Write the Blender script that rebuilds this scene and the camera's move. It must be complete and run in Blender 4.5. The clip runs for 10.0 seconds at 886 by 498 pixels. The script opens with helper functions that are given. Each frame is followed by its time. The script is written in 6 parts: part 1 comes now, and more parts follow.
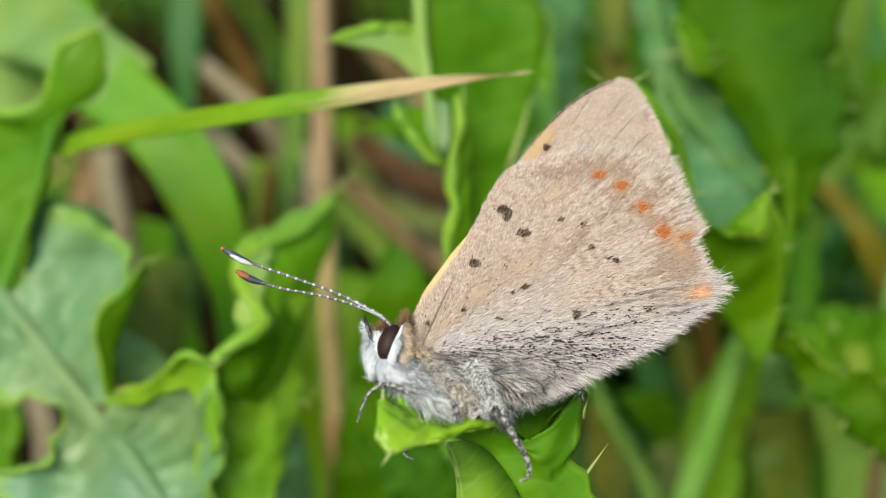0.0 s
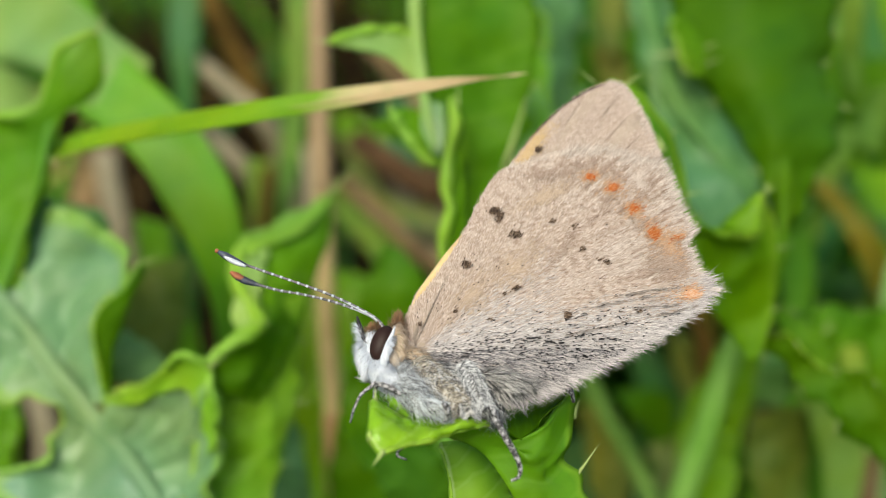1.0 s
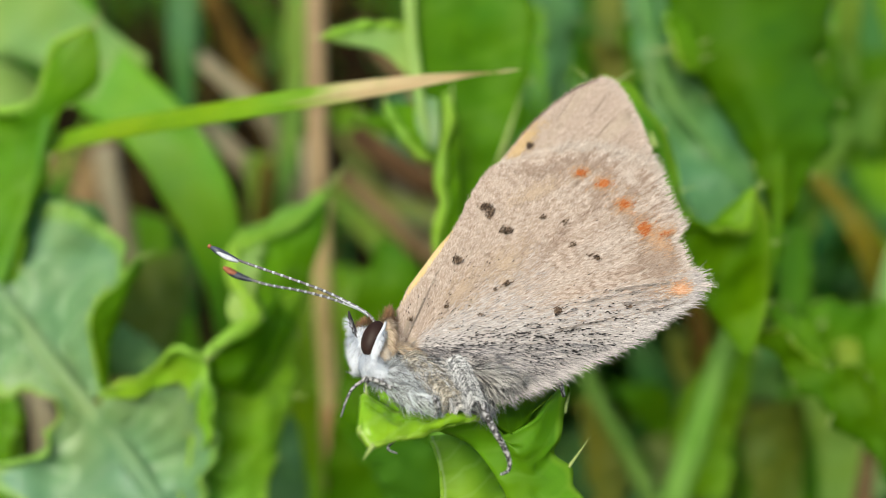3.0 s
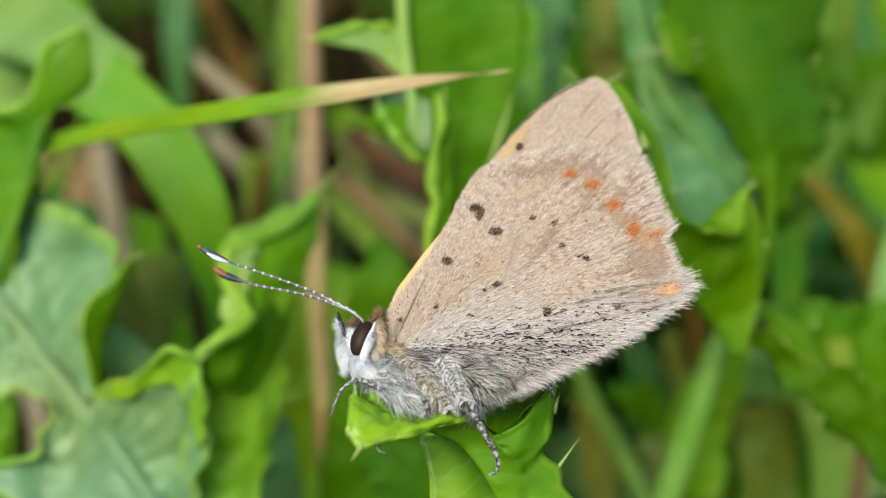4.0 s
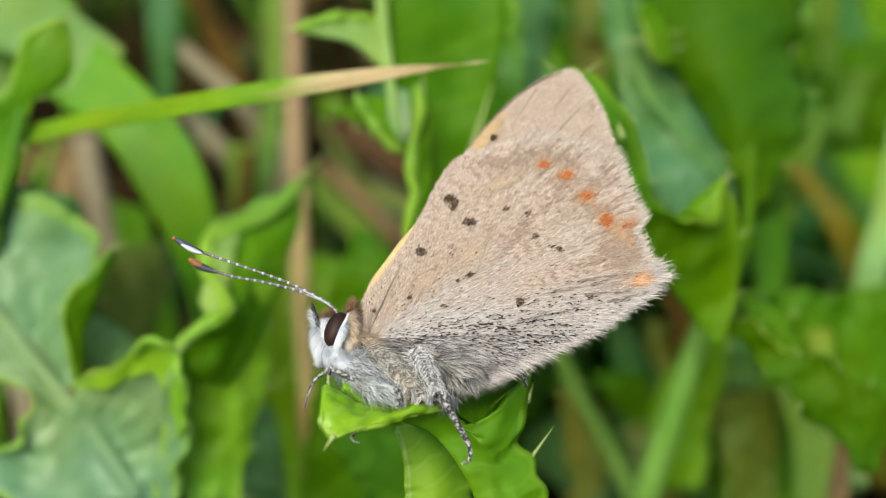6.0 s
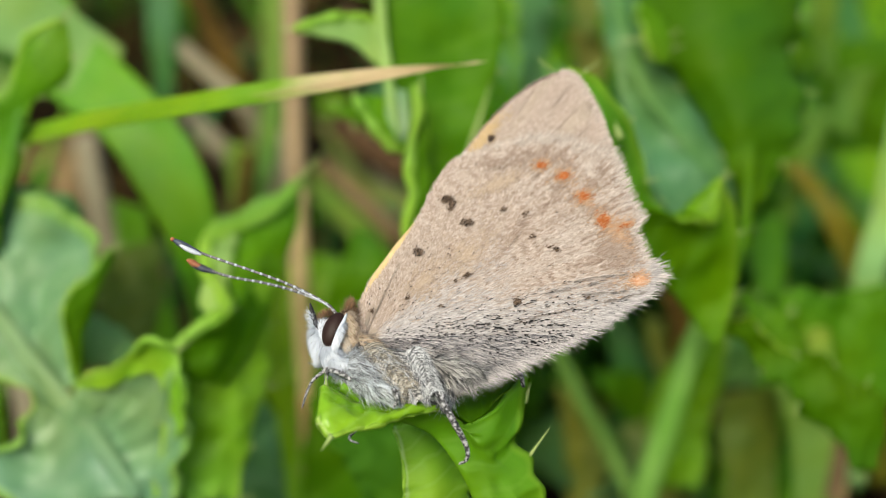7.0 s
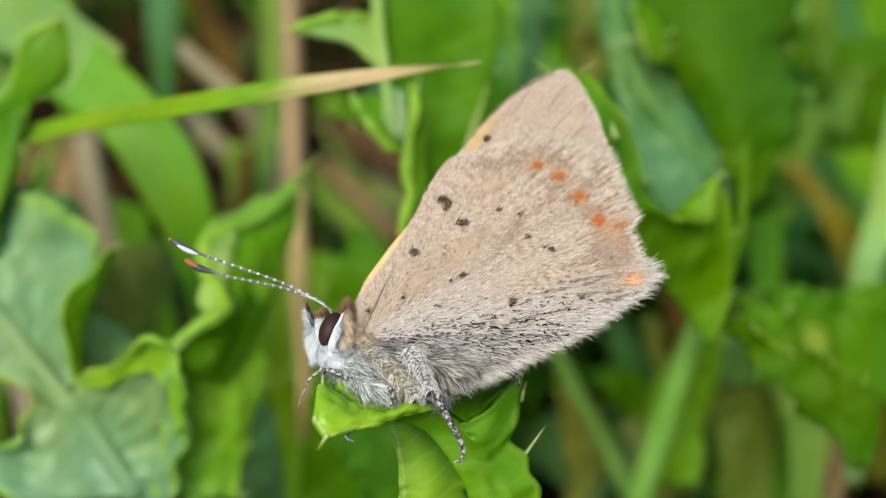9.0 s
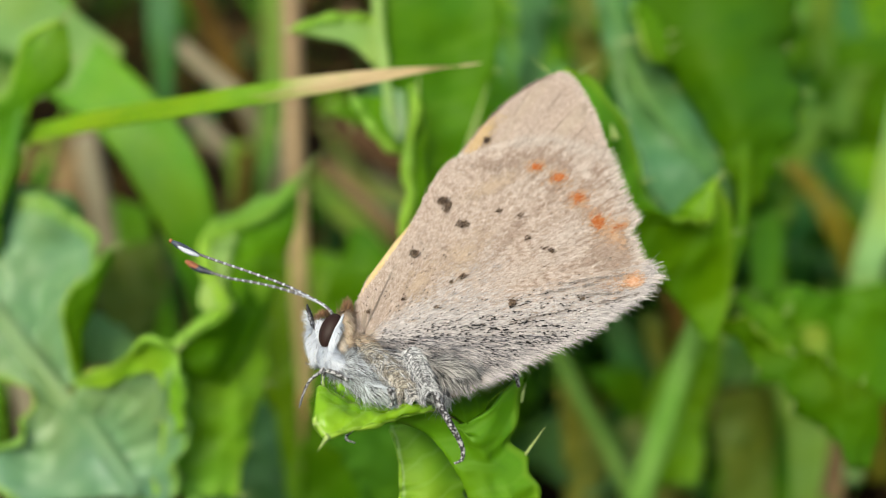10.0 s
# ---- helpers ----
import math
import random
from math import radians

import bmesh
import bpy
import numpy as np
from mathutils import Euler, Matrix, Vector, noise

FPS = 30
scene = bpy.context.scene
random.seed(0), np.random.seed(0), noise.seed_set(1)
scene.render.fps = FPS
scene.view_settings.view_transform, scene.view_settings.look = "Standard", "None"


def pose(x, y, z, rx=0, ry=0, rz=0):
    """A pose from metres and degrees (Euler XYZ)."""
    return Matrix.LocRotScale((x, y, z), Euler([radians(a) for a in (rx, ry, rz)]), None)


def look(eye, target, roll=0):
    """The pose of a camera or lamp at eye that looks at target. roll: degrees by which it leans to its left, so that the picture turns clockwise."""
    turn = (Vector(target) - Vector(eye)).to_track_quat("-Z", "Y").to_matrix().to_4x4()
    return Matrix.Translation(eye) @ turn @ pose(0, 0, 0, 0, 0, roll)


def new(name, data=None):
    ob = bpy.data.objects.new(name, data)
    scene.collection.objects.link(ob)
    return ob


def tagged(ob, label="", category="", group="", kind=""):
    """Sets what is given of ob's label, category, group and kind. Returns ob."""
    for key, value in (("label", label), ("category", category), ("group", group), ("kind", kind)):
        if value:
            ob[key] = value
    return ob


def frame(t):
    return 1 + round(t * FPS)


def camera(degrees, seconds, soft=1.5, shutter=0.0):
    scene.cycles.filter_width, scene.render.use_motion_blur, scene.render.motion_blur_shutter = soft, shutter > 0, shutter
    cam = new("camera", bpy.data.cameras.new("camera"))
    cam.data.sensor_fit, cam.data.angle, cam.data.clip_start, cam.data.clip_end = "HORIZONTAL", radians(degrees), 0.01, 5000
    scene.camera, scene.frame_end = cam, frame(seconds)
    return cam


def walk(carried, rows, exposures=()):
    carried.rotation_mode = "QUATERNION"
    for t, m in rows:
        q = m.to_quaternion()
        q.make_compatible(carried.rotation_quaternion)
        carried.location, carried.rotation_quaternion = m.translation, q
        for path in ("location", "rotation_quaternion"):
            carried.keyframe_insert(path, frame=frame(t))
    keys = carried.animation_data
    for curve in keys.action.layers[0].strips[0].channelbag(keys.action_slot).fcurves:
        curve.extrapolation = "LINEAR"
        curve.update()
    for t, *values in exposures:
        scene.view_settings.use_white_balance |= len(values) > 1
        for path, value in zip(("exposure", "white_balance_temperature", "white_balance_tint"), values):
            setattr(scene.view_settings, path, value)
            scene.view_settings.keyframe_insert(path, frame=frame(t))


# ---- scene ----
MM = 0.001
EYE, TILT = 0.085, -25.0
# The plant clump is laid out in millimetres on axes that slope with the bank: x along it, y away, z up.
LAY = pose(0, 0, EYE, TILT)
cam = camera(45.0, 10.0, 1.0)
ROWS = [
    (0.0, 0, 0, 0, 0, 0, 0),
    (0.5, -0.101, -0.322, 0.170, 0.129, 0.078, 0.382),
    (1.0, 0.507, -0.392, 0.207, -0.270, 0.050, 0.323),
    (1.5, 0.595, -0.521, 0.173, -0.495, -0.038, 0.503),
    (2.0, 0.686, -0.525, 0.251, -0.515, -0.025, 0.802),
    (2.5, 0.860, -0.631, 0.292, -0.885, -0.017, 0.758),
    (4.0, 1.613, -0.823, 0.362, -0.916, 0.032, 0.746),
    (4.5, 1.678, -0.900, 0.414, -0.945, 0.220, 0.590),
    (5.0, 1.869, -1.043, 0.510, -0.895, 0.074, 0.515),
    (5.5, 2.364, -1.025, 0.480, -1.646, 0.168, 0.362),
    (7.0, 2.809, -1.231, 0.651, -2.301, 0.272, 0.470),
    (7.5, 2.950, -1.211, 0.770, -2.577, 0.337, 0.298),
    (8.0, 2.996, -1.207, 0.619, -2.498, 0.327, 0.669),
    (8.5, 2.757, -1.472, 0.841, -2.466, 0.331, 0.744),
    (9.0, 3.069, -1.549, 0.796, -2.583, 0.372, 0.595),
    (9.5, 3.239, -1.476, 0.755, -2.530, 0.330, 0.767),
    (10.0, 3.099, -1.655, 0.978, -2.811, 0.314, 0.654),
]
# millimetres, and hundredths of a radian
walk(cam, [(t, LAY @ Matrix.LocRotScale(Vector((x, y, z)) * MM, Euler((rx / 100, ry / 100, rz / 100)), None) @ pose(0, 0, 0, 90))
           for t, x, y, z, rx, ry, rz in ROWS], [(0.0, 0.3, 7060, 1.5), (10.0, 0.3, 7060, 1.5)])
cam.data.dof.use_dof = True
cam.data.dof.focus_distance = 48.2 * MM
cam.data.dof.aperture_fstop = 23.0

# ---- light: a bright overcast sky ----
world = bpy.data.worlds.new("overcast_sky")
scene.world = world
world.use_nodes = True
wn = world.node_tree
sky = wn.nodes.new("ShaderNodeTexSky")
sky.sky_type, sky.sun_disc = "NISHITA", False
sky.sun_elevation, sky.sun_rotation = radians(53), radians(205)
sky.dust_density, sky.air_density, sky.ozone_density = 4.0, 1.0, 0.5
wn.links.new(sky.outputs[0], wn.nodes["Background"].inputs[0])
wn.nodes["Background"].inputs[1].default_value = 0.13
sun = new("sun", bpy.data.lights.new("sun", "SUN"))
sun.data.energy, sun.data.angle, sun.data.color = 1.7, radians(25), (1.0, 0.96, 0.9)
sun.matrix_world = look((-0.18, -0.36, 0.57), (0, 0.05, 0.05))


# ---- materials ----
def nodes_of(name):
    m = bpy.data.materials.new(name)
    m.use_nodes = True
    nt = m.node_tree
    return m, nt, nt.nodes["Principled BSDF"]


def ramp_of(nt, source, stops):
    r = nt.nodes.new("ShaderNodeValToRGB")
    e = r.color_ramp.elements
    while len(e) < len(stops):
        e.new(0.5)
    for k, (p, c) in enumerate(stops):
        e[k].position, e[k].color = p, (*c, 1)
    nt.links.new(source, r.inputs[0])
    return r


def noise_of(nt, scale, detail=3.0, rough=0.55, coords="Object", stretch=None):
    n = nt.nodes.new("ShaderNodeTexNoise")
    n.inputs["Scale"].default_value, n.inputs["Detail"].default_value, n.inputs["Roughness"].default_value = scale, detail, rough
    c = nt.nodes.new("ShaderNodeTexCoord")
    src = c.outputs[coords]
    if stretch:
        mp = nt.nodes.new("ShaderNodeMapping")
        mp.inputs["Scale"].default_value = stretch
        nt.links.new(src, mp.inputs[0])
        src = mp.outputs[0]
    nt.links.new(src, n.inputs["Vector"])
    return n


def bump_of(nt, bsdf, height, strength, distance):
    b = nt.nodes.new("ShaderNodeBump")
    b.inputs["Strength"].default_value, b.inputs["Distance"].default_value = strength, distance
    nt.links.new(height, b.inputs["Height"])
    nt.links.new(b.outputs[0], bsdf.inputs["Normal"])


def mixed(nt, fac, a, b):
    m = nt.nodes.new("ShaderNodeMix")
    m.data_type = "RGBA"
    for key, val in (("Factor", fac), ("A", a), ("B", b)):
        sock = [s for s in m.inputs if s.name == key and (s.type == "RGBA" or key == "Factor" and s.type == "VALUE")][0]
        if isinstance(val, (int, float)):
            sock.default_value = val
        elif isinstance(val, tuple):
            sock.default_value = (*val, 1)
        else:
            nt.links.new(val, sock)
    return [s for s in m.outputs if s.type == "RGBA"][0]


def leaf_mat(name, dark, light, vein, rough=0.42, through_light=0.35, vein_scale=9.0, tip=None, gloss=0.25, edge=(0.26, 0.50, 0.03)):
    """A leaf: blotched green, paler side veins across the blade, gloss, and light passing through."""
    m, nt, b = nodes_of(name)
    big = noise_of(nt, 300.0, 4.0)
    fine = noise_of(nt, 1500.0, 3.0)
    drift = noise_of(nt, 110.0, 2.0)
    base = ramp_of(nt, big.outputs[0], [(0.34, dark), (0.66, light)])
    mid = tuple((p + q) / 2 for p, q in zip(dark, light))
    hue = ramp_of(nt, drift.outputs[0], [(0.34, (mid[0] * 1.45, mid[1] * 1.02, mid[2] * 0.6)), (0.5, mid), (0.66, (mid[0] * 0.75, mid[1] * 0.98, mid[2] * 1.6 + 0.02))])
    col = mixed(nt, 0.25, base.outputs[0], ramp_of(nt, fine.outputs[0], [(0.35, dark), (0.7, light)]).outputs[0])
    col = mixed(nt, 0.45, col, hue.outputs[0])
    uv = nt.nodes.new("ShaderNodeTexCoord")
    wave = nt.nodes.new("ShaderNodeTexWave")
    wave.bands_direction = "X"
    wave.inputs["Scale"].default_value, wave.inputs["Distortion"].default_value = vein_scale * 0.16, 2.5
    wave.inputs["Detail"].default_value, wave.inputs["Detail Scale"].default_value = 2.0, 1.5
    sp = nt.nodes.new("ShaderNodeSeparateXYZ")
    nt.links.new(uv.outputs["UV"], sp.inputs[0])
    dist = nt.nodes.new("ShaderNodeMath")
    dist.operation = "MULTIPLY_ADD"
    dist.inputs[1].default_value, dist.inputs[2].default_value = 0.35, 0.0
    nt.links.new(sp.outputs[1], dist.inputs[0])
    along = nt.nodes.new("ShaderNodeMath")
    nt.links.new(sp.outputs[0], along.inputs[0])
    nt.links.new(dist.outputs[0], along.inputs[1])
    cmb = nt.nodes.new("ShaderNodeCombineXYZ")
    nt.links.new(along.outputs[0], cmb.inputs[0])
    nt.links.new(sp.outputs[1], cmb.inputs[1])
    nt.links.new(cmb.outputs[0], wave.inputs["Vector"])
    vr = ramp_of(nt, wave.outputs[1], [(0.86, (0, 0, 0)), (1.0, (1, 1, 1))])
    vf = nt.nodes.new("ShaderNodeMath")
    vf.operation = "MULTIPLY"
    vf.inputs[1].default_value = 0.22
    nt.links.new(vr.outputs[0], vf.inputs[0])
    col = mixed(nt, vf.outputs[0], col, vein)
    if edge:
        mirror = nt.nodes.new("ShaderNodeMath")
        mirror.operation = "PINGPONG"
        mirror.inputs[1].default_value = 0.5
        nt.links.new(sp.outputs[1], mirror.inputs[0])
        uneven = nt.nodes.new("ShaderNodeMath")
        uneven.operation = "MULTIPLY_ADD"
        uneven.inputs[1].default_value = -0.08
        nt.links.new(big.outputs[0], uneven.inputs[0])
        nt.links.new(mirror.outputs[0], uneven.inputs[2])
        er = ramp_of(nt, uneven.outputs[0], [(0.0, (0.6, 0.6, 0.6)), (0.03, (0, 0, 0))])
        col = mixed(nt, er.outputs[0], col, edge)
    if tip:
        sep = nt.nodes.new("ShaderNodeSeparateXYZ")
        nt.links.new(uv.outputs["UV"], sep.inputs[0])
        jit = nt.nodes.new("ShaderNodeMath")
        jit.operation = "MULTIPLY_ADD"
        jit.inputs[1].default_value = 0.08
        nt.links.new(big.outputs[0], jit.inputs[0])
        nt.links.new(sep.outputs[0], jit.inputs[2])
        tr = ramp_of(nt, jit.outputs[0], [(tip[0], (0, 0, 0)), (tip[1], (1, 1, 1))])
        col = mixed(nt, tr.outputs[0], col, tip[2])
    nt.links.new(col, b.inputs["Base Color"])
    rr = ramp_of(nt, fine.outputs[0], [(0.3, (rough - 0.08,) * 3), (0.7, (rough + 0.1,) * 3)])
    nt.links.new(rr.outputs[0], b.inputs["Roughness"])
    b.inputs["Specular IOR Level"].default_value = gloss
    add = nt.nodes.new("ShaderNodeMath")
    nt.links.new(fine.outputs[0], add.inputs[0])
    nt.links.new(wave.outputs[1], add.inputs[1])
    bump_of(nt, b, add.outputs[0], 0.35, 0.00012)
    tl = nt.nodes.new("ShaderNodeBsdfTranslucent")
    nt.links.new(col, tl.inputs["Color"])
    mx = nt.nodes.new("ShaderNodeMixShader")
    mx.inputs[0].default_value = through_light
    nt.links.new(b.outputs[0], mx.inputs[1])
    nt.links.new(tl.outputs[0], mx.inputs[2])
    nt.links.new(mx.outputs[0], nt.nodes["Material Output"].inputs["Surface"])
    return m


def hair_mat(name, stops, rough=0.6, sheen=0.3):
    """Scales and hairs: each one takes a tone of its own."""
    m, nt, b = nodes_of(name)
    g = nt.nodes.new("ShaderNodeNewGeometry")
    nt.links.new(ramp_of(nt, g.outputs["Random Per Island"], stops).outputs[0], b.inputs["Base Color"])
    b.inputs["Roughness"].default_value, b.inputs["Sheen Weight"].default_value = rough, sheen
    return m


def plain_mat(name, a, c, scale, rough=0.6, bump=0.3, depth=0.0001, stretch=None, spec=0.4):
    m, nt, b = nodes_of(name)
    n = noise_of(nt, scale, 5.0, 0.6, stretch=stretch)
    nt.links.new(ramp_of(nt, n.outputs[0], [(0.3, a), (0.7, c)]).outputs[0], b.inputs["Base Color"])
    b.inputs["Roughness"].default_value, b.inputs["Specular IOR Level"].default_value = rough, spec
    bump_of(nt, b, n.outputs[0], bump, depth)
    return m


thistle_green = leaf_mat("thistle_green", (0.088, 0.27, 0.003), (0.17, 0.42, 0.010), (0.24, 0.50, 0.06))
thistle_bright = leaf_mat("thistle_bright", (0.19, 0.46, 0.012), (0.30, 0.60, 0.05), (0.4, 0.66, 0.12), edge=(0.42, 0.68, 0.08))
thistle_fresh = leaf_mat("thistle_fresh", (0.145, 0.36, 0.004), (0.235, 0.48, 0.018), (0.3, 0.56, 0.08))
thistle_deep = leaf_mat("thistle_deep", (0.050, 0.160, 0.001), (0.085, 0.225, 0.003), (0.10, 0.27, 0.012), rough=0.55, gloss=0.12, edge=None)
thistle_mid = leaf_mat("thistle_mid", (0.062, 0.205, 0.002), (0.12, 0.315, 0.007), (0.17, 0.38, 0.03), gloss=0.15, rough=0.5, edge=None)
thistle_blue = leaf_mat("thistle_blue", (0.075, 0.23, 0.055), (0.15, 0.35, 0.125), (0.22, 0.43, 0.18), rough=0.42, gloss=0.35, edge=None)
thistle_pale = leaf_mat("thistle_pale", (0.128, 0.29, 0.11), (0.245, 0.44, 0.215), (0.36, 0.54, 0.31), rough=0.36, gloss=0.40, through_light=0.22)
perch_green = leaf_mat("perch_green", (0.225, 0.52, 0.014), (0.36, 0.69, 0.045), (0.52, 0.78, 0.2), rough=0.28, gloss=0.5, edge=(0.55, 0.72, 0.2))
perch_pale = leaf_mat("perch_pale", (0.24, 0.52, 0.03), (0.37, 0.66, 0.08), (0.5, 0.76, 0.2), rough=0.45, gloss=0.2, through_light=0.5, edge=(0.58, 0.76, 0.36))
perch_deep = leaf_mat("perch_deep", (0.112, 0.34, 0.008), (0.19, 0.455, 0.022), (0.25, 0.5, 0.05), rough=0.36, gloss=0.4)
margin_green = leaf_mat("margin_green", (0.25, 0.53, 0.03), (0.39, 0.68, 0.10), (0.45, 0.7, 0.16), edge=None)
blade_green = leaf_mat("blade_green", (0.165, 0.37, 0.006), (0.29, 0.51, 0.016), (0.38, 0.56, 0.06), tip=(0.875, 0.935, (0.74, 0.60, 0.36)), edge=None)
grass_green = leaf_mat("grass_green", (0.12, 0.38, 0.012), (0.21, 0.50, 0.04), (0.26, 0.52, 0.08), edge=None)
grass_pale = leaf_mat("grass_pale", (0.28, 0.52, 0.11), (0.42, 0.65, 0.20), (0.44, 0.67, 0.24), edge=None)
grass_dark = leaf_mat("grass_dark", (0.038, 0.16, 0.028), (0.068, 0.24, 0.05), (0.08, 0.27, 0.07), edge=None)
olive_blade = leaf_mat("olive_blade", (0.16, 0.22, 0.03), (0.30, 0.36, 0.08), (0.34, 0.38, 0.12), edge=None)
olive_leaf = leaf_mat("olive_leaf", (0.22, 0.25, 0.025), (0.36, 0.37, 0.06), (0.38, 0.4, 0.10), edge=None)
dry_leaf = leaf_mat("dry_leaf", (0.165, 0.165, 0.012), (0.26, 0.25, 0.03), (0.28, 0.26, 0.05), edge=None)
rib_green = leaf_mat("rib_green", (0.27, 0.50, 0.10), (0.38, 0.62, 0.20), (0.4, 0.64, 0.24), edge=None)
rib_blue = leaf_mat("rib_blue", (0.09, 0.28, 0.06), (0.15, 0.36, 0.10), (0.15, 0.36, 0.10), edge=None)
rib_dull = leaf_mat("rib_dull", (0.13, 0.36, 0.02), (0.20, 0.45, 0.05), (0.2, 0.45, 0.05), edge=None)
stem_green = plain_mat("stem_green", (0.16, 0.40, 0.04), (0.27, 0.53, 0.10), 500.0, stretch=(1, 1, 0.2))
stem_dull = plain_mat("stem_dull", (0.10, 0.23, 0.025), (0.18, 0.34, 0.06), 500.0, stretch=(1, 1, 0.2))
straw = plain_mat("straw", (0.38, 0.29, 0.11), (0.58, 0.46, 0.22), 260.0, 0.7)
red_straw = plain_mat("red_straw", (0.29, 0.15, 0.065), (0.48, 0.28, 0.13), 260.0, 0.75)
pink_straw = plain_mat("pink_straw", (0.25, 0.17, 0.09), (0.40, 0.29, 0.165), 260.0, 0.75)
dead_straw = plain_mat("dead_straw", (0.10, 0.062, 0.026), (0.30, 0.205, 0.095), 200.0, 0.85)
pale_straw = plain_mat("pale_straw", (0.20, 0.175, 0.11), (0.40, 0.355, 0.24), 260.0, 0.8, spec=0.15)
ochre_straw = plain_mat("ochre_straw", (0.075, 0.042, 0.006), (0.15, 0.09, 0.016), 260.0, 0.8, spec=0.15)
brown_straw = plain_mat("brown_straw", (0.06, 0.032, 0.014), (0.14, 0.08, 0.038), 260.0, 0.8, spec=0.15)
grass_soft = leaf_mat("grass_soft", (0.12, 0.27, 0.025), (0.20, 0.38, 0.06), (0.24, 0.4, 0.09), edge=None)
grass_haze = leaf_mat("grass_haze", (0.26, 0.45, 0.055), (0.38, 0.60, 0.11), (0.4, 0.62, 0.15), edge=None)
olive_dull = leaf_mat("olive_dull", (0.12, 0.20, 0.018), (0.215, 0.31, 0.05), (0.23, 0.33, 0.08), edge=None)
thistle_sea = leaf_mat("thistle_sea", (0.15, 0.42, 0.10), (0.25, 0.56, 0.20), (0.3, 0.6, 0.25), edge=None)
rib_soft = leaf_mat("rib_soft", (0.19, 0.37, 0.145), (0.30, 0.49, 0.24), (0.32, 0.5, 0.26), edge=None)
spine_tan = plain_mat("spine_tan", (0.27, 0.42, 0.09), (0.45, 0.52, 0.22), 900.0)
# near-black soil and litter: the shade between the plants is put into their colour
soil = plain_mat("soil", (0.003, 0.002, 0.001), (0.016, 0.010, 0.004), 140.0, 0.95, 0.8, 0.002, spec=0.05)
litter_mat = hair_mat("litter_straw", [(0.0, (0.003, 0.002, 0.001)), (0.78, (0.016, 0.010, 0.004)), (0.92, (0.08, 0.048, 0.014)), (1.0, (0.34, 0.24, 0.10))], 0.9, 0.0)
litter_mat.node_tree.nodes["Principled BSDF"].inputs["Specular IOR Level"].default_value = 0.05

wing_beige, _nt, _b = nodes_of("wing_beige")
_n = noise_of(_nt, 700.0, 5.0, 0.6)
_uv = _nt.nodes.new("ShaderNodeTexCoord")
_sx = _nt.nodes.new("ShaderNodeSeparateXYZ")
_nt.links.new(_uv.outputs["UV"], _sx.inputs[0])
_warm = ramp_of(_nt, _n.outputs[0], [(0.3, (0.35, 0.275, 0.215)), (0.7, (0.47, 0.385, 0.315))])
_cool = ramp_of(_nt, _n.outputs[0], [(0.3, (0.34, 0.29, 0.265)), (0.7, (0.50, 0.45, 0.42))])
_side = ramp_of(_nt, _sx.outputs[0], [(0.579, (0, 0, 0)), (0.701, (1, 1, 1))])
_nt.links.new(mixed(_nt, _side.outputs[0], _warm.outputs[0], _cool.outputs[0]), _b.inputs["Base Color"])
_b.inputs["Roughness"].default_value = 0.75
bump_of(_nt, _b, _n.outputs[0], 0.5, 0.00008)
wing_orange = plain_mat("wing_orange", (0.60, 0.42, 0.17), (0.76, 0.60, 0.32), 900.0, 0.6)
vein_brown = plain_mat("vein_brown", (0.24, 0.185, 0.145), (0.36, 0.285, 0.23), 2500.0)
wing_edge = plain_mat("wing_edge", (0.03, 0.022, 0.018), (0.09, 0.06, 0.045), 2000.0)
beige_scales = hair_mat("beige_scales", [(0.0, (0.29, 0.215, 0.175)), (0.22, (0.42, 0.325, 0.27)), (0.75, (0.53, 0.425, 0.365)), (1.0, (0.70, 0.60, 0.54))], 0.65, 0.05)
grey_scales = hair_mat("grey_scales", [(0.0, (0.15, 0.14, 0.148)), (0.14, (0.365, 0.34, 0.342)), (0.65, (0.535, 0.50, 0.50)), (1.0, (0.74, 0.705, 0.70))], 0.55, 0.1)
top_fringe = hair_mat("top_fringe", [(0.0, (0.32, 0.26, 0.225)), (0.5, (0.53, 0.455, 0.405)), (1.0, (0.78, 0.715, 0.665))], 0.6, 0.1)
dark_scales = hair_mat("dark_scales", [(0.0, (0.004, 0.0035, 0.004)), (0.7, (0.014, 0.012, 0.014)), (1.0, (0.06, 0.055, 0.06))], 0.8, 0.0)
pale_scales = hair_mat("pale_scales", [(0.0, (0.43, 0.345, 0.295)), (0.5, (0.545, 0.455, 0.40)), (1.0, (0.72, 0.635, 0.585))], 0.65, 0.05)
warm_scales = hair_mat("warm_scales", [(0.0, (0.42, 0.31, 0.225)), (1.0, (0.60, 0.475, 0.37))], 0.65, 0.05)
coral_scales = hair_mat("coral_scales", [(0.0, (0.58, 0.22, 0.08)), (0.5, (0.66, 0.36, 0.20)), (1.0, (0.76, 0.60, 0.48))], 0.8, 0.0)
fold_scales = hair_mat("fold_scales", [(0.0, (0.15, 0.13, 0.12)), (1.0, (0.36, 0.31, 0.28))], 0.8, 0.0)
spot_scales = hair_mat("spot_scales", [(0.0, (0.016, 0.008, 0.003)), (0.65, (0.05, 0.027, 0.014)), (1.0, (0.24, 0.165, 0.115))], 0.85, 0.0)
orange_scales = hair_mat("orange_scales", [(0.0, (0.36, 0.070, 0.006)), (0.6, (0.50, 0.14, 0.022)), (1.0, (0.58, 0.33, 0.17))], 0.8, 0.0)
fringe_scales = hair_mat("fringe_scales", [(0.0, (0.22, 0.18, 0.155)), (0.4, (0.48, 0.41, 0.36)), (1.0, (0.76, 0.70, 0.65))], 0.6, 0.1)
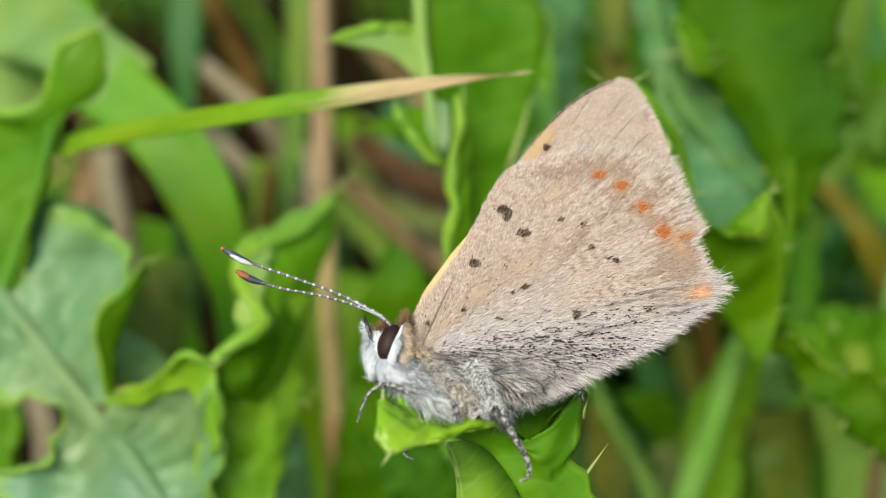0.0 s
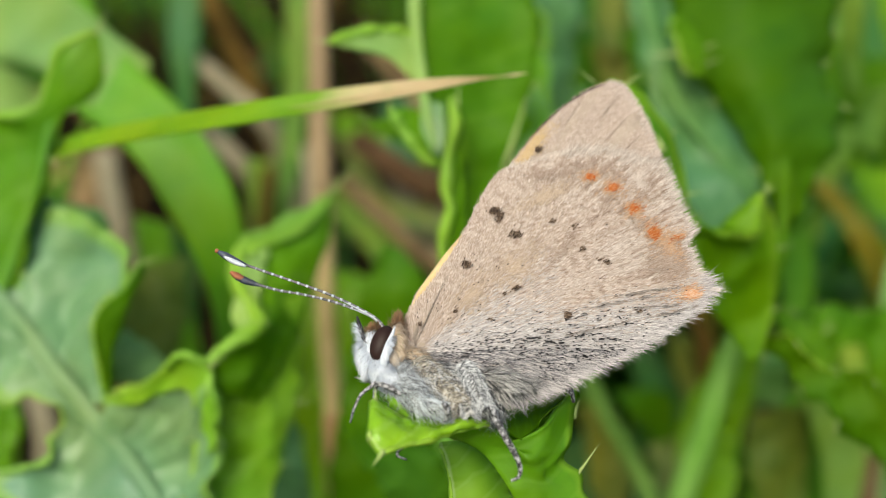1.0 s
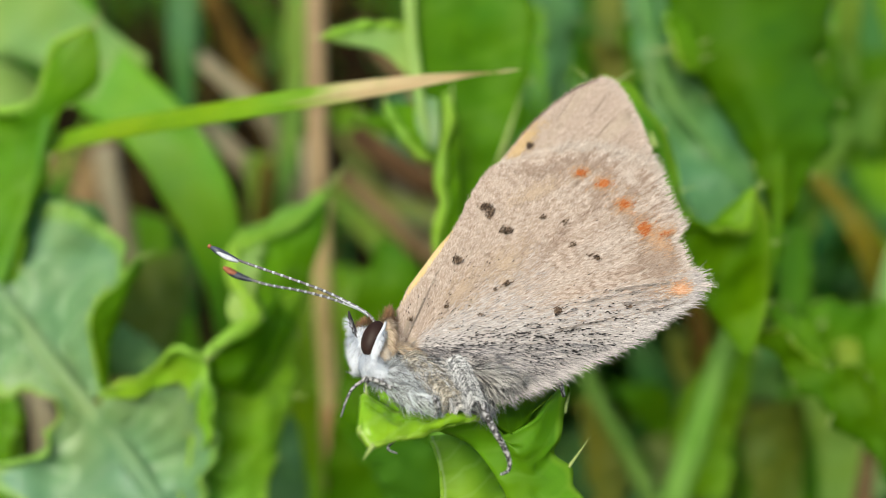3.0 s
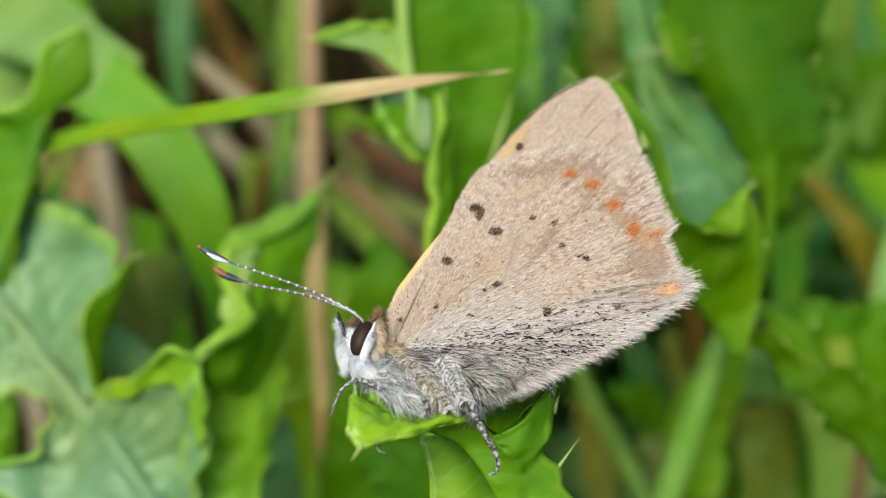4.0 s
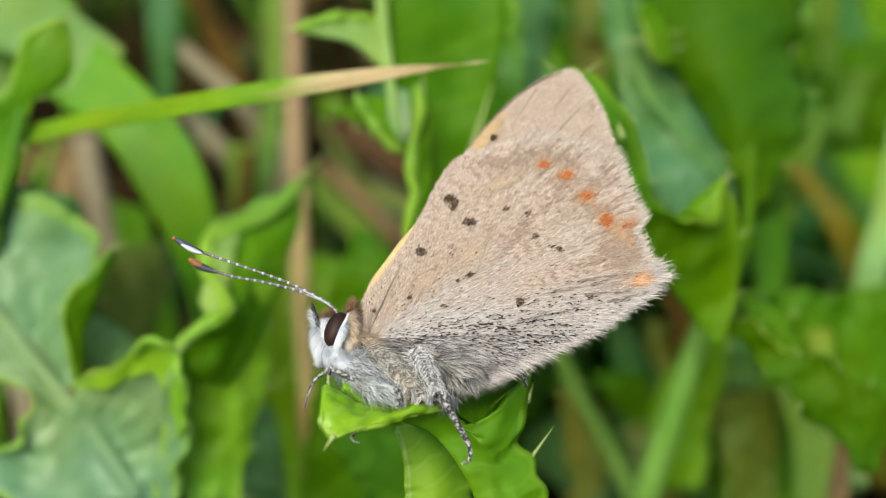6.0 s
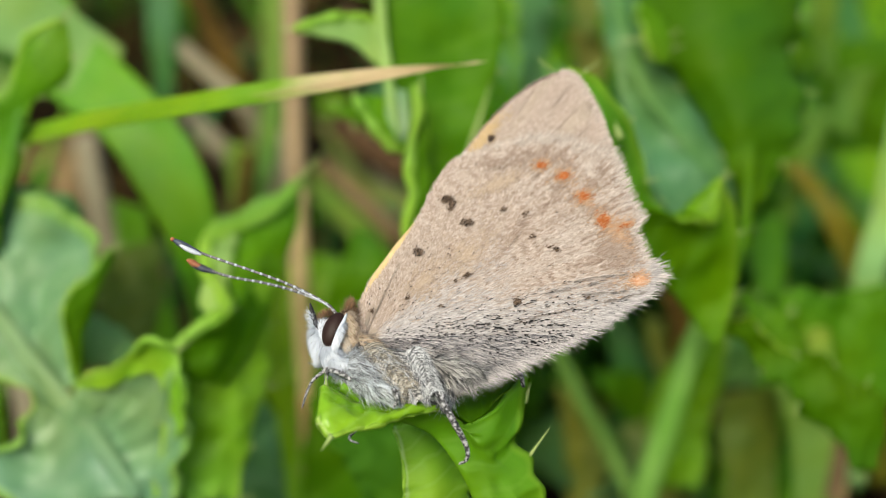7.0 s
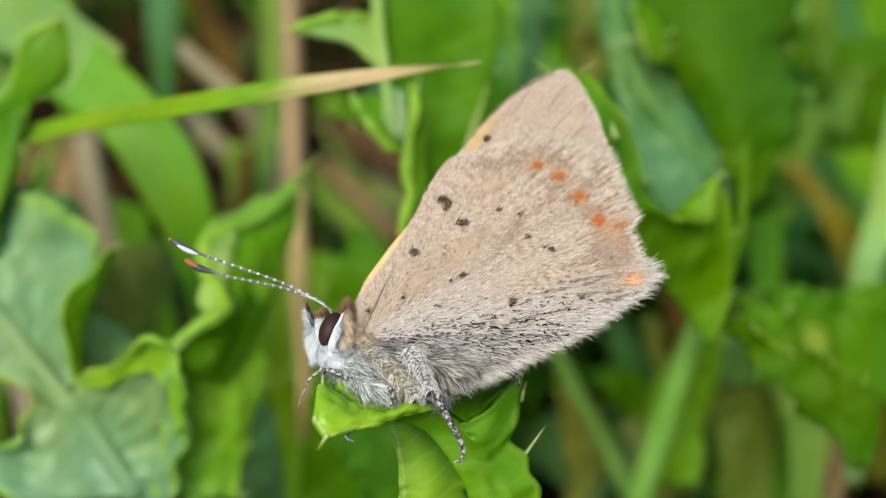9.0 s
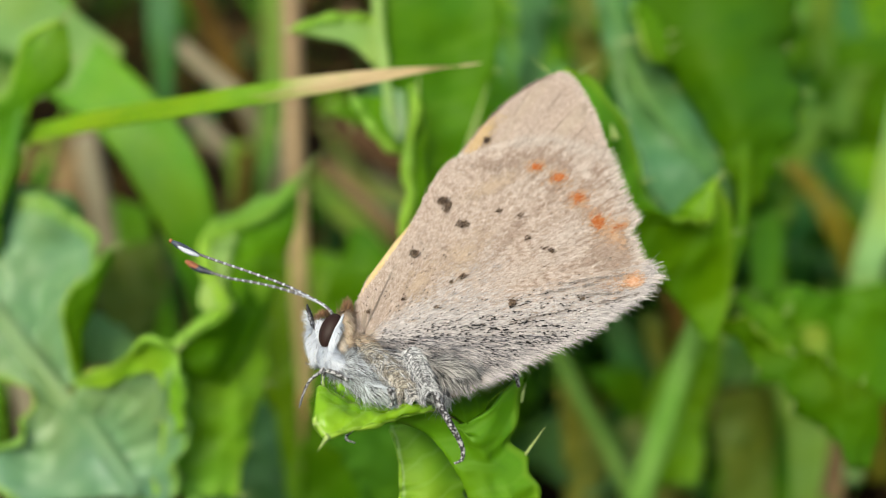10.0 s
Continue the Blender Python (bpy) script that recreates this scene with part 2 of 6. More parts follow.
yellow_scales = hair_mat("yellow_scales", [(0.0, (0.50, 0.34, 0.16)), (1.0, (0.62, 0.47, 0.28))], 0.7, 0.1)
ash_fur = hair_mat("ash_fur", [(0.0, (0.025, 0.027, 0.033)), (0.36, (0.12, 0.125, 0.14)), (0.58, (0.41, 0.42, 0.44)), (1.0, (0.80, 0.82, 0.84))], 0.6, 0.1)
brown_scales = hair_mat("brown_scales", [(0.0, (0.23, 0.15, 0.11)), (0.5, (0.39, 0.29, 0.235)), (1.0, (0.49, 0.395, 0.335))], 0.7, 0.1)
peach_scales = hair_mat("peach_scales", [(0.0, (0.46, 0.25, 0.13)), (1.0, (0.60, 0.42, 0.29))], 0.7, 0.1)
white_fur = hair_mat("white_fur", [(0.0, (0.42, 0.45, 0.52)), (0.2, (0.74, 0.79, 0.88)), (1.0, (0.90, 0.94, 1.0))], 0.6, 0.2)
mixed_fur = hair_mat("mixed_fur", [(0.0, (0.025, 0.025, 0.028)), (0.34, (0.16, 0.155, 0.155)), (0.55, (0.48, 0.465, 0.45)), (1.0, (0.82, 0.81, 0.79))], 0.6, 0.15)
tan_fur = hair_mat("tan_fur", [(0.0, (0.20, 0.12, 0.065)), (0.25, (0.52, 0.39, 0.265)), (1.0, (0.80, 0.68, 0.55))], 0.6, 0.2)
rust_fur = hair_mat("rust_fur", [(0.0, (0.10, 0.05, 0.02)), (1.0, (0.34, 0.18, 0.08))])
skin_grey = plain_mat("skin_grey", (0.05, 0.05, 0.055), (0.17, 0.165, 0.17), 3000.0)
breast_fur = hair_mat("breast_fur", [(0.0, (0.04, 0.044, 0.052)), (0.18, (0.26, 0.285, 0.31)), (0.38, (0.62, 0.665, 0.71)), (1.0, (0.86, 0.91, 0.96))], 0.6, 0.1)
buff_fur = hair_mat("buff_fur", [(0.0, (0.05, 0.045, 0.04)), (0.38, (0.20, 0.17, 0.13)), (0.6, (0.44, 0.395, 0.32)), (1.0, (0.72, 0.68, 0.60))], 0.6, 0.1)
cream_fur = hair_mat("cream_fur", [(0.0, (0.54, 0.43, 0.32)), (1.0, (0.84, 0.77, 0.68))], 0.6, 0.1)
leg_mat, _nt, _b = nodes_of("leg_mat")
_n = noise_of(_nt, 8000.0, 3.0, 0.6)
_nt.links.new(ramp_of(_nt, _n.outputs[0], [(0.47, (0.012, 0.011, 0.013)), (0.58, (0.50, 0.49, 0.51))]).outputs[0], _b.inputs["Base Color"])
_b.inputs["Roughness"].default_value = 0.6
bump_of(_nt, _b, _n.outputs[0], 0.6, 0.00004)
black_shell = plain_mat("black_shell", (0.012, 0.010, 0.012), (0.04, 0.035, 0.04), 4000.0, 0.4)
shaft_grey = plain_mat("shaft_grey", (0.07, 0.068, 0.075), (0.28, 0.27, 0.29), 6000.0, 0.5)
club_grey = plain_mat("club_grey", (0.022, 0.026, 0.045), (0.09, 0.11, 0.16), 3000.0, 0.35)
club_white = plain_mat("club_white", (0.42, 0.46, 0.53), (0.74, 0.78, 0.85), 9000.0, 0.4)
club_orange = plain_mat("club_orange", (0.30, 0.085, 0.035), (0.50, 0.19, 0.09), 3000.0, 0.5)
eye_brown = plain_mat("eye_brown", (0.020, 0.008, 0.006), (0.030, 0.013, 0.010), 9000.0, 0.5, 0.1, 0.00001, spec=0.25)
face_white = plain_mat("face_white", (0.62, 0.68, 0.78), (0.80, 0.85, 0.93), 3000.0, 0.7)
hair_grey = hair_mat("hair_grey", [(0.0, (0.05, 0.05, 0.06)), (1.0, (0.26, 0.25, 0.27))], 0.7, 0.0)


# ---- geometry helpers ----
def curve(points, n):
    """n points along a smooth curve through the given ones, evenly by length."""
    p = np.array(points, float)
    if len(p) == 2:
        return p[0] + (p[1] - p[0]) * np.linspace(0, 1, n)[:, None]
    q = np.vstack([2 * p[0] - p[1], p, 2 * p[-1] - p[-2]])
    s = np.linspace(0, len(p) - 1 - 1e-9, n * 6)
    k, f = s.astype(int), (s % 1)[:, None]
    a, b, c, d = q[k], q[k + 1], q[k + 2], q[k + 3]
    fine = 0.5 * (2 * b + (c - a) * f + (2 * a - 5 * b + 4 * c - d) * f**2 + (3 * b - a - 3 * c + d) * f**3)
    run = np.r_[0, np.cumsum(np.linalg.norm(np.diff(fine, axis=0), axis=1))]
    want = np.linspace(0, run[-1], n)
    return np.stack([np.interp(want, run, fine[:, j]) for j in range(p.shape[1])], 1)


def mesh_of(name, verts, faces, uvs=None, smooth=True):
    me = bpy.data.meshes.new(name)
    me.from_pydata([tuple(v) for v in np.asarray(verts) * MM], [], faces)
    if smooth:
        me.polygons.foreach_set("use_smooth", [True] * len(me.polygons))
    if uvs is not None:
        layer = me.uv_layers.new(name="UVMap")
        loops = np.empty(len(me.loops), np.int32)
        me.loops.foreach_get("vertex_index", loops)
        layer.data.foreach_set("uv", np.asarray(uvs, float)[loops].ravel())
    me.update()
    return me


def part(name, me, material, parent, label=""):
    ob = new(name, me)
    me.materials.append(material)
    ob.parent = parent
    if label:
        ob["label"] = label
    return ob


def root(name, base, label, category, group="", kind="", turn=(0, 0, 0)):
    """An Empty at the thing's base on the clump's axes."""
    ob = new(name)
    ob.empty_display_size = 0.002
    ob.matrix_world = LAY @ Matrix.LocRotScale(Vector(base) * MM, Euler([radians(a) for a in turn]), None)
    return tagged(ob, label, category, group, kind)


def sheet(rails, n, across, thick=0.25, relief=0.3, scale=0.25, ruffle=0.0, waves=6.0, cup=0.0, jag=0.0, seed=0, base=(0, 0, 0), rims=(), free=(1, 1), prickle=0.0, pleat=0.0):
    """A leaf sheet between rails, with thickness, uneven relief and ruffled outer rails. Returns verts, faces, uvs."""
    rc = np.stack([curve(r, n) for r in rails])
    grid = np.stack([curve(rc[:, k], across) if len(rails) > 2 else rc[0, k] + (rc[1, k] - rc[0, k]) * np.linspace(0, 1, across)[:, None]
                     for k in range(n)])
    du, dv = np.gradient(grid, axis=0), np.gradient(grid, axis=1)
    nor = np.cross(du, dv)
    nor /= np.linalg.norm(nor, axis=2, keepdims=True) + 1e-9
    if nor[..., 1].mean() > 0:
        nor = -nor
    u = np.linspace(0, 1, n)[:, None] * np.ones((1, across))
    v = np.ones((n, 1)) * np.linspace(-1, 1, across)
    off = np.array([[noise.fractal(Vector(grid[i, j]) * scale + Vector((seed * 7.3, 0, 0)), 0.7, 2.0, 3) for j in range(across)] for i in range(n)]) * relief
    off *= 1 - 0.8 * np.abs(v) ** 4
    if jag:
        step = dv / (np.linalg.norm(dv, axis=2, keepdims=True) + 1e-9) * (np.sign(v) * np.abs(v) ** 4)[..., None]
        tooth = np.array([[noise.noise(Vector(grid[i, 0 if s < 0 else -1]) * 0.5 + Vector((s * 9.0, seed, 1.7))) for s in (-1, 1)] for i in range(n)])
        grid = grid + step * (np.where(v < 0, tooth[:, :1], tooth[:, 1:]) * np.where(v < 0, free[0], free[1]))[..., None] * jag
    off += pleat * np.sin(6.283 * (u * 7.0 + 0.9 * np.abs(v))) * (1 - v**2)
    loose = np.where(v < 0, free[0], free[1])
    wavy = np.array([[noise.noise(Vector((i / n * waves * 2.2, side * 3.0 + seed, 4.1))) for side in (-1, 1)] for i in range(n)])
    off += ruffle * 3.2 * loose * np.abs(v) ** 2.5 * np.where(v < 0, wavy[:, :1], wavy[:, 1:]) + cup * v**2
    grid = grid + nor * off[..., None]
    back = grid - nor * thick
    top = np.arange(n * across).reshape(n, across)
    low = top + n * across
    faces = []
    for i in range(n - 1):
        for j in range(across - 1):
            faces.append((top[i, j], top[i, j + 1], top[i + 1, j + 1], top[i + 1, j]))
            faces.append((low[i, j], low[i + 1, j], low[i + 1, j + 1], low[i, j + 1]))
    rim = [*top[0, :], *top[1:, -1], *top[-1, -2::-1], *top[-2:0:-1, 0]]
    for a, b in zip(rim, rim[1:] + rim[:1]):
        faces.append((b, a, a + n * across, b + n * across))
    verts = np.vstack([grid.reshape(-1, 3), back.reshape(-1, 3)]) - np.array(base)
    vv = (v + 1) / 2
    vv = {(1, 1): vv, (1, 0): vv / 2, (0, 1): 0.5 + vv / 2, (0, 0): 0.3 + 0.4 * vv}[tuple(free)]
    uv = np.stack([u.ravel(), vv.ravel()], 1)
    lines = [(grid[int(lo * (n - 1)):int(hi * (n - 1)) + 1, rail] - nor[int(lo * (n - 1)):int(hi * (n - 1)) + 1, rail] * thick * 0.25, r * 1.1) for rail, lo, hi, r in rims]
    thorns = []
    if prickle:
        for rail, is_free in ((0, free[0]), (-1, free[1])):
            run = np.r_[0, np.cumsum(np.linalg.norm(np.diff(grid[:, rail], axis=0), axis=1))]
            for w in np.arange(prickle * 0.6, run[-1], prickle) if is_free else ():
                i = int(np.argmin(np.abs(run - w - prickle * 0.35 * math.sin(w * 3.1 + seed))))
                way = dv[i, rail] / (np.linalg.norm(dv[i, rail]) + 1e-9) * (1 if rail else -1) + 0.4 * du[i, rail] / (np.linalg.norm(du[i, rail]) + 1e-9) * math.sin(w * 5 + seed) + nor[i, rail] * 0.3
                thorns.append((grid[i, rail], way, 0.8 + 0.4 * math.sin(w * 7 + seed), 0.09))
    return verts, [tuple(int(q) for q in fc) for fc in faces], np.vstack([uv, uv]), lines, thorns


def tube(points, radii, n=16, sides=8, flat=1.0, base=(0, 0, 0)):
    """A tapering tube along a curve; flat squeezes it along y."""
    c = curve(points, n)
    r = np.interp(np.linspace(0, 1, n), np.linspace(0, 1, len(radii)), radii)
    tan = np.gradient(c, axis=0)
    tan /= np.linalg.norm(tan, axis=1, keepdims=True) + 1e-9
    side = np.cross(tan, (0, 1, 0.02))
    side /= np.linalg.norm(side, axis=1, keepdims=True) + 1e-9
    other = np.cross(tan, side)
    ang = np.linspace(0, 2 * math.pi, sides, endpoint=False)
    ring = c[:, None] + r[:, None, None] * (np.cos(ang)[None, :, None] * side[:, None] + flat * np.sin(ang)[None, :, None] * other[:, None])
    verts = np.vstack([ring.reshape(-1, 3), c[:1], c[-1:]]) - np.array(base)
    faces = [(i * sides + j, i * sides + (j + 1) % sides, (i + 1) * sides + (j + 1) % sides, (i + 1) * sides + j) for i in range(n - 1) for j in range(sides)]
    a, b = n * sides, n * sides + 1
    faces += [(a, (j + 1) % sides, j) for j in range(sides)] + [(b, (n - 1) * sides + j, (n - 1) * sides + (j + 1) % sides) for j in range(sides)]
    uv = np.vstack([np.stack([np.repeat(np.linspace(0, 1, n), sides), np.tile(np.linspace(0, 1, sides), n)], 1), [[0, 0], [1, 0]]])
    return verts, faces, uv


def strips(name, p, d, nor, length, width, lift, bend=0.0):
    """Many flat tapering hairs: roots p, ways d, surface normals nor; arrays or numbers for the rest."""
    m = len(p)
    length, width, lift, bend = (np.broadcast_to(np.asarray(x, float), m)[:, None] for x in (length, width, lift, bend))
    d = d / (np.linalg.norm(d, axis=1, keepdims=True) + 1e-9)
    s = np.cross(d, nor)
    s /= np.linalg.norm(s, axis=1, keepdims=True) + 1e-9
    mid = p + d * length * 0.5 + nor * lift * length * 0.6
    end = p + d * length + nor * length * lift + s * bend * length
    v = np.stack([p - s * width * 0.5, p + s * width * 0.5, mid - s * width * 0.45, mid + s * width * 0.45, end], 1).reshape(-1, 3)
    f = []
    for k in range(0, m * 5, 5):
        f.append((k, k + 1, k + 3, k + 2))
        f.append((k + 2, k + 3, k + 4))
    return mesh_of(name, v, f, smooth=False)


def foot(p):
    """The ground straight under a place of the clump."""
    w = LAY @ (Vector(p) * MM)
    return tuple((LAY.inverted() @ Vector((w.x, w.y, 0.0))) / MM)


def plant(name, over, label, category, group=""):
    """A plant rooted in the ground below the given place."""
    base = foot(over)
    thing = root(name, base, label, category, group)
    thing["at"] = base
    return thing


def spine_on(holder, base, at, way, length, rad):
    a, w = np.array(at, float), np.array(way, float)
    w /= np.linalg.norm(w)
    return part("spine", mesh_of("spine", *tube([a - w * 0.1 * length, a + w * 0.5 * length, a + w * length], [rad, rad * 0.5, rad * 0.05], 4, 6, base=base)), spine_tan, holder)


def leaf(thing, patches, material, label="", name="leaf", ribs=(), rims=(), spines=(), stalk_to=None, rib_mat=None, free={}, thick=0.28, **shape):
    """A leaf of one or more lobes: patches are pairs or more of rails; ribs (curve, radii); rims (patch, rail, from, to, radius); spines (place, way, length, radius)."""
    base = tuple(thing["at"])
    blade = None
    for k, p in enumerate(patches):
        opt = dict(n=44, across=16, thick=thick, seed=k + len(patches[0][0]) * 0.37 + abs(patches[0][0][0][0]), base=base, rims=[r[1:] for r in rims if r[0] == k])
        opt.update(shape)
        opt["free"] = free.get(k, (1, 1))
        v, f, uv, lines, thorns = sheet(p, **opt)
        me = mesh_of(name if k == 0 else "lobe", v, f, uv)
        ob = part(name if k == 0 else "lobe", me, material, blade or thing, label if k == 0 else "")
        blade = blade or ob
        for c, r in lines:
            part("margin", mesh_of("margin", *tube(c, [r * 0.3, r * 0.7, r * 0.4, r * 0.8, r * 0.5, r * 0.7, r * 0.3], len(c), 6, 1.0, base)), margin_green, blade, "bright yellow-green thickened margin")
        for q in thorns:
            spine_on(blade, base, *q)
    for c, r in ribs:
        part("midrib", mesh_of("midrib", *tube(c, r, 30, 8, 0.35, base)), rib_mat or (rib_dull if material in (thistle_deep, thistle_green, thistle_blue) else rib_green), blade, "pale green midrib")
    for q in spines:
        spine_on(blade, base, *q)
    if stalk_to:
        e = np.array(foot(stalk_to)) * 0.8 + np.array(base) * 0.2
        a = np.array(stalk_to, float)
        part("leaf_stalk", mesh_of("leaf_stalk", *tube([a, a * 0.7 + e * 0.3 + (0, 1, -2), np.array(base) + (0, 0, -1)], [0.5, 0.7, 1.1], 14, 8, 1.0, base)), stem_green, blade)
    return blade


# ---- the ground ----
def ground_height(x, y):
    return 3.0 * noise.fractal(Vector((x, y, 0)) * 0.03, 0.8, 2.0, 4)


def make_ground():
    xs = np.r_[-60000, -8000, -1500, np.linspace(-400, 400, 101), 1500, 8000, 60000]
    ys = np.r_[-60000, -8000, -1000, np.linspace(-150, 700, 107), 2000, 9000, 60000]
    v = [(x, y, ground_height(x, y) if abs(x) < 400 and abs(y - 200) < 500 else 0) for y in ys for x in xs]
    w = len(xs)
    f = [(j * w + i, j * w + i + 1, (j + 1) * w + i + 1, (j + 1) * w + i) for j in range(len(ys) - 1) for i in range(w - 1)]
    nt, b = soil.node_tree, soil.node_tree.nodes["Principled BSDF"]
    c = nt.nodes.new("ShaderNodeTexCoord")
    ln = nt.nodes.new("ShaderNodeVectorMath")
    ln.operation = "LENGTH"
    nt.links.new(c.outputs["Object"], ln.inputs[0])
    turf = ramp_of(nt, noise_of(nt, 9.0, 6.0).outputs[0], [(0.3, (0.035, 0.07, 0.012)), (0.6, (0.07, 0.13, 0.025)), (0.8, (0.13, 0.12, 0.05))])
    patchy = nt.nodes.new("ShaderNodeMath")
    patchy.operation = "MULTIPLY_ADD"
    patchy.inputs[1].default_value = 0.5
    nt.links.new(noise_of(nt, 5.0, 5.0).outputs[0], patchy.inputs[0])
    nt.links.new(ln.outputs["Value"], patchy.inputs[2])
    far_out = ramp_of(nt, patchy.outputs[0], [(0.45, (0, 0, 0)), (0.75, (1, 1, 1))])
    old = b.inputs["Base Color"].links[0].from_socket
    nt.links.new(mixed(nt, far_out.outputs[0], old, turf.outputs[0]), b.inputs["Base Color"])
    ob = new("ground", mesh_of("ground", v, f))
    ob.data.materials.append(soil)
    tagged(ob, "brown soil darkened for the shade between plants, green turf further off", "ground", kind="structure")


make_ground()


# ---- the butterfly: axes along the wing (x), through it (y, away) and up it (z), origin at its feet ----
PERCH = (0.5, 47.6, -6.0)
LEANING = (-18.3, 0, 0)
rng = np.random.default_rng(5)
WING_ROOT = np.array((-1.55, 1.34))
HIND = [(-1.55, 1.34), (-1.69, 2.22), (-1.31, 3.26), (-0.76, 4.18), (-0.19, 5.09), (0.30, 5.82), (0.90, 6.86), (1.33, 7.80), (1.71, 8.64), (2.14, 9.35), (2.74, 10.06), (3.64, 10.35), (5.26, 10.86), (7.13, 11.04), (8.97, 10.63), (10.16, 10.12),
        (10.58, 8.77), (11.00, 7.60), (11.27, 7.10), (11.09, 6.71), (10.88, 6.36), (11.11, 6.00), (11.18, 5.54), (11.35, 5.08), (11.67, 4.79), (11.79, 4.44), (11.70, 3.96), (11.20, 3.43), (10.03, 2.70), (8.19, 1.55), (6.01, 0.58), (3.86, -0.38), (2.12, -0.75), (0.39, -0.38), (-1.10, 0.63)]
FORE = [(-1.73, 1.52), (-1.99, 2.17), (-1.89, 2.74), (-1.42, 3.97), (-1.01, 4.56), (-0.50, 5.25), (-0.04, 5.93), (0.96, 7.27), (1.81, 8.78), (2.68, 10.00), (3.81, 11.59), (5.01, 12.97), (6.46, 14.17), (7.86, 14.81),
        (8.69, 14.47), (9.48, 13.02), (10.02, 11.31), (10.16, 9.77), (9.07, 7.80), (5.06, 5.34), (1.17, 2.95)]


def wing(name, outline, w, material, thing, label, bulge):
    """A thin wing plate: a fan from the root to the outline, gently domed and fluted along the veins."""
    n, across = 120, 22
    edge = curve(outline, n)
    r = np.linspace(0, 1, across)
    flat = WING_ROOT + r[None, :, None] * (edge[:, None] - WING_ROOT)
    t = np.linspace(0, 1, n)[:, None]
    dome = w + bulge * np.sin(r * 2.6)[None, :] + 0.035 * np.sin(t * 75) * r[None, :]
    front = np.stack([flat[..., 0], dome, flat[..., 1]], -1)
    back = front + np.array([0, 0.03, 0])
    top = np.arange(n * across).reshape(n, across)
    faces = []
    for i in range(n - 1):
        for j in range(across - 1):
            q = (int(top[i, j]), int(top[i, j + 1]), int(top[i + 1, j + 1]), int(top[i + 1, j]))
            faces += [q, tuple(x + n * across for x in q[::-1])]
        faces.append((int(top[i, -1]), int(top[i, -1]) + n * across, int(top[i + 1, -1]) + n * across, int(top[i + 1, -1])))
    uv = np.stack(np.broadcast_arrays(t, r[None, :]), -1).reshape(-1, 2)
    return part(name, mesh_of(name, np.vstack([front.reshape(-1, 3), back.reshape(-1, 3)]), faces, np.vstack([uv, uv])), material, thing, label)


def wing_face(q, outline, w, bulge):
    """How far out a wing's face lies at the places q of its plane."""
    edge = curve(outline, 600) - WING_ROOT
    turn = np.arctan2(edge[:, 1], edge[:, 0])
    d = q - WING_ROOT
    a = np.arctan2(d[:, 1], d[:, 0])
    k = np.abs(turn[None] - a[:, None]).argmin(1)
    return w + bulge * np.sin(np.clip(np.linalg.norm(d, axis=1) / (np.linalg.norm(edge[k], axis=1) + 1e-6), 0, 1) * 2.6)


HIND_W, HIND_BULGE, FORE_W, FORE_BULGE = -0.30, -0.45, -0.10, -0.25


def on_wing(m, outline, w, bulge, rmin=0.05, rmax=1.0):
    """Up to m random places spread evenly over a wing: place, way outward from the root, share of the outline, reach."""
    edge = curve(outline, 600) - WING_ROOT
    order = np.argsort(np.arctan2(edge[:, 1], edge[:, 0]))
    lo, hi = edge.min(0), edge.max(0)
    d = rng.uniform(lo, hi, (m, 2))
    k = np.interp(np.arctan2(d[:, 1], d[:, 0]), np.arctan2(edge[order, 1], edge[order, 0]), np.arange(600)).astype(int)
    k = order[k]
    r = np.linalg.norm(d, axis=1) / (np.linalg.norm(edge[k], axis=1) + 1e-6)
    keep = (r > rmin) & (r < rmax)
    d, r, k = d[keep], r[keep], k[keep]
    q = WING_ROOT + d
    p = np.stack([q[:, 0], w + bulge * np.sin(r * 2.6) - 0.01, q[:, 1]], 1)
    return p, np.stack([d[:, 0], 0 * r, d[:, 1]], 1), k / 599, r


def turned(d, spread):
    a = rng.normal(0, spread, len(d))
    c, s = np.cos(a), np.sin(a)
    return np.stack([d[:, 0] * c - d[:, 2] * s, d[:, 1], d[:, 0] * s + d[:, 2] * c], 1)


def combed(d):
    """The lie of the hairs: steeper than the fan above the fold, drooping below it."""
    a = np.degrees(np.arctan2(d[:, 2], d[:, 0]))
    b = np.radians(a + np.clip((a - 30) * 0.4, 0, 9) + np.clip((a - 8) * 0.55, -14, 0))
    return np.stack([np.cos(b), 0 * b, np.sin(b)], 1)


TOWARD = np.array([0.0, -1.0, 0.0])


def scale_coat(name, p, d, material, thing, length, width, lift, spread=0.2, label=""):
    m = len(p)
    ln = length * rng.uniform(0.6, 1.4, m)
    return part(name, strips(name, p, turned(d, spread), np.tile(TOWARD, (m, 1)), ln, width * rng.uniform(0.7, 1.3, m), lift * rng.uniform(0.3, 1.6, m), rng.normal(0, 0.1, m)), material, thing, label)


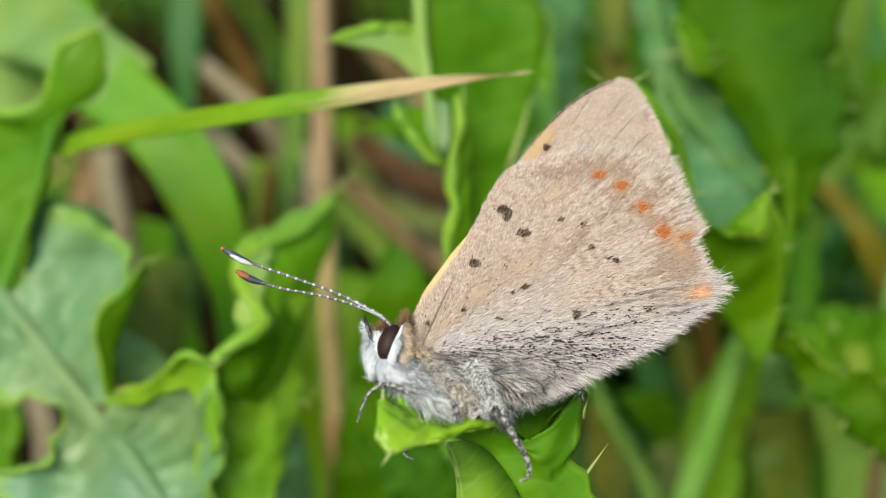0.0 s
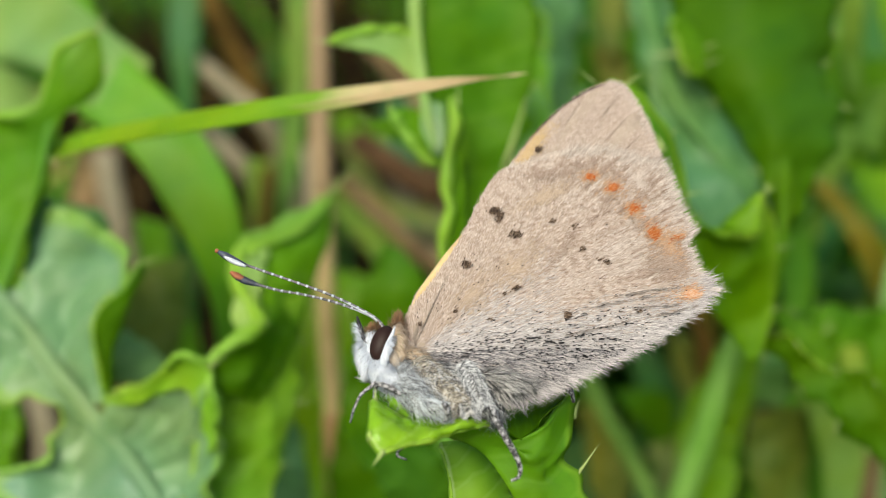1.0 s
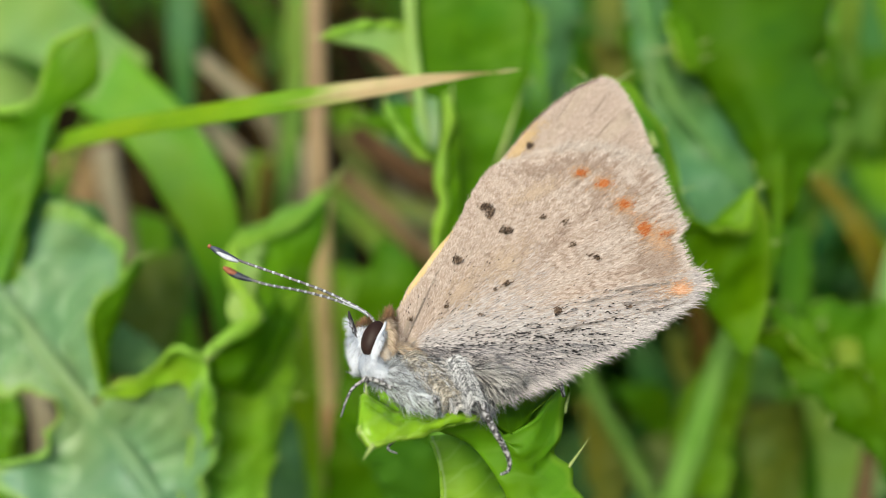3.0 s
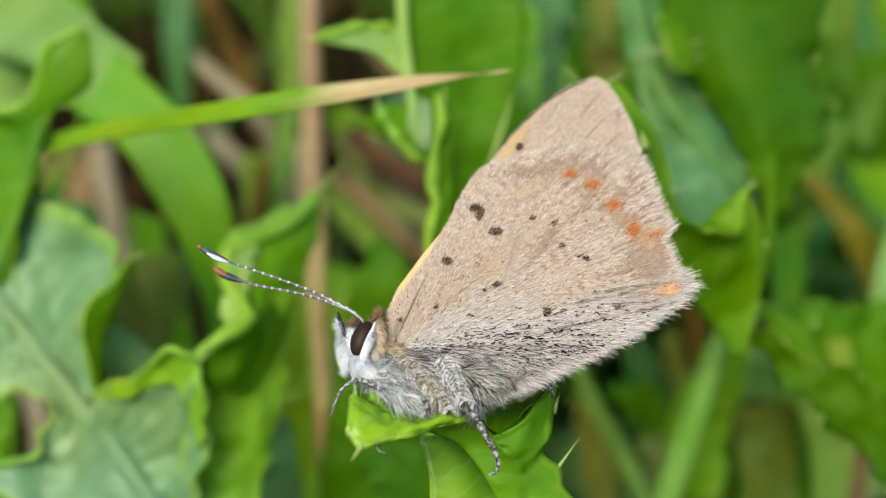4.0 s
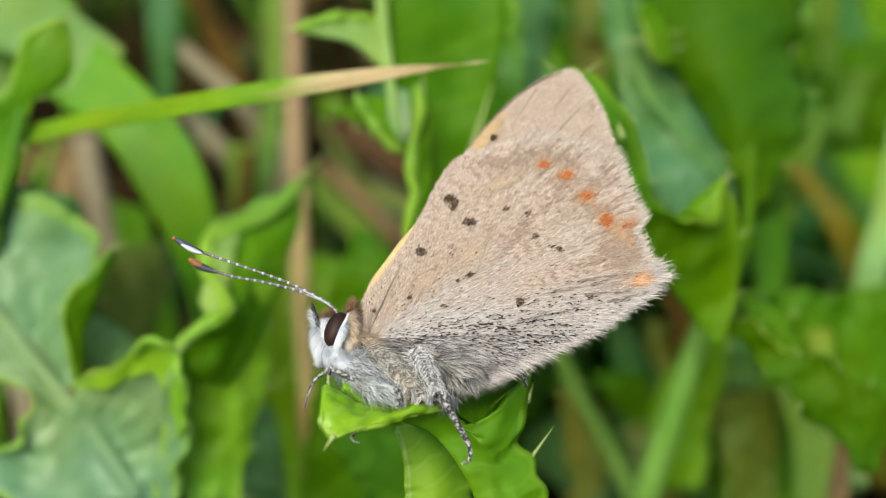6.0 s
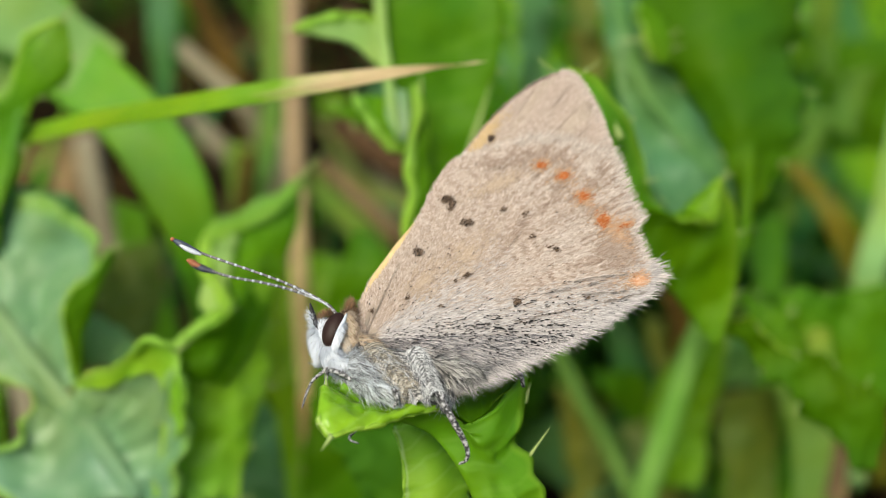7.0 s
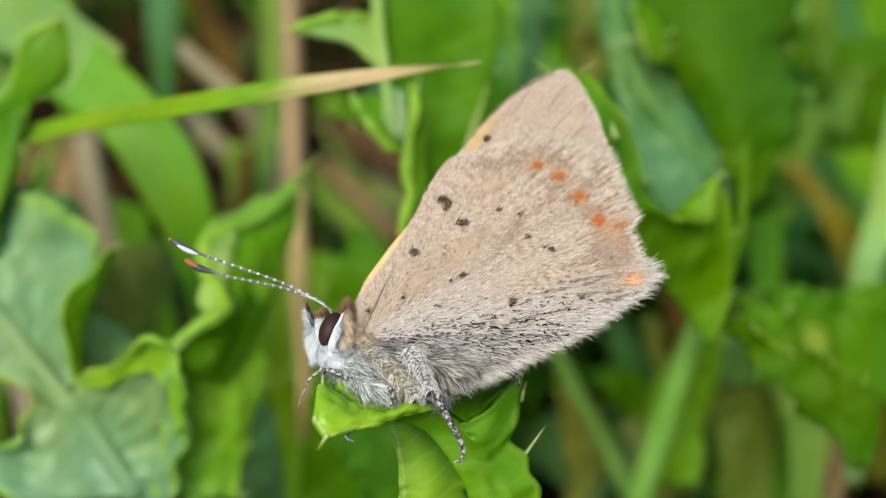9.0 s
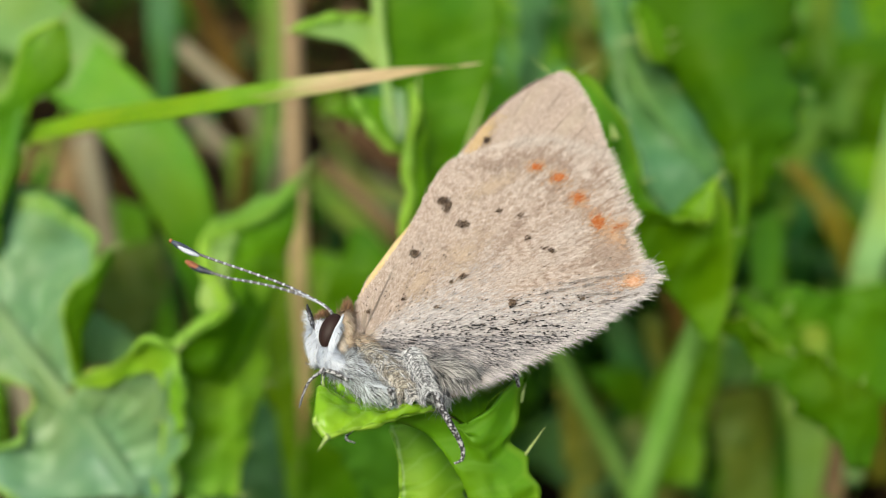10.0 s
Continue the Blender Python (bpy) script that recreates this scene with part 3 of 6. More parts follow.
def spot(thing, at, size, tilt, material, name, label, count, lift=0.07, fore=False, soft=0.0, length=0.17, width=0.05):
    """A patch of coloured scales on a wing; soft thins it out towards its rim."""
    a = rng.uniform(0, 6.283, count)
    r = np.sqrt(rng.uniform(0, 1, count)) * rng.uniform(0.85, 1.1, count)
    r = np.where(rng.uniform(0, 1, count) < soft, np.abs(rng.normal(0, 0.75, count)), r)
    e = np.stack([np.cos(a) * r * size[0], np.sin(a) * r * size[1]], 1)
    c, s = math.cos(radians(tilt)), math.sin(radians(tilt))
    q = np.array(at) + np.stack([e[:, 0] * c - e[:, 1] * s, e[:, 0] * s + e[:, 1] * c], 1)
    out = q - WING_ROOT
    face = wing_face(q, FORE, FORE_W, FORE_BULGE) if fore else wing_face(q, HIND, HIND_W, HIND_BULGE)
    rim = FORE_W + FORE_BULGE * math.sin(2.6) if fore else HIND_W + HIND_BULGE * math.sin(2.6)
    inside = np.abs(face - rim) > 0.006
    q, out, face, a = q[inside], out[inside], face[inside], a[inside]
    p = np.stack([q[:, 0], face - lift, q[:, 1]], 1)
    d = np.stack([out[:, 0], 0 * a, out[:, 1]], 1)
    p -= d / np.linalg.norm(d, axis=1, keepdims=True) * length * 0.5
    return scale_coat(name, p, d, material, thing, length, width, 0.06, 0.2, label)


def blob(centre, radii, tilt=0.0, n=14, sides=18, lumps=0.05):
    """A rounded body part turned in the wing's plane by tilt degrees."""
    c, s = math.cos(radians(tilt)), math.sin(radians(tilt))
    verts, faces = [], []
    for i in range(n + 1):
        a = math.pi * i / n
        for j in range(sides):
            b = 2 * math.pi * j / sides
            x, y, z = radii[0] * math.cos(a), radii[1] * math.sin(a) * math.cos(b), radii[2] * math.sin(a) * math.sin(b)
            k = 1 + lumps * noise.noise(Vector((x * 1.5, y * 1.5, z * 1.5)))
            verts.append((centre[0] + k * (x * c - z * s), centre[1] + k * y, centre[2] + k * (x * s + z * c)))
    for i in range(n):
        for j in range(sides):
            faces.append((i * sides + j, i * sides + (j + 1) % sides, (i + 1) * sides + (j + 1) % sides, (i + 1) * sides + j))
    return verts, faces


def fur(name, centre, radii, tilt, count, way, length, width, lift, material, thing, label="", front=True, spread=0.2, clump=0.7):
    """Hairs rooted on a rounded body part, combed along way."""
    g = rng.normal(size=(count * 3, 3))
    g /= np.linalg.norm(g, axis=1, keepdims=True)
    g = g[g[:, 1] < 0.35][:count] if front else g[:count]
    c, s = math.cos(radians(tilt)), math.sin(radians(tilt))
    e = g * np.array(radii) * 0.97
    p = np.array(centre) + np.stack([e[:, 0] * c - e[:, 2] * s, e[:, 1], e[:, 0] * s + e[:, 2] * c], 1)
    nor = np.stack([g[:, 0] * c - g[:, 2] * s, g[:, 1], g[:, 0] * s + g[:, 2] * c], 1)
    tuft = np.array([[noise.noise(Vector(q) * 2.2 + Vector((0, 0, 5.0 * k))) for k in range(3)] for q in p])
    d = np.array(way) + rng.normal(0, spread * 0.5, (len(g), 3)) + tuft * clump
    d -= nor * (d * nor).sum(1, keepdims=True)
    return part(name, strips(name, p, d, nor, length * rng.uniform(0.5, 1.4, len(g)), width, lift * rng.uniform(0.4, 1.5, len(g)), rng.normal(0, 0.2, len(g))), material, thing, label)


def leg(bf, pts, rad):
    """A speckled, jointed leg along a curve."""
    lg = part("leg", mesh_of("leg", *tube(pts, rad, 30, 10)), leg_mat, bf, "thin grey-speckled leg")
    c = curve(pts, 160)
    k = rng.integers(2, 150, 90)
    rr = np.interp(k / 160, np.linspace(0, 1, len(rad)), rad)
    a = rng.uniform(0, 6.283, len(k))
    nor = np.stack([np.cos(a), -np.abs(np.sin(a)), np.sin(a) * 0.6], 1)
    nor /= np.linalg.norm(nor, axis=1, keepdims=True)
    d = c[np.minimum(k + 4, 159)] - c[k]
    part("leg_coat", strips("leg_coat", c[k] + nor * rr[:, None] * 0.9, d, nor, 0.16, 0.035, 0.1), hair_grey if len(pts) > 7 else ash_fur, lg)


def thigh(bf, line, rad, material, count):
    """A folded thigh: a dark limb, pale hair combed off a middle line to both sides in curls, and two pale seams."""
    limb = part("thigh", mesh_of("thigh", *tube(line, [rad * 0.6, rad, rad, rad * 0.6], 16, 12, 0.8)), skin_grey, bf, "hairy thigh folded under the wing")
    c = curve(line, 200)
    tan = np.gradient(c, axis=0)
    tan /= np.linalg.norm(tan, axis=1, keepdims=True)
    side = np.cross(tan, TOWARD)
    side /= np.linalg.norm(side, axis=1, keepdims=True)
    for way in (-1.0, 1.0):
        count = int(count * 1.25)
        k = rng.integers(0, 200, count)
        p = c[k] + TOWARD * rad * rng.uniform(0.75, 0.9, (count, 1)) + side[k] * way * rad * rng.uniform(-0.1, 0.55, (count, 1))
        d = side[k] * way + tan[k] * rng.normal(0.55, 0.15, (count, 1)) - TOWARD * 0.35
        part("thigh_hair", strips("thigh_hair", p, d, np.tile(TOWARD, (count, 1)), rad * rng.uniform(0.9, 2.0, count), 0.03, rng.uniform(-0.15, 0.25, count), way * -0.45), material, limb)
    for way in (-0.85, 0.85):
        k = rng.integers(0, 180, count // 2)
        p = c[k] + TOWARD * rad * 0.55 + side[k] * way * rad
        part("thigh_hair", strips("thigh_hair", p, tan[k] + rng.normal(0, 0.12, (len(k), 3)), np.tile(TOWARD, (len(k), 1)), 0.6, 0.03, 0.1), ash_fur, limb)
    return limb


def butterfly():
    bf = root("butterfly", PERCH, "small butterfly with closed beige wings, orange and black spots", "butterfly", turn=LEANING)
    fore = wing("forewing", FORE, FORE_W, wing_beige, bf, "beige forewing with an orange leading edge", FORE_BULGE)
    wing("forewing", FORE, 0.12, wing_beige, bf, "", 0.25)
    hind = wing("hindwing", HIND, HIND_W, wing_beige, bf, "beige-grey hindwing with orange and black spots", HIND_BULGE)
    wing("hindwing", HIND, 0.34, wing_beige, bf, "", 0.45)
    # coats of scales
    p, d, t, r = on_wing(150000, HIND, HIND_W, HIND_BULGE)
    ang = np.degrees(np.arctan2(d[:, 2], d[:, 0]))
    d = combed(d)
    grey = (rng.uniform(0, 1, len(t)) < np.clip((17 - ang) / 20, 0, 0.8)) | (rng.uniform(0, 1, len(t)) < np.clip(0.95 - r * 1.7, 0, 0.8) * np.clip((42 - ang) / 26, 0, 1))
    tuft = np.array([noise.noise(Vector((a * 3.4, b * a * 0.16, 5.0))) for a, b in zip(np.hypot(p[:, 0] + 1.55, p[:, 2] - 1.34), ang)])
    tuft *= np.clip(0.55 + r * 0.6, 0, 1.1)
    for keep, mat, wide, label in ((np.abs(tuft) <= 0.24, beige_scales, 0.023, "fine beige hair-like scales"), (tuft > 0.24, pale_scales, 0.027, "paler tufts of scales"), (tuft < -0.24, brown_scales, 0.024, "browner tufts of scales")):
        scale_coat("scale_coat", p[~grey & keep], d[~grey & keep], mat, hind, 0.20, (wide * np.clip(0.6 + 0.95 * r, 0.7, 1.5))[~grey & keep], 0.14, 0.13, label)
    scale_coat("scale_coat", p[grey], d[grey], grey_scales, hind, 0.42, 0.022, 0.14, 0.12, "silvery grey hair-like scales")
    # dark strips added to paint the shaded gaps between the pale hairs
    low = (ang < 1) & (rng.uniform(0, 1, len(t)) < 0.11)
    p[:, 1] -= 0.05
    scale_coat("scale_coat", p[low], d[low], hair_grey, hind, 0.55, 0.020, 0.10, 0.10, "dark grey hairs added for the gaps between pale ones")
    p, d, t, r = on_wing(130000, FORE, FORE_W, FORE_BULGE, 0.6)
    scale_coat("scale_coat", p, combed(d), beige_scales, fore, 0.17, 0.023, 0.12, 0.15)
    # black dusting: broken rows fanning out over the lower half, and a fine sprinkle round the root
    p, d, t, r = on_wing(34000, HIND, HIND_W, HIND_BULGE, 0.08)
    ang, far = np.degrees(np.arctan2(d[:, 2], d[:, 0])), np.linalg.norm(d, axis=1)
    row = np.array([noise.noise(Vector((a * 0.9, b * 0.7, 3.0))) + 0.7 * noise.noise(Vector((a * 2.4, b * 2.2, 7.0))) for a, b in zip(ang, far)])
    dust = np.exp(-((ang - 2.0) / 9.0) ** 2) * np.clip((far - 0.6) / 1.0, 0, 1) * np.clip(1.05 - (far - 6.0) / 5.5, 0.07, 1)
    keep = rng.uniform(0, 1, len(t)) < dust * np.clip(row * 2.3 + 0.04, 0.03, 1) * np.clip(1.7 - far / 6.0, 1.0, 1.4)
    p[:, 1] -= rng.uniform(0.12, 0.20, len(p))
    scale_coat("fleck_coat", p[keep], combed(d)[keep], dark_scales, hind, 0.10 + 0.12 * rng.uniform(0, 1, keep.sum()) ** 2, 0.029 + 0.022 * rng.uniform(0, 1, keep.sum()) ** 2, 0.05, 0.16, "blackish scales in broken rows")
    p, d, t, r = on_wing(24000, HIND, HIND_W, HIND_BULGE, 0.06)
    far = np.linalg.norm(d, axis=1)
    row = np.array([noise.noise(Vector((a, 0, b)) * 1.6) for a, b in zip(p[:, 0], p[:, 2])])
    keep = rng.uniform(0, 1, len(r)) < np.clip(1.15 - far / 6.0, 0.006, 1) * 0.17 * np.clip(0.35 + row * 1.8, 0.05, 1)
    p[:, 1] -= 0.10
    scale_coat("fleck_coat", p[keep], combed(d)[keep], dark_scales, hind, 0.10, 0.036, 0.06, 0.35, "fine blackish sprinkle round the wing root")
    # uneven rows of paler and browner scales fanning out to the outer edge
    p, d, t, r = on_wing(42000, HIND, HIND_W, HIND_BULGE, 0.45, 0.985)
    row = np.array([noise.noise(Vector((a * 150, b * 6, 9.0))) + 0.5 * noise.noise(Vector((a * 420, b * 14, 2.0))) for a, b in zip(t, r)])
    tilt = np.degrees(np.arctan2(d[:, 2], d[:, 0]))
    outer = (tilt > 12) & (tilt < 47) & (rng.uniform(0, 1, len(r)) < np.clip((r - 0.66) / 0.2, 0, 1))
    p[:, 1] -= 0.05
    for keep, mat, label in ((outer & (row > 0.20), pale_scales, "paler rows of scales"), (outer & (row < -0.16), brown_scales, "browner rows of scales")):
        scale_coat("scale_coat", p[keep], combed(d)[keep], mat, hind, 0.32, 0.032, 0.10, 0.10, label)
    # fringes
    edge = curve(HIND, 1500)
    top = int(np.argmin(np.linalg.norm(edge - np.array((2.74, 10.06)), axis=1)))
    turn_1 = int(np.argmin(np.linalg.norm(edge - np.array((10.22, 10.23)), axis=1)))
    tail = int(np.argmin(np.linalg.norm(edge - np.array((11.79, 4.44)), axis=1)))
    for lo, hi, count, length, mat, label in [(top, turn_1, 1500, 0.42, top_fringe, "pale fringe of the hindwing"), (int(top * 0.62 + turn_1 * 0.38), turn_1, 1000, 0.70, top_fringe, "longer pale hairs of the hindwing edge"), (turn_1, tail, 3000, 0.55, top_fringe, "pale tufted fringe of the outer edge"), (turn_1, tail, 900, 0.5, fringe_scales, "brownish hairs of the outer edge")]:
        k = rng.integers(lo, hi, count)
        out = edge[k] - WING_ROOT
        pp = np.stack([edge[k, 0], wing_face(edge[k], HIND, HIND_W, HIND_BULGE), edge[k, 1]], 1) - np.stack([out[:, 0], 0 * k, out[:, 1]], 1) * rng.uniform(0.0, 0.06, (len(k), 1))
        # the hairs lean together into small tufts
        lean = (edge[np.clip((k // 9) * 9 + 4, 0, 1499)] - edge[k]) * 1.1
        way = out / np.linalg.norm(out, axis=1, keepdims=True) + lean
        scale_coat("fringe", pp, np.stack([way[:, 0], 0 * k, way[:, 1]], 1), mat, hind, length, 0.026, 0.12, 0.1, label)
    k = rng.integers(4, top, 4200)
    along = edge[np.minimum(k + 6, 1499)] - edge[k]
    along /= np.linalg.norm(along, axis=1, keepdims=True)
    q = edge[k] + np.stack([-along[:, 1], along[:, 0]], 1) * rng.uniform(-0.16, 0.14, (len(k), 1))
    pp = np.stack([q[:, 0], wing_face(edge[k], HIND, HIND_W, HIND_BULGE) - 0.02, q[:, 1]], 1)
    scale_coat("fringe", pp, np.stack([along[:, 0], 0 * k, along[:, 1]], 1), beige_scales, hind, 0.24, 0.028, 0.10, 0.3, "beige hairs lying over the forewing's edge")
    k = rng.integers(tail - 20, 1440, 5200)
    out = edge[k] - WING_ROOT + np.array([4.0, -2.2])
    pp = np.stack([edge[k, 0], wing_face(edge[k], HIND, HIND_W, HIND_BULGE), edge[k, 1]], 1) - np.stack([out[:, 0], 0 * k, out[:, 1]], 1) * rng.uniform(0, 0.07, (len(k), 1))
    scale_coat("fringe", pp, np.stack([out[:, 0], 0 * k, out[:, 1]], 1), grey_scales, hind, 0.85, 0.03, 0.12, 0.16, "long silky grey hairs of the inner margin")
    q = np.array((11.88, 4.23)) + rng.normal(0, 0.12, (14, 2))
    way = np.stack([rng.normal(1.0, 0.1, 14), 0 * q[:, 0], rng.normal(-0.12, 0.12, 14)], 1)
    scale_coat("fringe", np.stack([q[:, 0], 0 * q[:, 0] - 0.62, q[:, 1]], 1), way, top_fringe, hind, 0.85, 0.022, 0.1, 0.05, "loose pale hairs of the tail")
    edge = curve(FORE, 1500)
    apex = int(np.argmin(np.linalg.norm(edge - np.array((7.86, 14.81)), axis=1)))
    near = lambda q: int(np.argmin(np.linalg.norm(edge - np.array(q), axis=1)))
    k = rng.integers(apex, near((10.16, 9.77)), 2400)
    out = edge[k] - WING_ROOT
    inset = rng.uniform(0.955, 1.0, (len(k), 1)) ** 0.5
    qq = WING_ROOT + out * inset
    pp = np.stack([qq[:, 0], wing_face(qq, FORE, FORE_W, FORE_BULGE) - 0.01, qq[:, 1]], 1)
    way = np.stack([out[:, 0], 0 * k, out[:, 1]], 1)
    scale_coat("fringe", pp[:800], way[:800], fringe_scales, fore, 0.3, 0.028, 0.06, 0.2, "short pale fringe of the forewing")
    scale_coat("fringe", pp[800:], way[800:], beige_scales, fore, 0.3, 0.028, 0.06, 0.2, "short beige fringe of the forewing")
    # leading edge: dark rim, yellow band
    at_fore = lambda k: np.stack([edge[k, 0], wing_face(edge[k], FORE, FORE_W, FORE_BULGE), edge[k, 1]], 1)
    rim = at_fore(np.linspace(near((3.12, 10.63)), apex, 12).astype(int)) + (0, -0.03, 0)
    part("costal_rim", mesh_of("costal_rim", *tube(rim, [0.01, 0.03, 0.05, 0.028, 0.05, 0.02], 40, 6)), wing_edge, fore, "blackish leading edge")
    band = at_fore(np.linspace(near((-1.89, 2.74)), near((1.81, 8.78)), 14).astype(int)) + (0.10, -0.02, -0.03)
    part("costal_band", mesh_of("costal_band", *tube(band, [0.06, 0.14, 0.22, 0.22, 0.18, 0.14, 0.10], 40, 8, 0.5)), wing_orange, fore, "yellow-orange leading edge")
    for at, size, tilt, count, lift in [((3.82, 11.10), (0.95, 0.26), 54, 500, 0.05), ((4.38, 11.80), (1.1, 0.4), 52, 380, 0.05)]:
        spot(fore, at, size, tilt, yellow_scales, "yellow_flush", "yellow-orange flush", count, lift, True, 0.7, 0.2, 0.024)
    for q, lo in (((6.79, 14.23), 0.86), ((8.42, 14.17), 0.9), ((8.99, 13.27), 0.84), ((9.55, 12.27), 0.88)):
        q = np.array(q)
        line = np.array([WING_ROOT + (q - WING_ROOT) * k for k in (lo, lo + 0.03, lo + 0.06, 0.98)])
        y = wing_face(line, FORE, FORE_W, FORE_BULGE) - 0.045
        part("vein", mesh_of("vein", *tube(np.stack([line[:, 0], y, line[:, 1]], 1), [0.01, 0.022, 0.022, 0.012], 14, 6)), vein_brown, fore, "faint brownish vein")
    # spots
    spot(fore, (4.42, 11.27), (0.15, 0.13), 0, spot_scales, "black_spot", "blackish-brown spot", 60, 0.12, True)
    black = [((2.22, 8.00), (0.27, 0.16), 25, 110), ((2.50, 7.80), (0.16, 0.24), 10, 90), ((2.40, 7.52), (0.16, 0.10), 15, 30), ((3.19, 6.83), (0.34, 0.16), 0, 80), ((0.92, 5.39), (0.20, 0.18), 0, 90),
             ((0.44, 3.31), (0.13, 0.15), 0, 60), ((5.48, 3.00), (0.20, 0.16), 10, 80), ((7.38, 5.50), (0.20, 0.12), 0, 34), ((7.03, 5.63), (0.14, 0.08), 0, 14)]
    black += [((6.30, 6.15), (0.15, 0.14), 0, 26), ((5.96, 7.22), (0.24, 0.13), 0, 26), ((4.93, 7.50), (0.18, 0.12), 0, 22), ((3.18, 4.26), (0.20, 0.10), 20, 40),
             ((2.66, 4.00), (0.08, 0.10), 0, 12), ((-1.18, 2.58), (0.16, 0.07), 0, 22), ((2.01, 2.81), (0.14, 0.07), 0, 16), ((8.74, 3.18), (0.18, 0.07), 5, 20)]
    for at, size, tilt, count in black:
        spot(hind, at, size, tilt, spot_scales, "black_spot", "blackish-brown spot", int(count * 0.8), 0.14, soft=0.25, length=0.15, width=0.036)
    for at, size, tilt, count in [((9.96, 5.47), (1.0, 0.7), 20, 700), ((7.48, 10.12), (1.0, 0.4), -25, 460), ((4.56, 9.83), (0.7, 0.35), 10, 260), ((5.35, 6.15), (1.2, 0.35), 50, 280), ((9.05, 7.52), (1.3, 0.35), -50, 420), ((10.25, 6.20), (0.9, 0.4), -60, 420), ((5.70, 9.95), (0.5, 0.3), 0, 220), ((6.35, 10.30), (0.45, 0.25), -15, 160), ((8.15, 9.75), (0.45, 0.3), -40, 160), ((9.15, 8.75), (0.4, 0.3), -50, 150)]:
        spot(hind, at, size, tilt, brown_scales, "brown_shade", "faint brownish cloud", count, 0.115, soft=0.85, width=0.024)
    for at, size, tilt, count, mat, label in [((7.94, 6.28), (1.9, 0.8), 30, 600, pale_scales, "paler whitish cloud"), ((6.05, 4.53), (2.2, 0.5), 22, 400, pale_scales, "paler whitish cloud"), ((9.16, 9.35), (0.9, 0.35), -55, 250, pale_scales, "paler whitish cloud"),
                                              ((3.26, 5.34), (1.7, 0.8), 45, 500, warm_scales, "warmer buff cloud"), ((1.18, 4.00), (1.5, 0.8), 50, 450, warm_scales, "warmer buff cloud"), ((4.66, 8.78), (1.5, 0.4), 25, 500, warm_scales, "warmer buff cloud"), ((10.55, 5.20), (0.9, 0.5), 60, 520, brown_scales, "faint brownish cloud")]:
        spot(hind, at, size, tilt, mat, "scale_cloud", label, count, 0.08, soft=0.85, length=0.25, width=0.024)
    for at, size, tilt, count in [((6.80, 9.72), (0.24, 0.15), 0, 120), ((7.83, 9.18), (0.25, 0.19), 0, 130), ((8.75, 8.11), (0.26, 0.24), 0, 150), ((9.66, 6.92), (0.28, 0.34), 30, 210),
                                  ((10.64, 6.72), (0.36, 0.20), 25, 36)]:
        spot(hind, at, (size[0] * 2.1, size[1] * 2.1), tilt, peach_scales, "orange_halo", "peach halo round an orange spot", max(count * 2, 200), 0.14, soft=0.85, width=0.024)
        spot(hind, at, (size[0] * 1.05, size[1] * 0.95), tilt, orange_scales, "orange_spot", "orange spot near the wing edge", int(count * 0.95), 0.18, soft=0.75, length=0.2, width=0.024)
    spot(hind, (10.35, 6.30), (0.9, 0.45), -45, peach_scales, "orange_halo", "peach halo round an orange spot", 240, 0.14, soft=0.7, width=0.024)
    spot(hind, (11.03, 4.05), (1.1, 0.5), 10, peach_scales, "orange_halo", "peach halo round an orange spot", 260, 0.13, soft=0.7, width=0.028)
    spot(hind, (11.21, 4.02), (0.36, 0.24), 10, coral_scales, "orange_spot", "pale coral spot at the wing's corner", 190, 0.16, soft=0.85, length=0.24, width=0.026)
    # dark streaks along the folds towards the tail
    for a, b, count in [((7.42, 3.81), (10.52, 4.37), 30), ((8.28, 3.26), (10.54, 3.50), 26), ((6.51, 3.34), (9.34, 3.89), 30), ((9.43, 2.95), (11.19, 3.42), 30), ((5.19, 2.01), (8.00, 2.66), 40)]:
        k = rng.uniform(0, 1, (count, 1))
        q = np.array(a) * (1 - k) + np.array(b) * k + rng.normal(0, 0.035, (count, 2))
        way = np.tile(np.array(b) - np.array(a), (count, 1))
        scale_coat("fleck_coat", np.stack([q[:, 0], wing_face(q, HIND, HIND_W, HIND_BULGE) - 0.13, q[:, 1]], 1), np.stack([way[:, 0], 0 * way[:, 0], way[:, 1]], 1), fold_scales, hind, 0.4, 0.03, 0.05, 0.05, "greyish streak along a fold")
    # body
    TH, TR = (-0.05, -0.50, -0.21), (2.9, 1.1, 0.95)
    thorax = part("thorax", mesh_of("thorax", *blob(TH, TR, -24)), skin_grey, bf, "furry greyish thorax")
    fur("thorax_fur", TH, TR, -24, 2200, (0.6, -0.1, -0.75), 0.8, 0.04, 0.3, ash_fur, thorax, "grey and whitish hair", clump=0.4)
    fur("thorax_fur", (-1.63, -1.10, -0.38), (1.30, 0.75, 0.85), -34, 2400, (0.8, 0, -0.5), 0.6, 0.03, 0.3, breast_fur, thorax, "white breast hair over dark skin", spread=0.4, clump=0.8)
    fur("thorax_fur", (-0.96, -1.15, -1.03), (1.2, 0.7, 0.45), -24, 1300, (0.8, 0, -0.6), 0.7, 0.032, 0.4, breast_fur, thorax, spread=0.4, clump=0.8)
    fur("thorax_fur", (-1.53, -1.10, -0.52), (1.35, 0.80, 0.90), -34, 520, (0.8, 0, -0.5), 0.55, 0.03, 0.3, hair_grey, thorax, "dark grey hairs", spread=0.4, clump=0.8)
    fur("thorax_fur", (-2.17, -0.98, 1.66), (0.36, 0.6, 0.95), 8, 1500, (0.6, 0, -0.7), 0.36, 0.024, 0.15, tan_fur, thorax, "tan shoulder hair", clump=0.4)
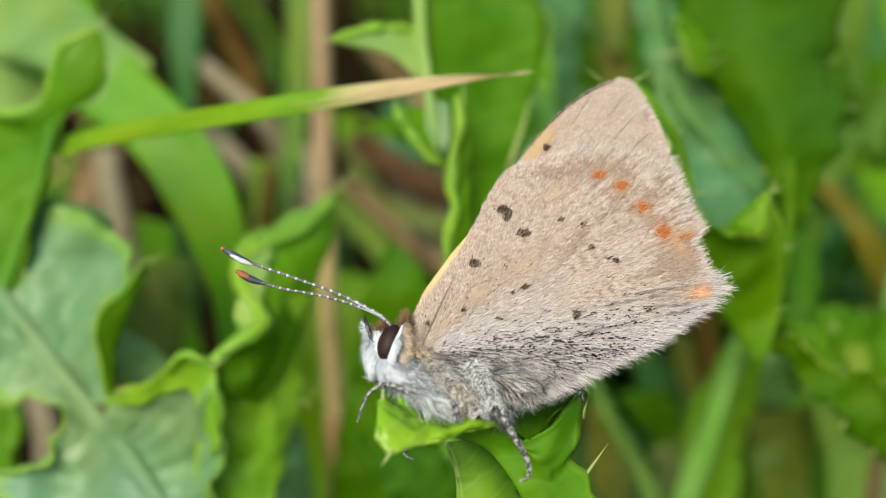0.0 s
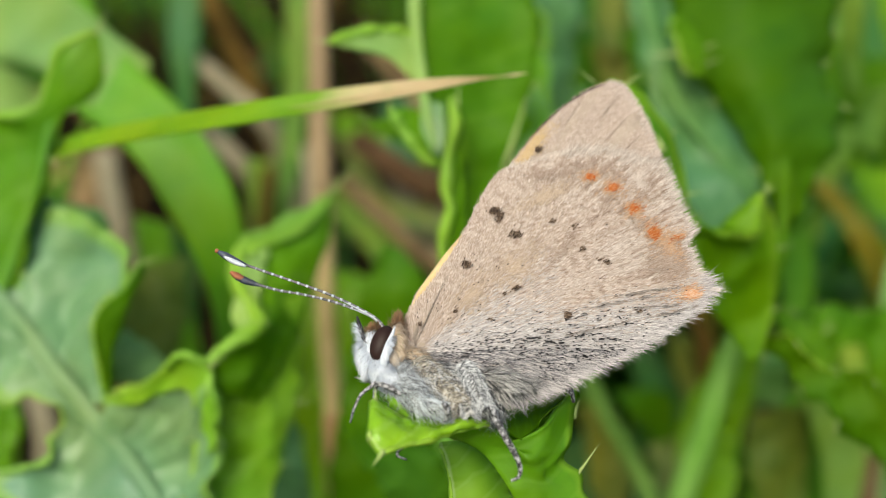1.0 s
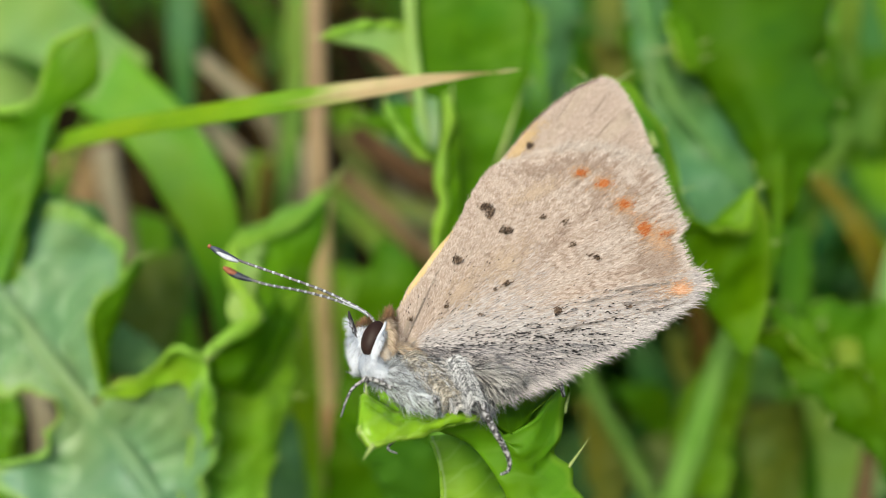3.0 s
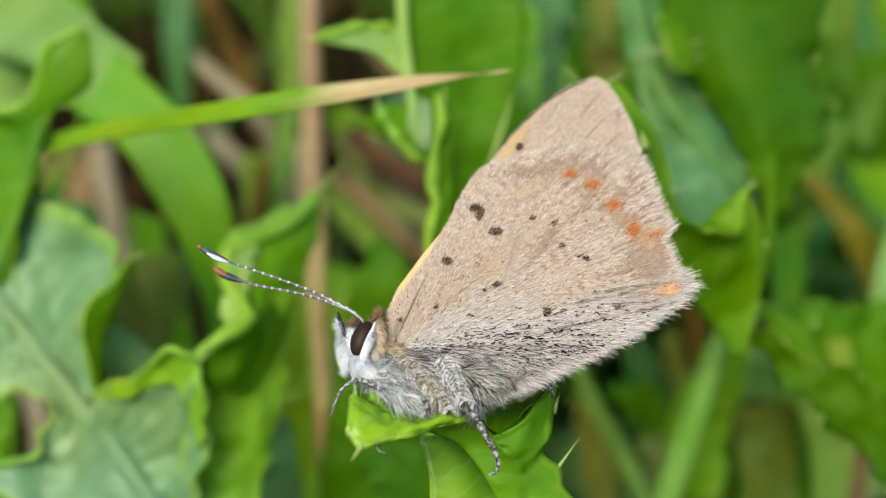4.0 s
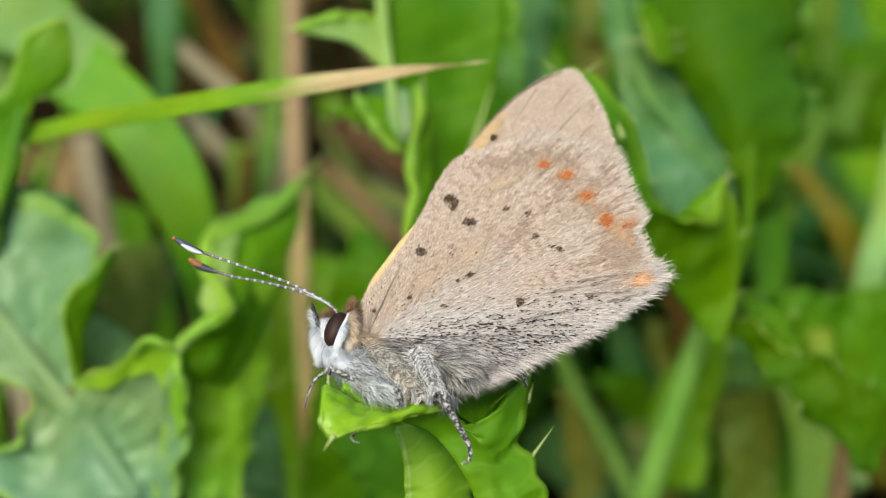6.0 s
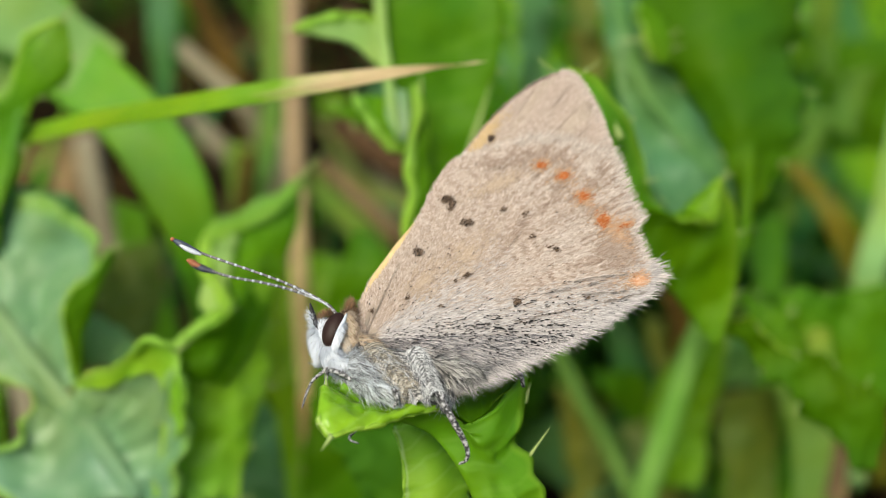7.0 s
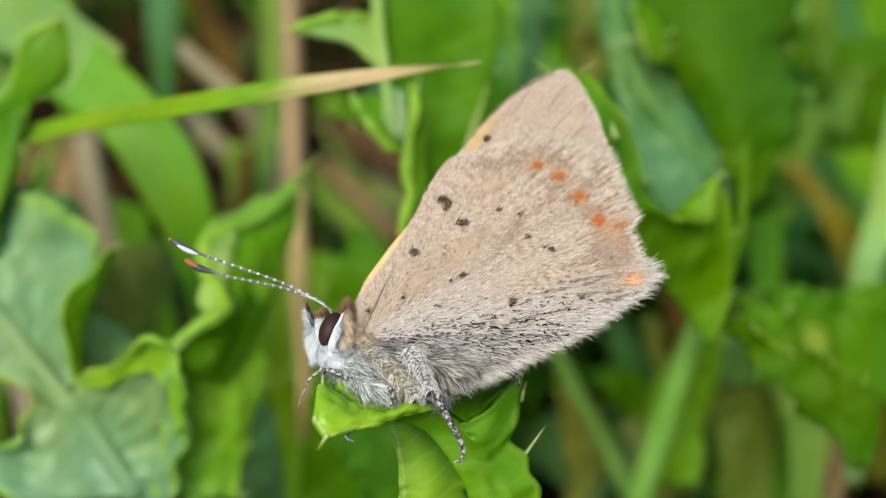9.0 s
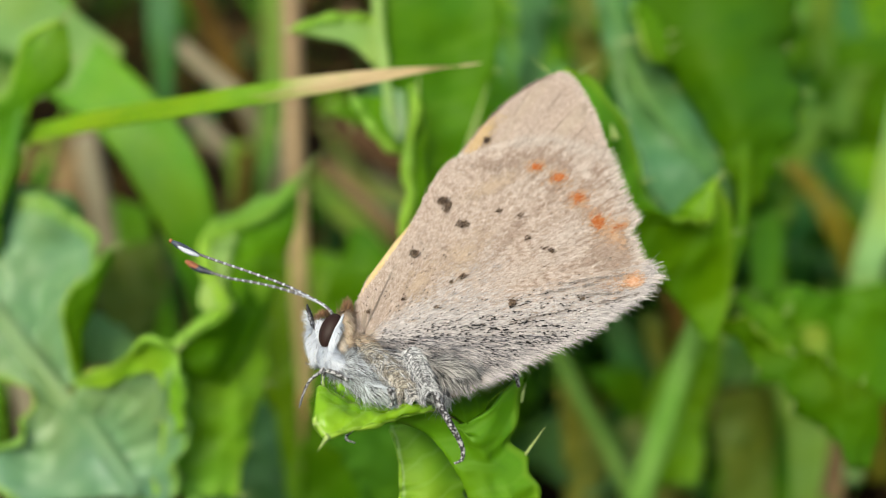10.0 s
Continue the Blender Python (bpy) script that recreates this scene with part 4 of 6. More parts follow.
    fur("thorax_fur", (-1.29, -0.95, 1.01), (0.75, 0.55, 0.36), -20, 900, (0.9, 0, -0.2), 0.36, 0.024, 0.2, tan_fur, thorax, clump=0.4)
    fur("thorax_fur", (-2.24, -0.55, 2.44), (0.26, 0.45, 0.45), -15, 700, (0.15, 0, 1.0), 0.40, 0.026, 0.6, rust_fur, thorax, "rusty tuft behind the head", clump=0.3)
    fur("thorax_fur", (-2.35, -1.22, 0.95), (0.28, 0.26, 0.75), 18, 1300, (0.55, 0, -0.8), 0.3, 0.024, 0.08, cream_fur, thorax, "cream hair behind the cheek", clump=0.15)
    fur("thorax_fur", (2.50, -0.75, 0.04), (1.3, 0.5, 0.40), -8, 900, (0.9, 0, -0.4), 0.95, 0.03, 0.2, mixed_fur, thorax, clump=0.3)
    fur("thorax_fur", (2.66, -0.80, -0.47), (0.75, 0.35, 0.30), 10, 300, (0.55, 0, -0.85), 1.0, 0.028, 0.2, mixed_fur, thorax, "long pale hairs hanging behind the leg", spread=0.3, clump=0.3)
    # haired thighs folded against the body, their hair combed into curled barbs
    for line, rad, mat, count in [([(-1.46, -1.25, 0.74), (-0.84, -1.40, 0.28), (-0.11, -1.50, -0.45), (0.52, -1.45, -1.18)], 0.40, buff_fur, 330), ([(0.71, -1.25, 0.74), (1.02, -1.40, 0.11), (1.39, -1.50, -0.65), (1.63, -1.40, -1.36)], 0.36, ash_fur, 260),
                                  ([(0.04, -1.20, 0.50), (0.43, -1.35, -0.28), (0.81, -1.40, -1.07), (1.00, -1.30, -1.64)], 0.30, mixed_fur, 200)]:
        thigh(bf, line, rad, mat, count)
    abdomen = part("abdomen", mesh_of("abdomen", *blob((2.92, 0.00, 0.19), (3.6, 0.24, 0.85), 12)), skin_grey, bf, "slim grey abdomen between the wings")
    HD, HR = (-3.11, -0.55, 1.40), (0.72, 0.85, 0.95)
    head = part("head", mesh_of("head", *blob(HD, HR, 15)), face_white, bf, "white-haired head")
    cheek = part("cheek", mesh_of("cheek", *blob((-2.72, -1.05, 0.18), (0.62, 0.62, 0.92), 38)), face_white, head, "bluish white cheek below the eye")
    fur("face_hair", (-2.72, -1.05, 0.18), (0.62, 0.62, 0.92), 38, 2600, (0.45, 0, -0.9), 0.30, 0.024, 0.12, white_fur, cheek, "short bluish white hair", clump=0.2)
    fur("face_hair", (-3.58, -0.60, 1.04), (0.42, 0.7, 0.95), 8, 2400, (-0.35, 0, -0.9), 0.30, 0.024, 0.35, white_fur, head, "short white face hair", clump=0.25)
    fur("face_hair", (-3.35, -0.85, 1.80), (0.32, 0.55, 0.62), 0, 900, (-0.3, -0.1, -0.8), 0.22, 0.024, 0.2, white_fur, head, clump=0.25)
    fur("crown_hair", (-3.31, -0.90, 2.19), (0.40, 0.45, 0.16), 25, 460, (-0.3, 0, 1.0), 0.26, 0.024, 0.6, rust_fur, head, "brown crown hair")
    for side, ec in ((0.0, (-2.83, -1.35, 1.56)), (1.7, (-3.03, 0.28, 1.88))):
        part("eye", mesh_of("eye", *blob(ec, (0.50, 0.42, 0.84), -20, 20, 26, lumps=0.0)), eye_brown, head, "glossy dark brown oval eye")
        arc = [(x, y + side, z) for x, y, z in ((-2.28, -1.50, 2.28), (-2.38, -1.66, 1.90), (-2.52, -1.76, 1.52), (-2.63, -1.80, 1.15), (-2.73, -1.72, 0.81), (-2.83, -1.55, 0.47))]
        part("eye_rim", mesh_of("eye_rim", *tube(arc, [0.05, 0.08, 0.11, 0.13, 0.16, 0.12], 24, 10)), face_white, head, "white rim behind the eye")
        fur("rim_hair", (arc[3][0] + 0.06, arc[3][1] + 0.05, arc[3][2]), (0.14, 0.20, 0.72), -20, 700, (0.35, 0, -0.9), 0.22, 0.022, 0.12, white_fur, head, clump=0.1)
        fur("rim_hair", (arc[5][0] + 0.05, arc[5][1] + 0.1, arc[5][2] - 0.1), (0.40, 0.35, 0.40), -10, 700, (0.4, 0, -0.9), 0.28, 0.022, 0.15, white_fur, head, clump=0.1)
    fur("face_hair", (-2.48, -1.45, -0.04), (0.62, 0.45, 0.42), -30, 1300, (0.7, 0, -0.6), 0.34, 0.024, 0.15, white_fur, head, "white hair of the lower cheek", clump=0.3)
    for w in (0.0, 0.7):
        palp_line = [(x, y + w, z) for x, y, z in ((-3.48, -1.20, 1.61), (-3.71, -1.20, 1.97), (-3.87, -1.20, 2.38), (-3.98, -1.20, 2.84))]
        palp = part("palp", mesh_of("palp", *tube(palp_line, [0.08, 0.13, 0.12, 0.04], 12, 8)), black_shell, head, "dark upright palp with white hair")
        fur("palp_hair", (palp_line[1][0] - 0.12, palp_line[1][1], palp_line[1][2]), (0.12, 0.2, 0.5), 15, 220, (-0.6, 0, 0.4), 0.25, 0.022, 0.6, white_fur, palp)
    # antennae
    ANT = [([(-2.80, -1.00, 2.40), (-3.16, -1.05, 2.78), (-3.87, -1.10, 3.20), (-5.13, -1.20, 3.80), (-6.65, -1.30, 4.35), (-8.18, -1.40, 4.87), (-9.20, -1.45, 5.23)], [(-9.02, -1.45, 5.15), (-9.58, -1.50, 5.37), (-10.02, -1.50, 5.61), (-10.39, -1.50, 5.82)], True),
           ([(-2.90, -0.20, 2.63), (-3.37, -0.10, 3.08), (-4.08, 0.00, 3.45), (-5.25, 0.10, 3.88), (-6.57, 0.20, 4.23), (-7.90, 0.30, 4.50), (-8.91, 0.35, 4.81)], [(-8.70, 0.35, 4.73), (-9.29, 0.40, 4.94), (-9.72, 0.40, 5.13), (-10.10, 0.40, 5.35)], False)]
    for shaft, club, close in ANT:
        an = part("antenna", mesh_of("antenna", *tube(shaft, [0.076, 0.068, 0.060, 0.058, 0.065], 60, 8)), shaft_grey, head, "black antenna with white rings")
        c = curve(shaft, 240)
        for k in range(6, 236, 14):
            part("ring", mesh_of("ring", *tube([c[k], c[min(k + 4, 239)]], [0.077 - 0.00006 * k, 0.073 - 0.00006 * k], 3, 8)), club_white, an, "white ring")
        under = c[0:90] + (0, -0.03, -0.035)
        part("underside", mesh_of("underside", *tube(under[::6], [0.045, 0.045, 0.015], 24, 6)), club_white, an, "whitish underside")
        part("club", mesh_of("club", *tube(club, [0.07, 0.14, 0.18, 0.16, 0.06], 20, 10, 0.8)), club_grey, an, "slate-grey club")
        if close:
            low = [(q[0], q[1] - 0.09, q[2] - 0.085) for q in club[:3]]
            part("club_underside", mesh_of("club_underside", *tube(low, [0.05, 0.12, 0.12, 0.05], 18, 8, 0.8)), club_white, an, "white underside of the club")
            part("club_tip", mesh_of("club_tip", *blob(np.array(club[-1]), (0.10, 0.11, 0.11), 0, 8, 10, 0)), club_orange, an, "orange tip")
        else:
            part("club_tip", mesh_of("club_tip", *tube([(q[0], q[1] - 0.05, q[2] + 0.03) for q in club[1:]], [0.03, 0.14, 0.165, 0.08], 16, 10, 0.8)), club_orange, an, "rust-orange club end")
    # legs
    leg(bf, [(1.49, -1.10, -0.05), (1.76, -1.35, -0.94), (2.11, -1.65, -1.79), (2.55, -1.70, -2.64), (2.98, -1.50, -3.39), (3.14, -1.40, -3.89), (3.06, -1.40, -4.25), (2.75, -1.40, -4.39)], [0.16, 0.16, 0.165, 0.165, 0.15, 0.13, 0.10, 0.05])
    leg(bf, [(-0.12, -2.00, -1.18), (0.02, -2.10, -1.48), (0.07, -1.90, -1.74), (-0.05, -1.80, -1.96)], [0.10, 0.14, 0.12, 0.06])
    leg(bf, [(-2.81, -1.20, 0.05), (-3.23, -1.50, -0.35), (-3.71, -1.40, -0.73), (-4.00, -1.20, -1.28), (-4.17, -1.10, -1.90)], [0.11, 0.09, 0.07, 0.06, 0.03])
    leg(bf, [(-1.94, -1.90, -0.80), (-2.57, -1.95, -0.47), (-2.99, -1.90, -0.41), (-3.10, -1.80, -0.95)], [0.10, 0.13, 0.10, 0.06])
    leg(bf, [(-2.87, 0.20, -0.07), (-3.34, 0.30, 0.10), (-3.74, 0.30, 0.25), (-4.13, 0.30, 0.38)], [0.07, 0.05, 0.035, 0.015])
    leg(bf, [(-0.85, 0.30, -0.97), (-1.47, 0.40, -2.21), (-2.19, 0.40, -3.02), (-1.76, 0.30, -3.31)], [0.15, 0.12, 0.09, 0.04])
    leg(bf, [(3.23, 0.80, 0.15), (5.04, 0.90, 0.17), (5.64, 0.90, -0.09), (5.80, 0.90, -0.66)], [0.2, 0.18, 0.16, 0.08])
    return bf


butterfly()


# ---- the perch: a thistle with a curled leaf tip ----
perch = plant("thistle", (3.9, 50.0, -16.1), "bright green spiny thistle carrying the butterfly", "thistle", "thistles")
leaf(perch, [[[(-2.6, 45.2, -6.2), (-1.7, 45.6, -7.0), (-0.5, 45.9, -7.5), (1.1, 46.3, -7.4), (2.5, 46.5, -7.3)], [(-2.7, 44.2, -6.9), (-1.7, 44.0, -7.5), (-0.3, 44.6, -7.7), (1.1, 45.4, -7.5), (2.5, 46.3, -7.4)],
              [(-2.6, 43.6, -7.4), (-2.1, 43.2, -8.2), (-0.8, 44.0, -8.0), (0.7, 45.2, -7.8), (2.5, 46.4, -7.6)]],
             [[(-2.3, 46.2, -6.5), (-1.1, 47.5, -7.4), (0.4, 48.0, -7.8), (2.4, 48.0, -7.6)], [(-2.0, 45.6, -6.7), (-1.1, 45.9, -7.3), (0.1, 46.2, -7.6), (2.4, 46.6, -7.5)]]],
     perch_green, "curled bright green leaf tip under the butterfly", rims=[(0, 0, 0.05, 0.95, 0.14), (0, -1, 0.05, 0.95, 0.17)], ribs=[([(-2.4, 45.4, -6.5), (-1.9, 45.7, -6.9), (-1.3, 46.0, -7.3), (-0.7, 46.3, -7.6), (-0.3, 46.6, -7.7)], [0.05, 0.10, 0.11, 0.05])], rib_mat=perch_pale,
     spines=[((-2.1, 43.2, -8.2), (-0.7, 0, -1), 0.75, 0.14), ((-2.6, 43.6, -7.7), (-1, 0, -0.3), 0.25, 0.06), ((-2.5, 45.2, -6.3), (-0.1, 0, 1), 0.5, 0.08)], relief=0.3, scale=0.5, ruffle=0.08, waves=6, jag=0.22, free={1: (0, 0)})
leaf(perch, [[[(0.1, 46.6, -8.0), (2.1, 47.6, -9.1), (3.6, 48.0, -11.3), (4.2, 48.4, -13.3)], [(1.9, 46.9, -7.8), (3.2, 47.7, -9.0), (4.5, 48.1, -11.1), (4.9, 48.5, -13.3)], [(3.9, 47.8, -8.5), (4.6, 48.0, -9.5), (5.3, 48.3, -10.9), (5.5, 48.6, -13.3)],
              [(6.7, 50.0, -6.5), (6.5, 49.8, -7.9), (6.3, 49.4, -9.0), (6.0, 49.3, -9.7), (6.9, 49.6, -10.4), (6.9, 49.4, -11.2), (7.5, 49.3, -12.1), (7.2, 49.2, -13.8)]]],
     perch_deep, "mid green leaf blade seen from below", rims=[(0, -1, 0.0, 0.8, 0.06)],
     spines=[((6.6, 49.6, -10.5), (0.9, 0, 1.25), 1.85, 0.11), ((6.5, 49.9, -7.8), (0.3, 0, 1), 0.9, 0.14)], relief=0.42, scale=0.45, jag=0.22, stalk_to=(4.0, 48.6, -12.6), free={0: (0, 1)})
leaf(perch, [[[(0.1, 50.2, -9.0), (0.4, 49.7, -9.6), (0.6, 49.1, -10.6), (0.7, 48.6, -13.3)], [(0.9, 50.0, -9.0), (1.6, 49.5, -9.5), (2.1, 49.1, -10.6), (2.5, 48.6, -13.3)], [(1.8, 50.8, -9.0), (2.9, 50.6, -9.9), (3.6, 50.4, -11.2), (4.1, 50.2, -13.8)]]],
     perch_pale, "paler fresh green leaf below the perch", rims=[(0, 0, 0, 1, 0.14)], relief=0.2, jag=0.15, ruffle=0.15, stalk_to=(2.1, 48.5, -13.3))

# inside of the fold: its shade is painted with the deep green
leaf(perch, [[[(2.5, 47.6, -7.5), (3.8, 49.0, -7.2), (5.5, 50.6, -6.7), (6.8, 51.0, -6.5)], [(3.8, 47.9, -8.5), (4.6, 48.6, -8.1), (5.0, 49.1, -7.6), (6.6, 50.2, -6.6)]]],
     thistle_deep, "inner face of the folded leaf, its shade put into a dark green", rims=[(0, -1, 0.0, 1, 0.05)], relief=0.2, jag=0.2)

# ---- the long grass blade ----
tuft = plant("grass_tuft", (-43.7, 80.0, -6.7), "long green grass blade with a dry tan tip", "grass")
leaf(tuft, [[[(-51.8, 88.0, -16.7), (-37.9, 76.0, 0.8), (-26.8, 70.0, 6.3), (-20.4, 66.0, 7.5), (-11.5, 60.0, 8.1), (-5.6, 58.0, 8.7), (-0.7, 57.0, 9.1), (2.9, 57.0, 9.3), (5.0, 57.0, 9.5)], [(-51.8, 88.0, -21.3), (-37.4, 75.0, -1.1), (-26.4, 69.0, 5.0), (-20.1, 65.0, 6.3), (-11.4, 59.3, 6.9), (-5.6, 57.5, 7.6), (-0.7, 56.8, 8.4), (2.9, 57.0, 9.2), (5.0, 57.0, 9.5)]]],
     blade_green, "arching blade turning tan at the tip", "blade", rib_mat=blade_green, ribs=[([(-51.7, 87.8, -19.0), (-37.5, 75.2, -0.2), (-26.5, 69.3, 5.5), (-20.1, 65.3, 6.8), (-11.4, 59.5, 7.4), (-5.6, 57.6, 8.1), (-0.7, 56.8, 8.7), (3.5, 56.9, 9.3)], [0.2, 0.2, 0.16, 0.12, 0.03])], relief=0.08, cup=0.2, n=90, across=9, thick=0.15)

# ---- the broad thistle on the near side ----
broad = plant("thistle", (-27.5, 72.0, -25.1), "broad pale green thistle with lobed wavy leaves", "thistle", "thistles")
leaf(broad, [[[(-21.2, 66.0, 13.6), (-23.9, 66.0, 12.3), (-24.9, 66.5, 9.2), (-27.0, 67.0, 8.2), (-30.0, 68.0, 8.1), (-31.9, 69.0, 1.5), (-32.7, 70.0, -9.6)], [(-21.2, 66.0, 13.6), (-20.9, 66.3, 11.6), (-21.7, 66.5, 9.5), (-23.9, 67.0, 8.1), (-25.1, 68.0, 4.0), (-26.6, 68.5, 0.4), (-28.3, 70.0, -9.6)]]],
     thistle_green, "upright green lobe with a bright rim", rims=[(0, 0, 0.0, 0.55, 0.42)], spines=[((-21.2, 66.0, 13.5), (0.5, 0, 1), 1.5, 0.12)], relief=0.4, ruffle=0.15, waves=3, jag=0.4, ribs=[([(-24.4, 66.8, 8.0), (-25.6, 67.6, 4.0), (-27.1, 68.2, 0.4), (-28.4, 68.5, -3.2)], [0.2, 0.3, 0.4])], prickle=4.0)
# shadowed top of the broad leaf, the shade given by a darker bluish material
leaf(broad, [[[(-26.4, 69.0, 3.5), (-26.6, 69.3, 1.9), (-26.6, 69.7, 0.0), (-26.2, 70.0, -2.2)], [(-22.8, 71.0, 2.7), (-22.1, 71.0, 1.7), (-22.3, 71.0, 0.0), (-23.8, 71.0, -2.2)]]], thistle_blue, "upper part of the broad leaf, shade put into its bluish green", relief=0.4, ruffle=0.2, jag=0.4)
MID = [(-30.0, 68.8, -1.4), (-28.3, 68.3, -3.0), (-25.7, 67.3, -5.8), (-23.3, 66.3, -8.4), (-21.0, 65.8, -10.9), (-18.8, 65.3, -13.4), (-16.6, 64.8, -16.4)]
BROAD_LOBE_1 = [[(-31.2, 70.0, 1.5), (-27.5, 70.0, 2.4), (-24.2, 69.0, 2.3), (-21.0, 68.0, 1.3), (-18.7, 66.5, -0.9), (-20.2, 66.0, -2.8), (-21.1, 65.5, -4.1), (-21.0, 65.5, -6.2), (-20.6, 65.5, -8.6), (-19.8, 66.0, -10.4)], [(-30.2, 71.0, -0.3), (-27.9, 70.0, -1.1), (-25.5, 69.5, -1.8), (-23.8, 69.0, -3.6), (-23.5, 68.0, -5.7), (-22.8, 67.0, -7.4), (-21.4, 66.0, -9.6)], [(-30.0, 69.0, -1.4), (-28.8, 68.6, -2.7), (-27.1, 68.0, -4.5), (-25.8, 67.5, -5.8), (-24.6, 67.0, -7.1), (-23.3, 66.5, -8.4), (-22.2, 66.2, -9.7), (-21.1, 66.0, -10.9), (-20.4, 66.0, -11.8)]]
BROAD_LOBE_2 = [[(-29.9, 67.0, -4.2), (-27.7, 66.0, -8.7), (-25.2, 66.0, -9.2), (-23.1, 65.0, -10.1), (-23.2, 64.0, -11.6), (-24.6, 63.5, -13.3), (-27.0, 63.5, -14.1), (-24.1, 63.0, -16.3)], [(-29.7, 69.0, -1.8), (-27.1, 68.0, -4.5), (-25.8, 67.5, -5.8), (-23.3, 66.5, -8.4), (-22.2, 66.2, -9.7), (-21.1, 66.0, -10.9), (-18.8, 65.5, -13.5), (-16.6, 65.0, -16.4)]]
BROAD_LOBE_3 = [[(-21.4, 66.0, -10.4), (-20.1, 65.0, -9.0), (-17.2, 63.8, -8.0), (-14.7, 62.6, -6.3), (-13.5, 62.4, -7.1), (-13.1, 63.0, -10.0), (-14.0, 64.0, -16.2)], [(-20.9, 66.5, -11.6), (-19.3, 66.0, -11.1), (-17.5, 65.8, -10.7), (-16.4, 65.5, -11.4), (-15.7, 65.5, -13.5), (-15.0, 65.5, -16.9)], [(-21.1, 66.0, -10.9), (-20.0, 65.8, -12.2), (-18.8, 65.5, -13.5), (-18.1, 65.4, -14.5), (-17.4, 65.2, -15.5), (-16.6, 65.0, -16.4)]]
leaf(broad, [BROAD_LOBE_1, BROAD_LOBE_2, BROAD_LOBE_3],
     thistle_pale, "broad pale green lobed leaf with a pale midrib", ribs=[(MID, [0.45, 0.6, 0.65, 0.6])], rib_mat=rib_soft, rims=[(0, 0, 0.35, 0.95, 0.14), (2, 0, 0.1, 0.7, 0.26), (1, 0, 0.2, 0.9, 0.1)],
     spines=[((-18.7, 66.4, -0.9), (1, 0, 0.4), 1.5, 0.13), ((-13.4, 62.3, -6.9), (0.8, 0, 0.6), 1.2, 0.13), ((-20.8, 65.8, -3.6), (-1, 0, 0.6), 0.8, 0.1)], relief=1.3, scale=0.16, ruffle=0.45, waves=7, jag=1.0, pleat=0.12, stalk_to=(-16.3, 65.0, -16.8), free={0: (1, 0), 1: (1, 0), 2: (1, 0)}, prickle=4.5)
leaf(broad, [[[(-18.3, 66.0, -0.9), (-20.3, 65.3, -3.1), (-21.1, 64.9, -4.6), (-20.8, 64.9, -6.8), (-20.4, 65.2, -8.9)], [(-18.3, 66.3, -1.0), (-19.2, 66.2, -3.1), (-19.9, 66.2, -4.9), (-20.2, 66.0, -6.9), (-20.2, 65.6, -9.0)]]],
     thistle_mid, "curled edge of the broad leaf", rims=[(0, 0, 0, 1, 0.14)], relief=0.3, jag=0.4)
leaf(broad, [[[(-7.4, 73.0, 3.9), (-9.0, 72.5, 2.4), (-11.1, 71.5, 1.2), (-12.7, 70.0, 0.6), (-12.7, 67.5, -2.1), (-10.9, 64.5, -4.5), (-12.2, 63.5, -5.9), (-13.5, 62.8, -6.8), (-13.8, 63.2, -8.3)], [(-7.3, 72.0, 3.7), (-8.3, 71.5, 0.8), (-9.8, 70.0, -1.4), (-10.3, 68.5, -3.6), (-10.5, 66.5, -5.6), (-11.8, 65.0, -7.5), (-12.5, 64.8, -9.0)],
              [(-7.3, 72.0, 3.7), (-7.4, 72.0, 0.8), (-8.2, 71.5, -1.5), (-8.9, 70.5, -4.1), (-9.5, 69.0, -6.2), (-10.5, 67.5, -8.2), (-11.3, 66.5, -9.6)]]],
     thistle_green, "upright green lobe with a wavy spiny margin", free={0: (1, 0)}, rims=[(0, 0, 0.0, 0.95, 0.75)],
     spines=[((-7.4, 72.0, 3.7), (0.7, 0, 0.8), 3.0, 0.17), ((-10.9, 64.4, -4.6), (0.9, 0, 0.3), 0.8, 0.12)], relief=0.5, ruffle=0.16, waves=9, jag=0.4, prickle=3.6)
leaf(broad, [[[(-12.0, 64.2, -5.0), (-13.2, 64.6, -6.4), (-14.1, 64.6, -8.2), (-14.7, 64.6, -10.9), (-15.6, 65.0, -16.4)], [(-10.7, 66.7, -3.9), (-11.2, 66.9, -5.9), (-11.7, 66.4, -8.4), (-12.7, 65.8, -11.4), (-13.4, 66.0, -16.7)], [(-8.6, 69.7, -3.0), (-9.1, 70.2, -5.8), (-9.1, 69.5, -8.8), (-9.8, 68.0, -12.2), (-10.6, 67.0, -17.0)]]],
     thistle_bright, "fresh green lower part of the lobe", relief=0.7, ruffle=0.15, waves=4, jag=0.25, stalk_to=(-13.4, 66.0, -16.7), prickle=4.0)
leaf(broad, [[[(-35.7, 80.0, -9.3), (-34.8, 80.0, -12.6), (-34.4, 80.0, -16.0), (-35.7, 82.0, -21.2)], [(-31.8, 81.0, -9.4), (-31.7, 80.5, -12.7), (-32.1, 80.5, -16.1), (-33.1, 82.0, -21.2)]]], thistle_green, "shaded leaf under the broad leaf", relief=0.6, ruffle=0.3, jag=0.5)
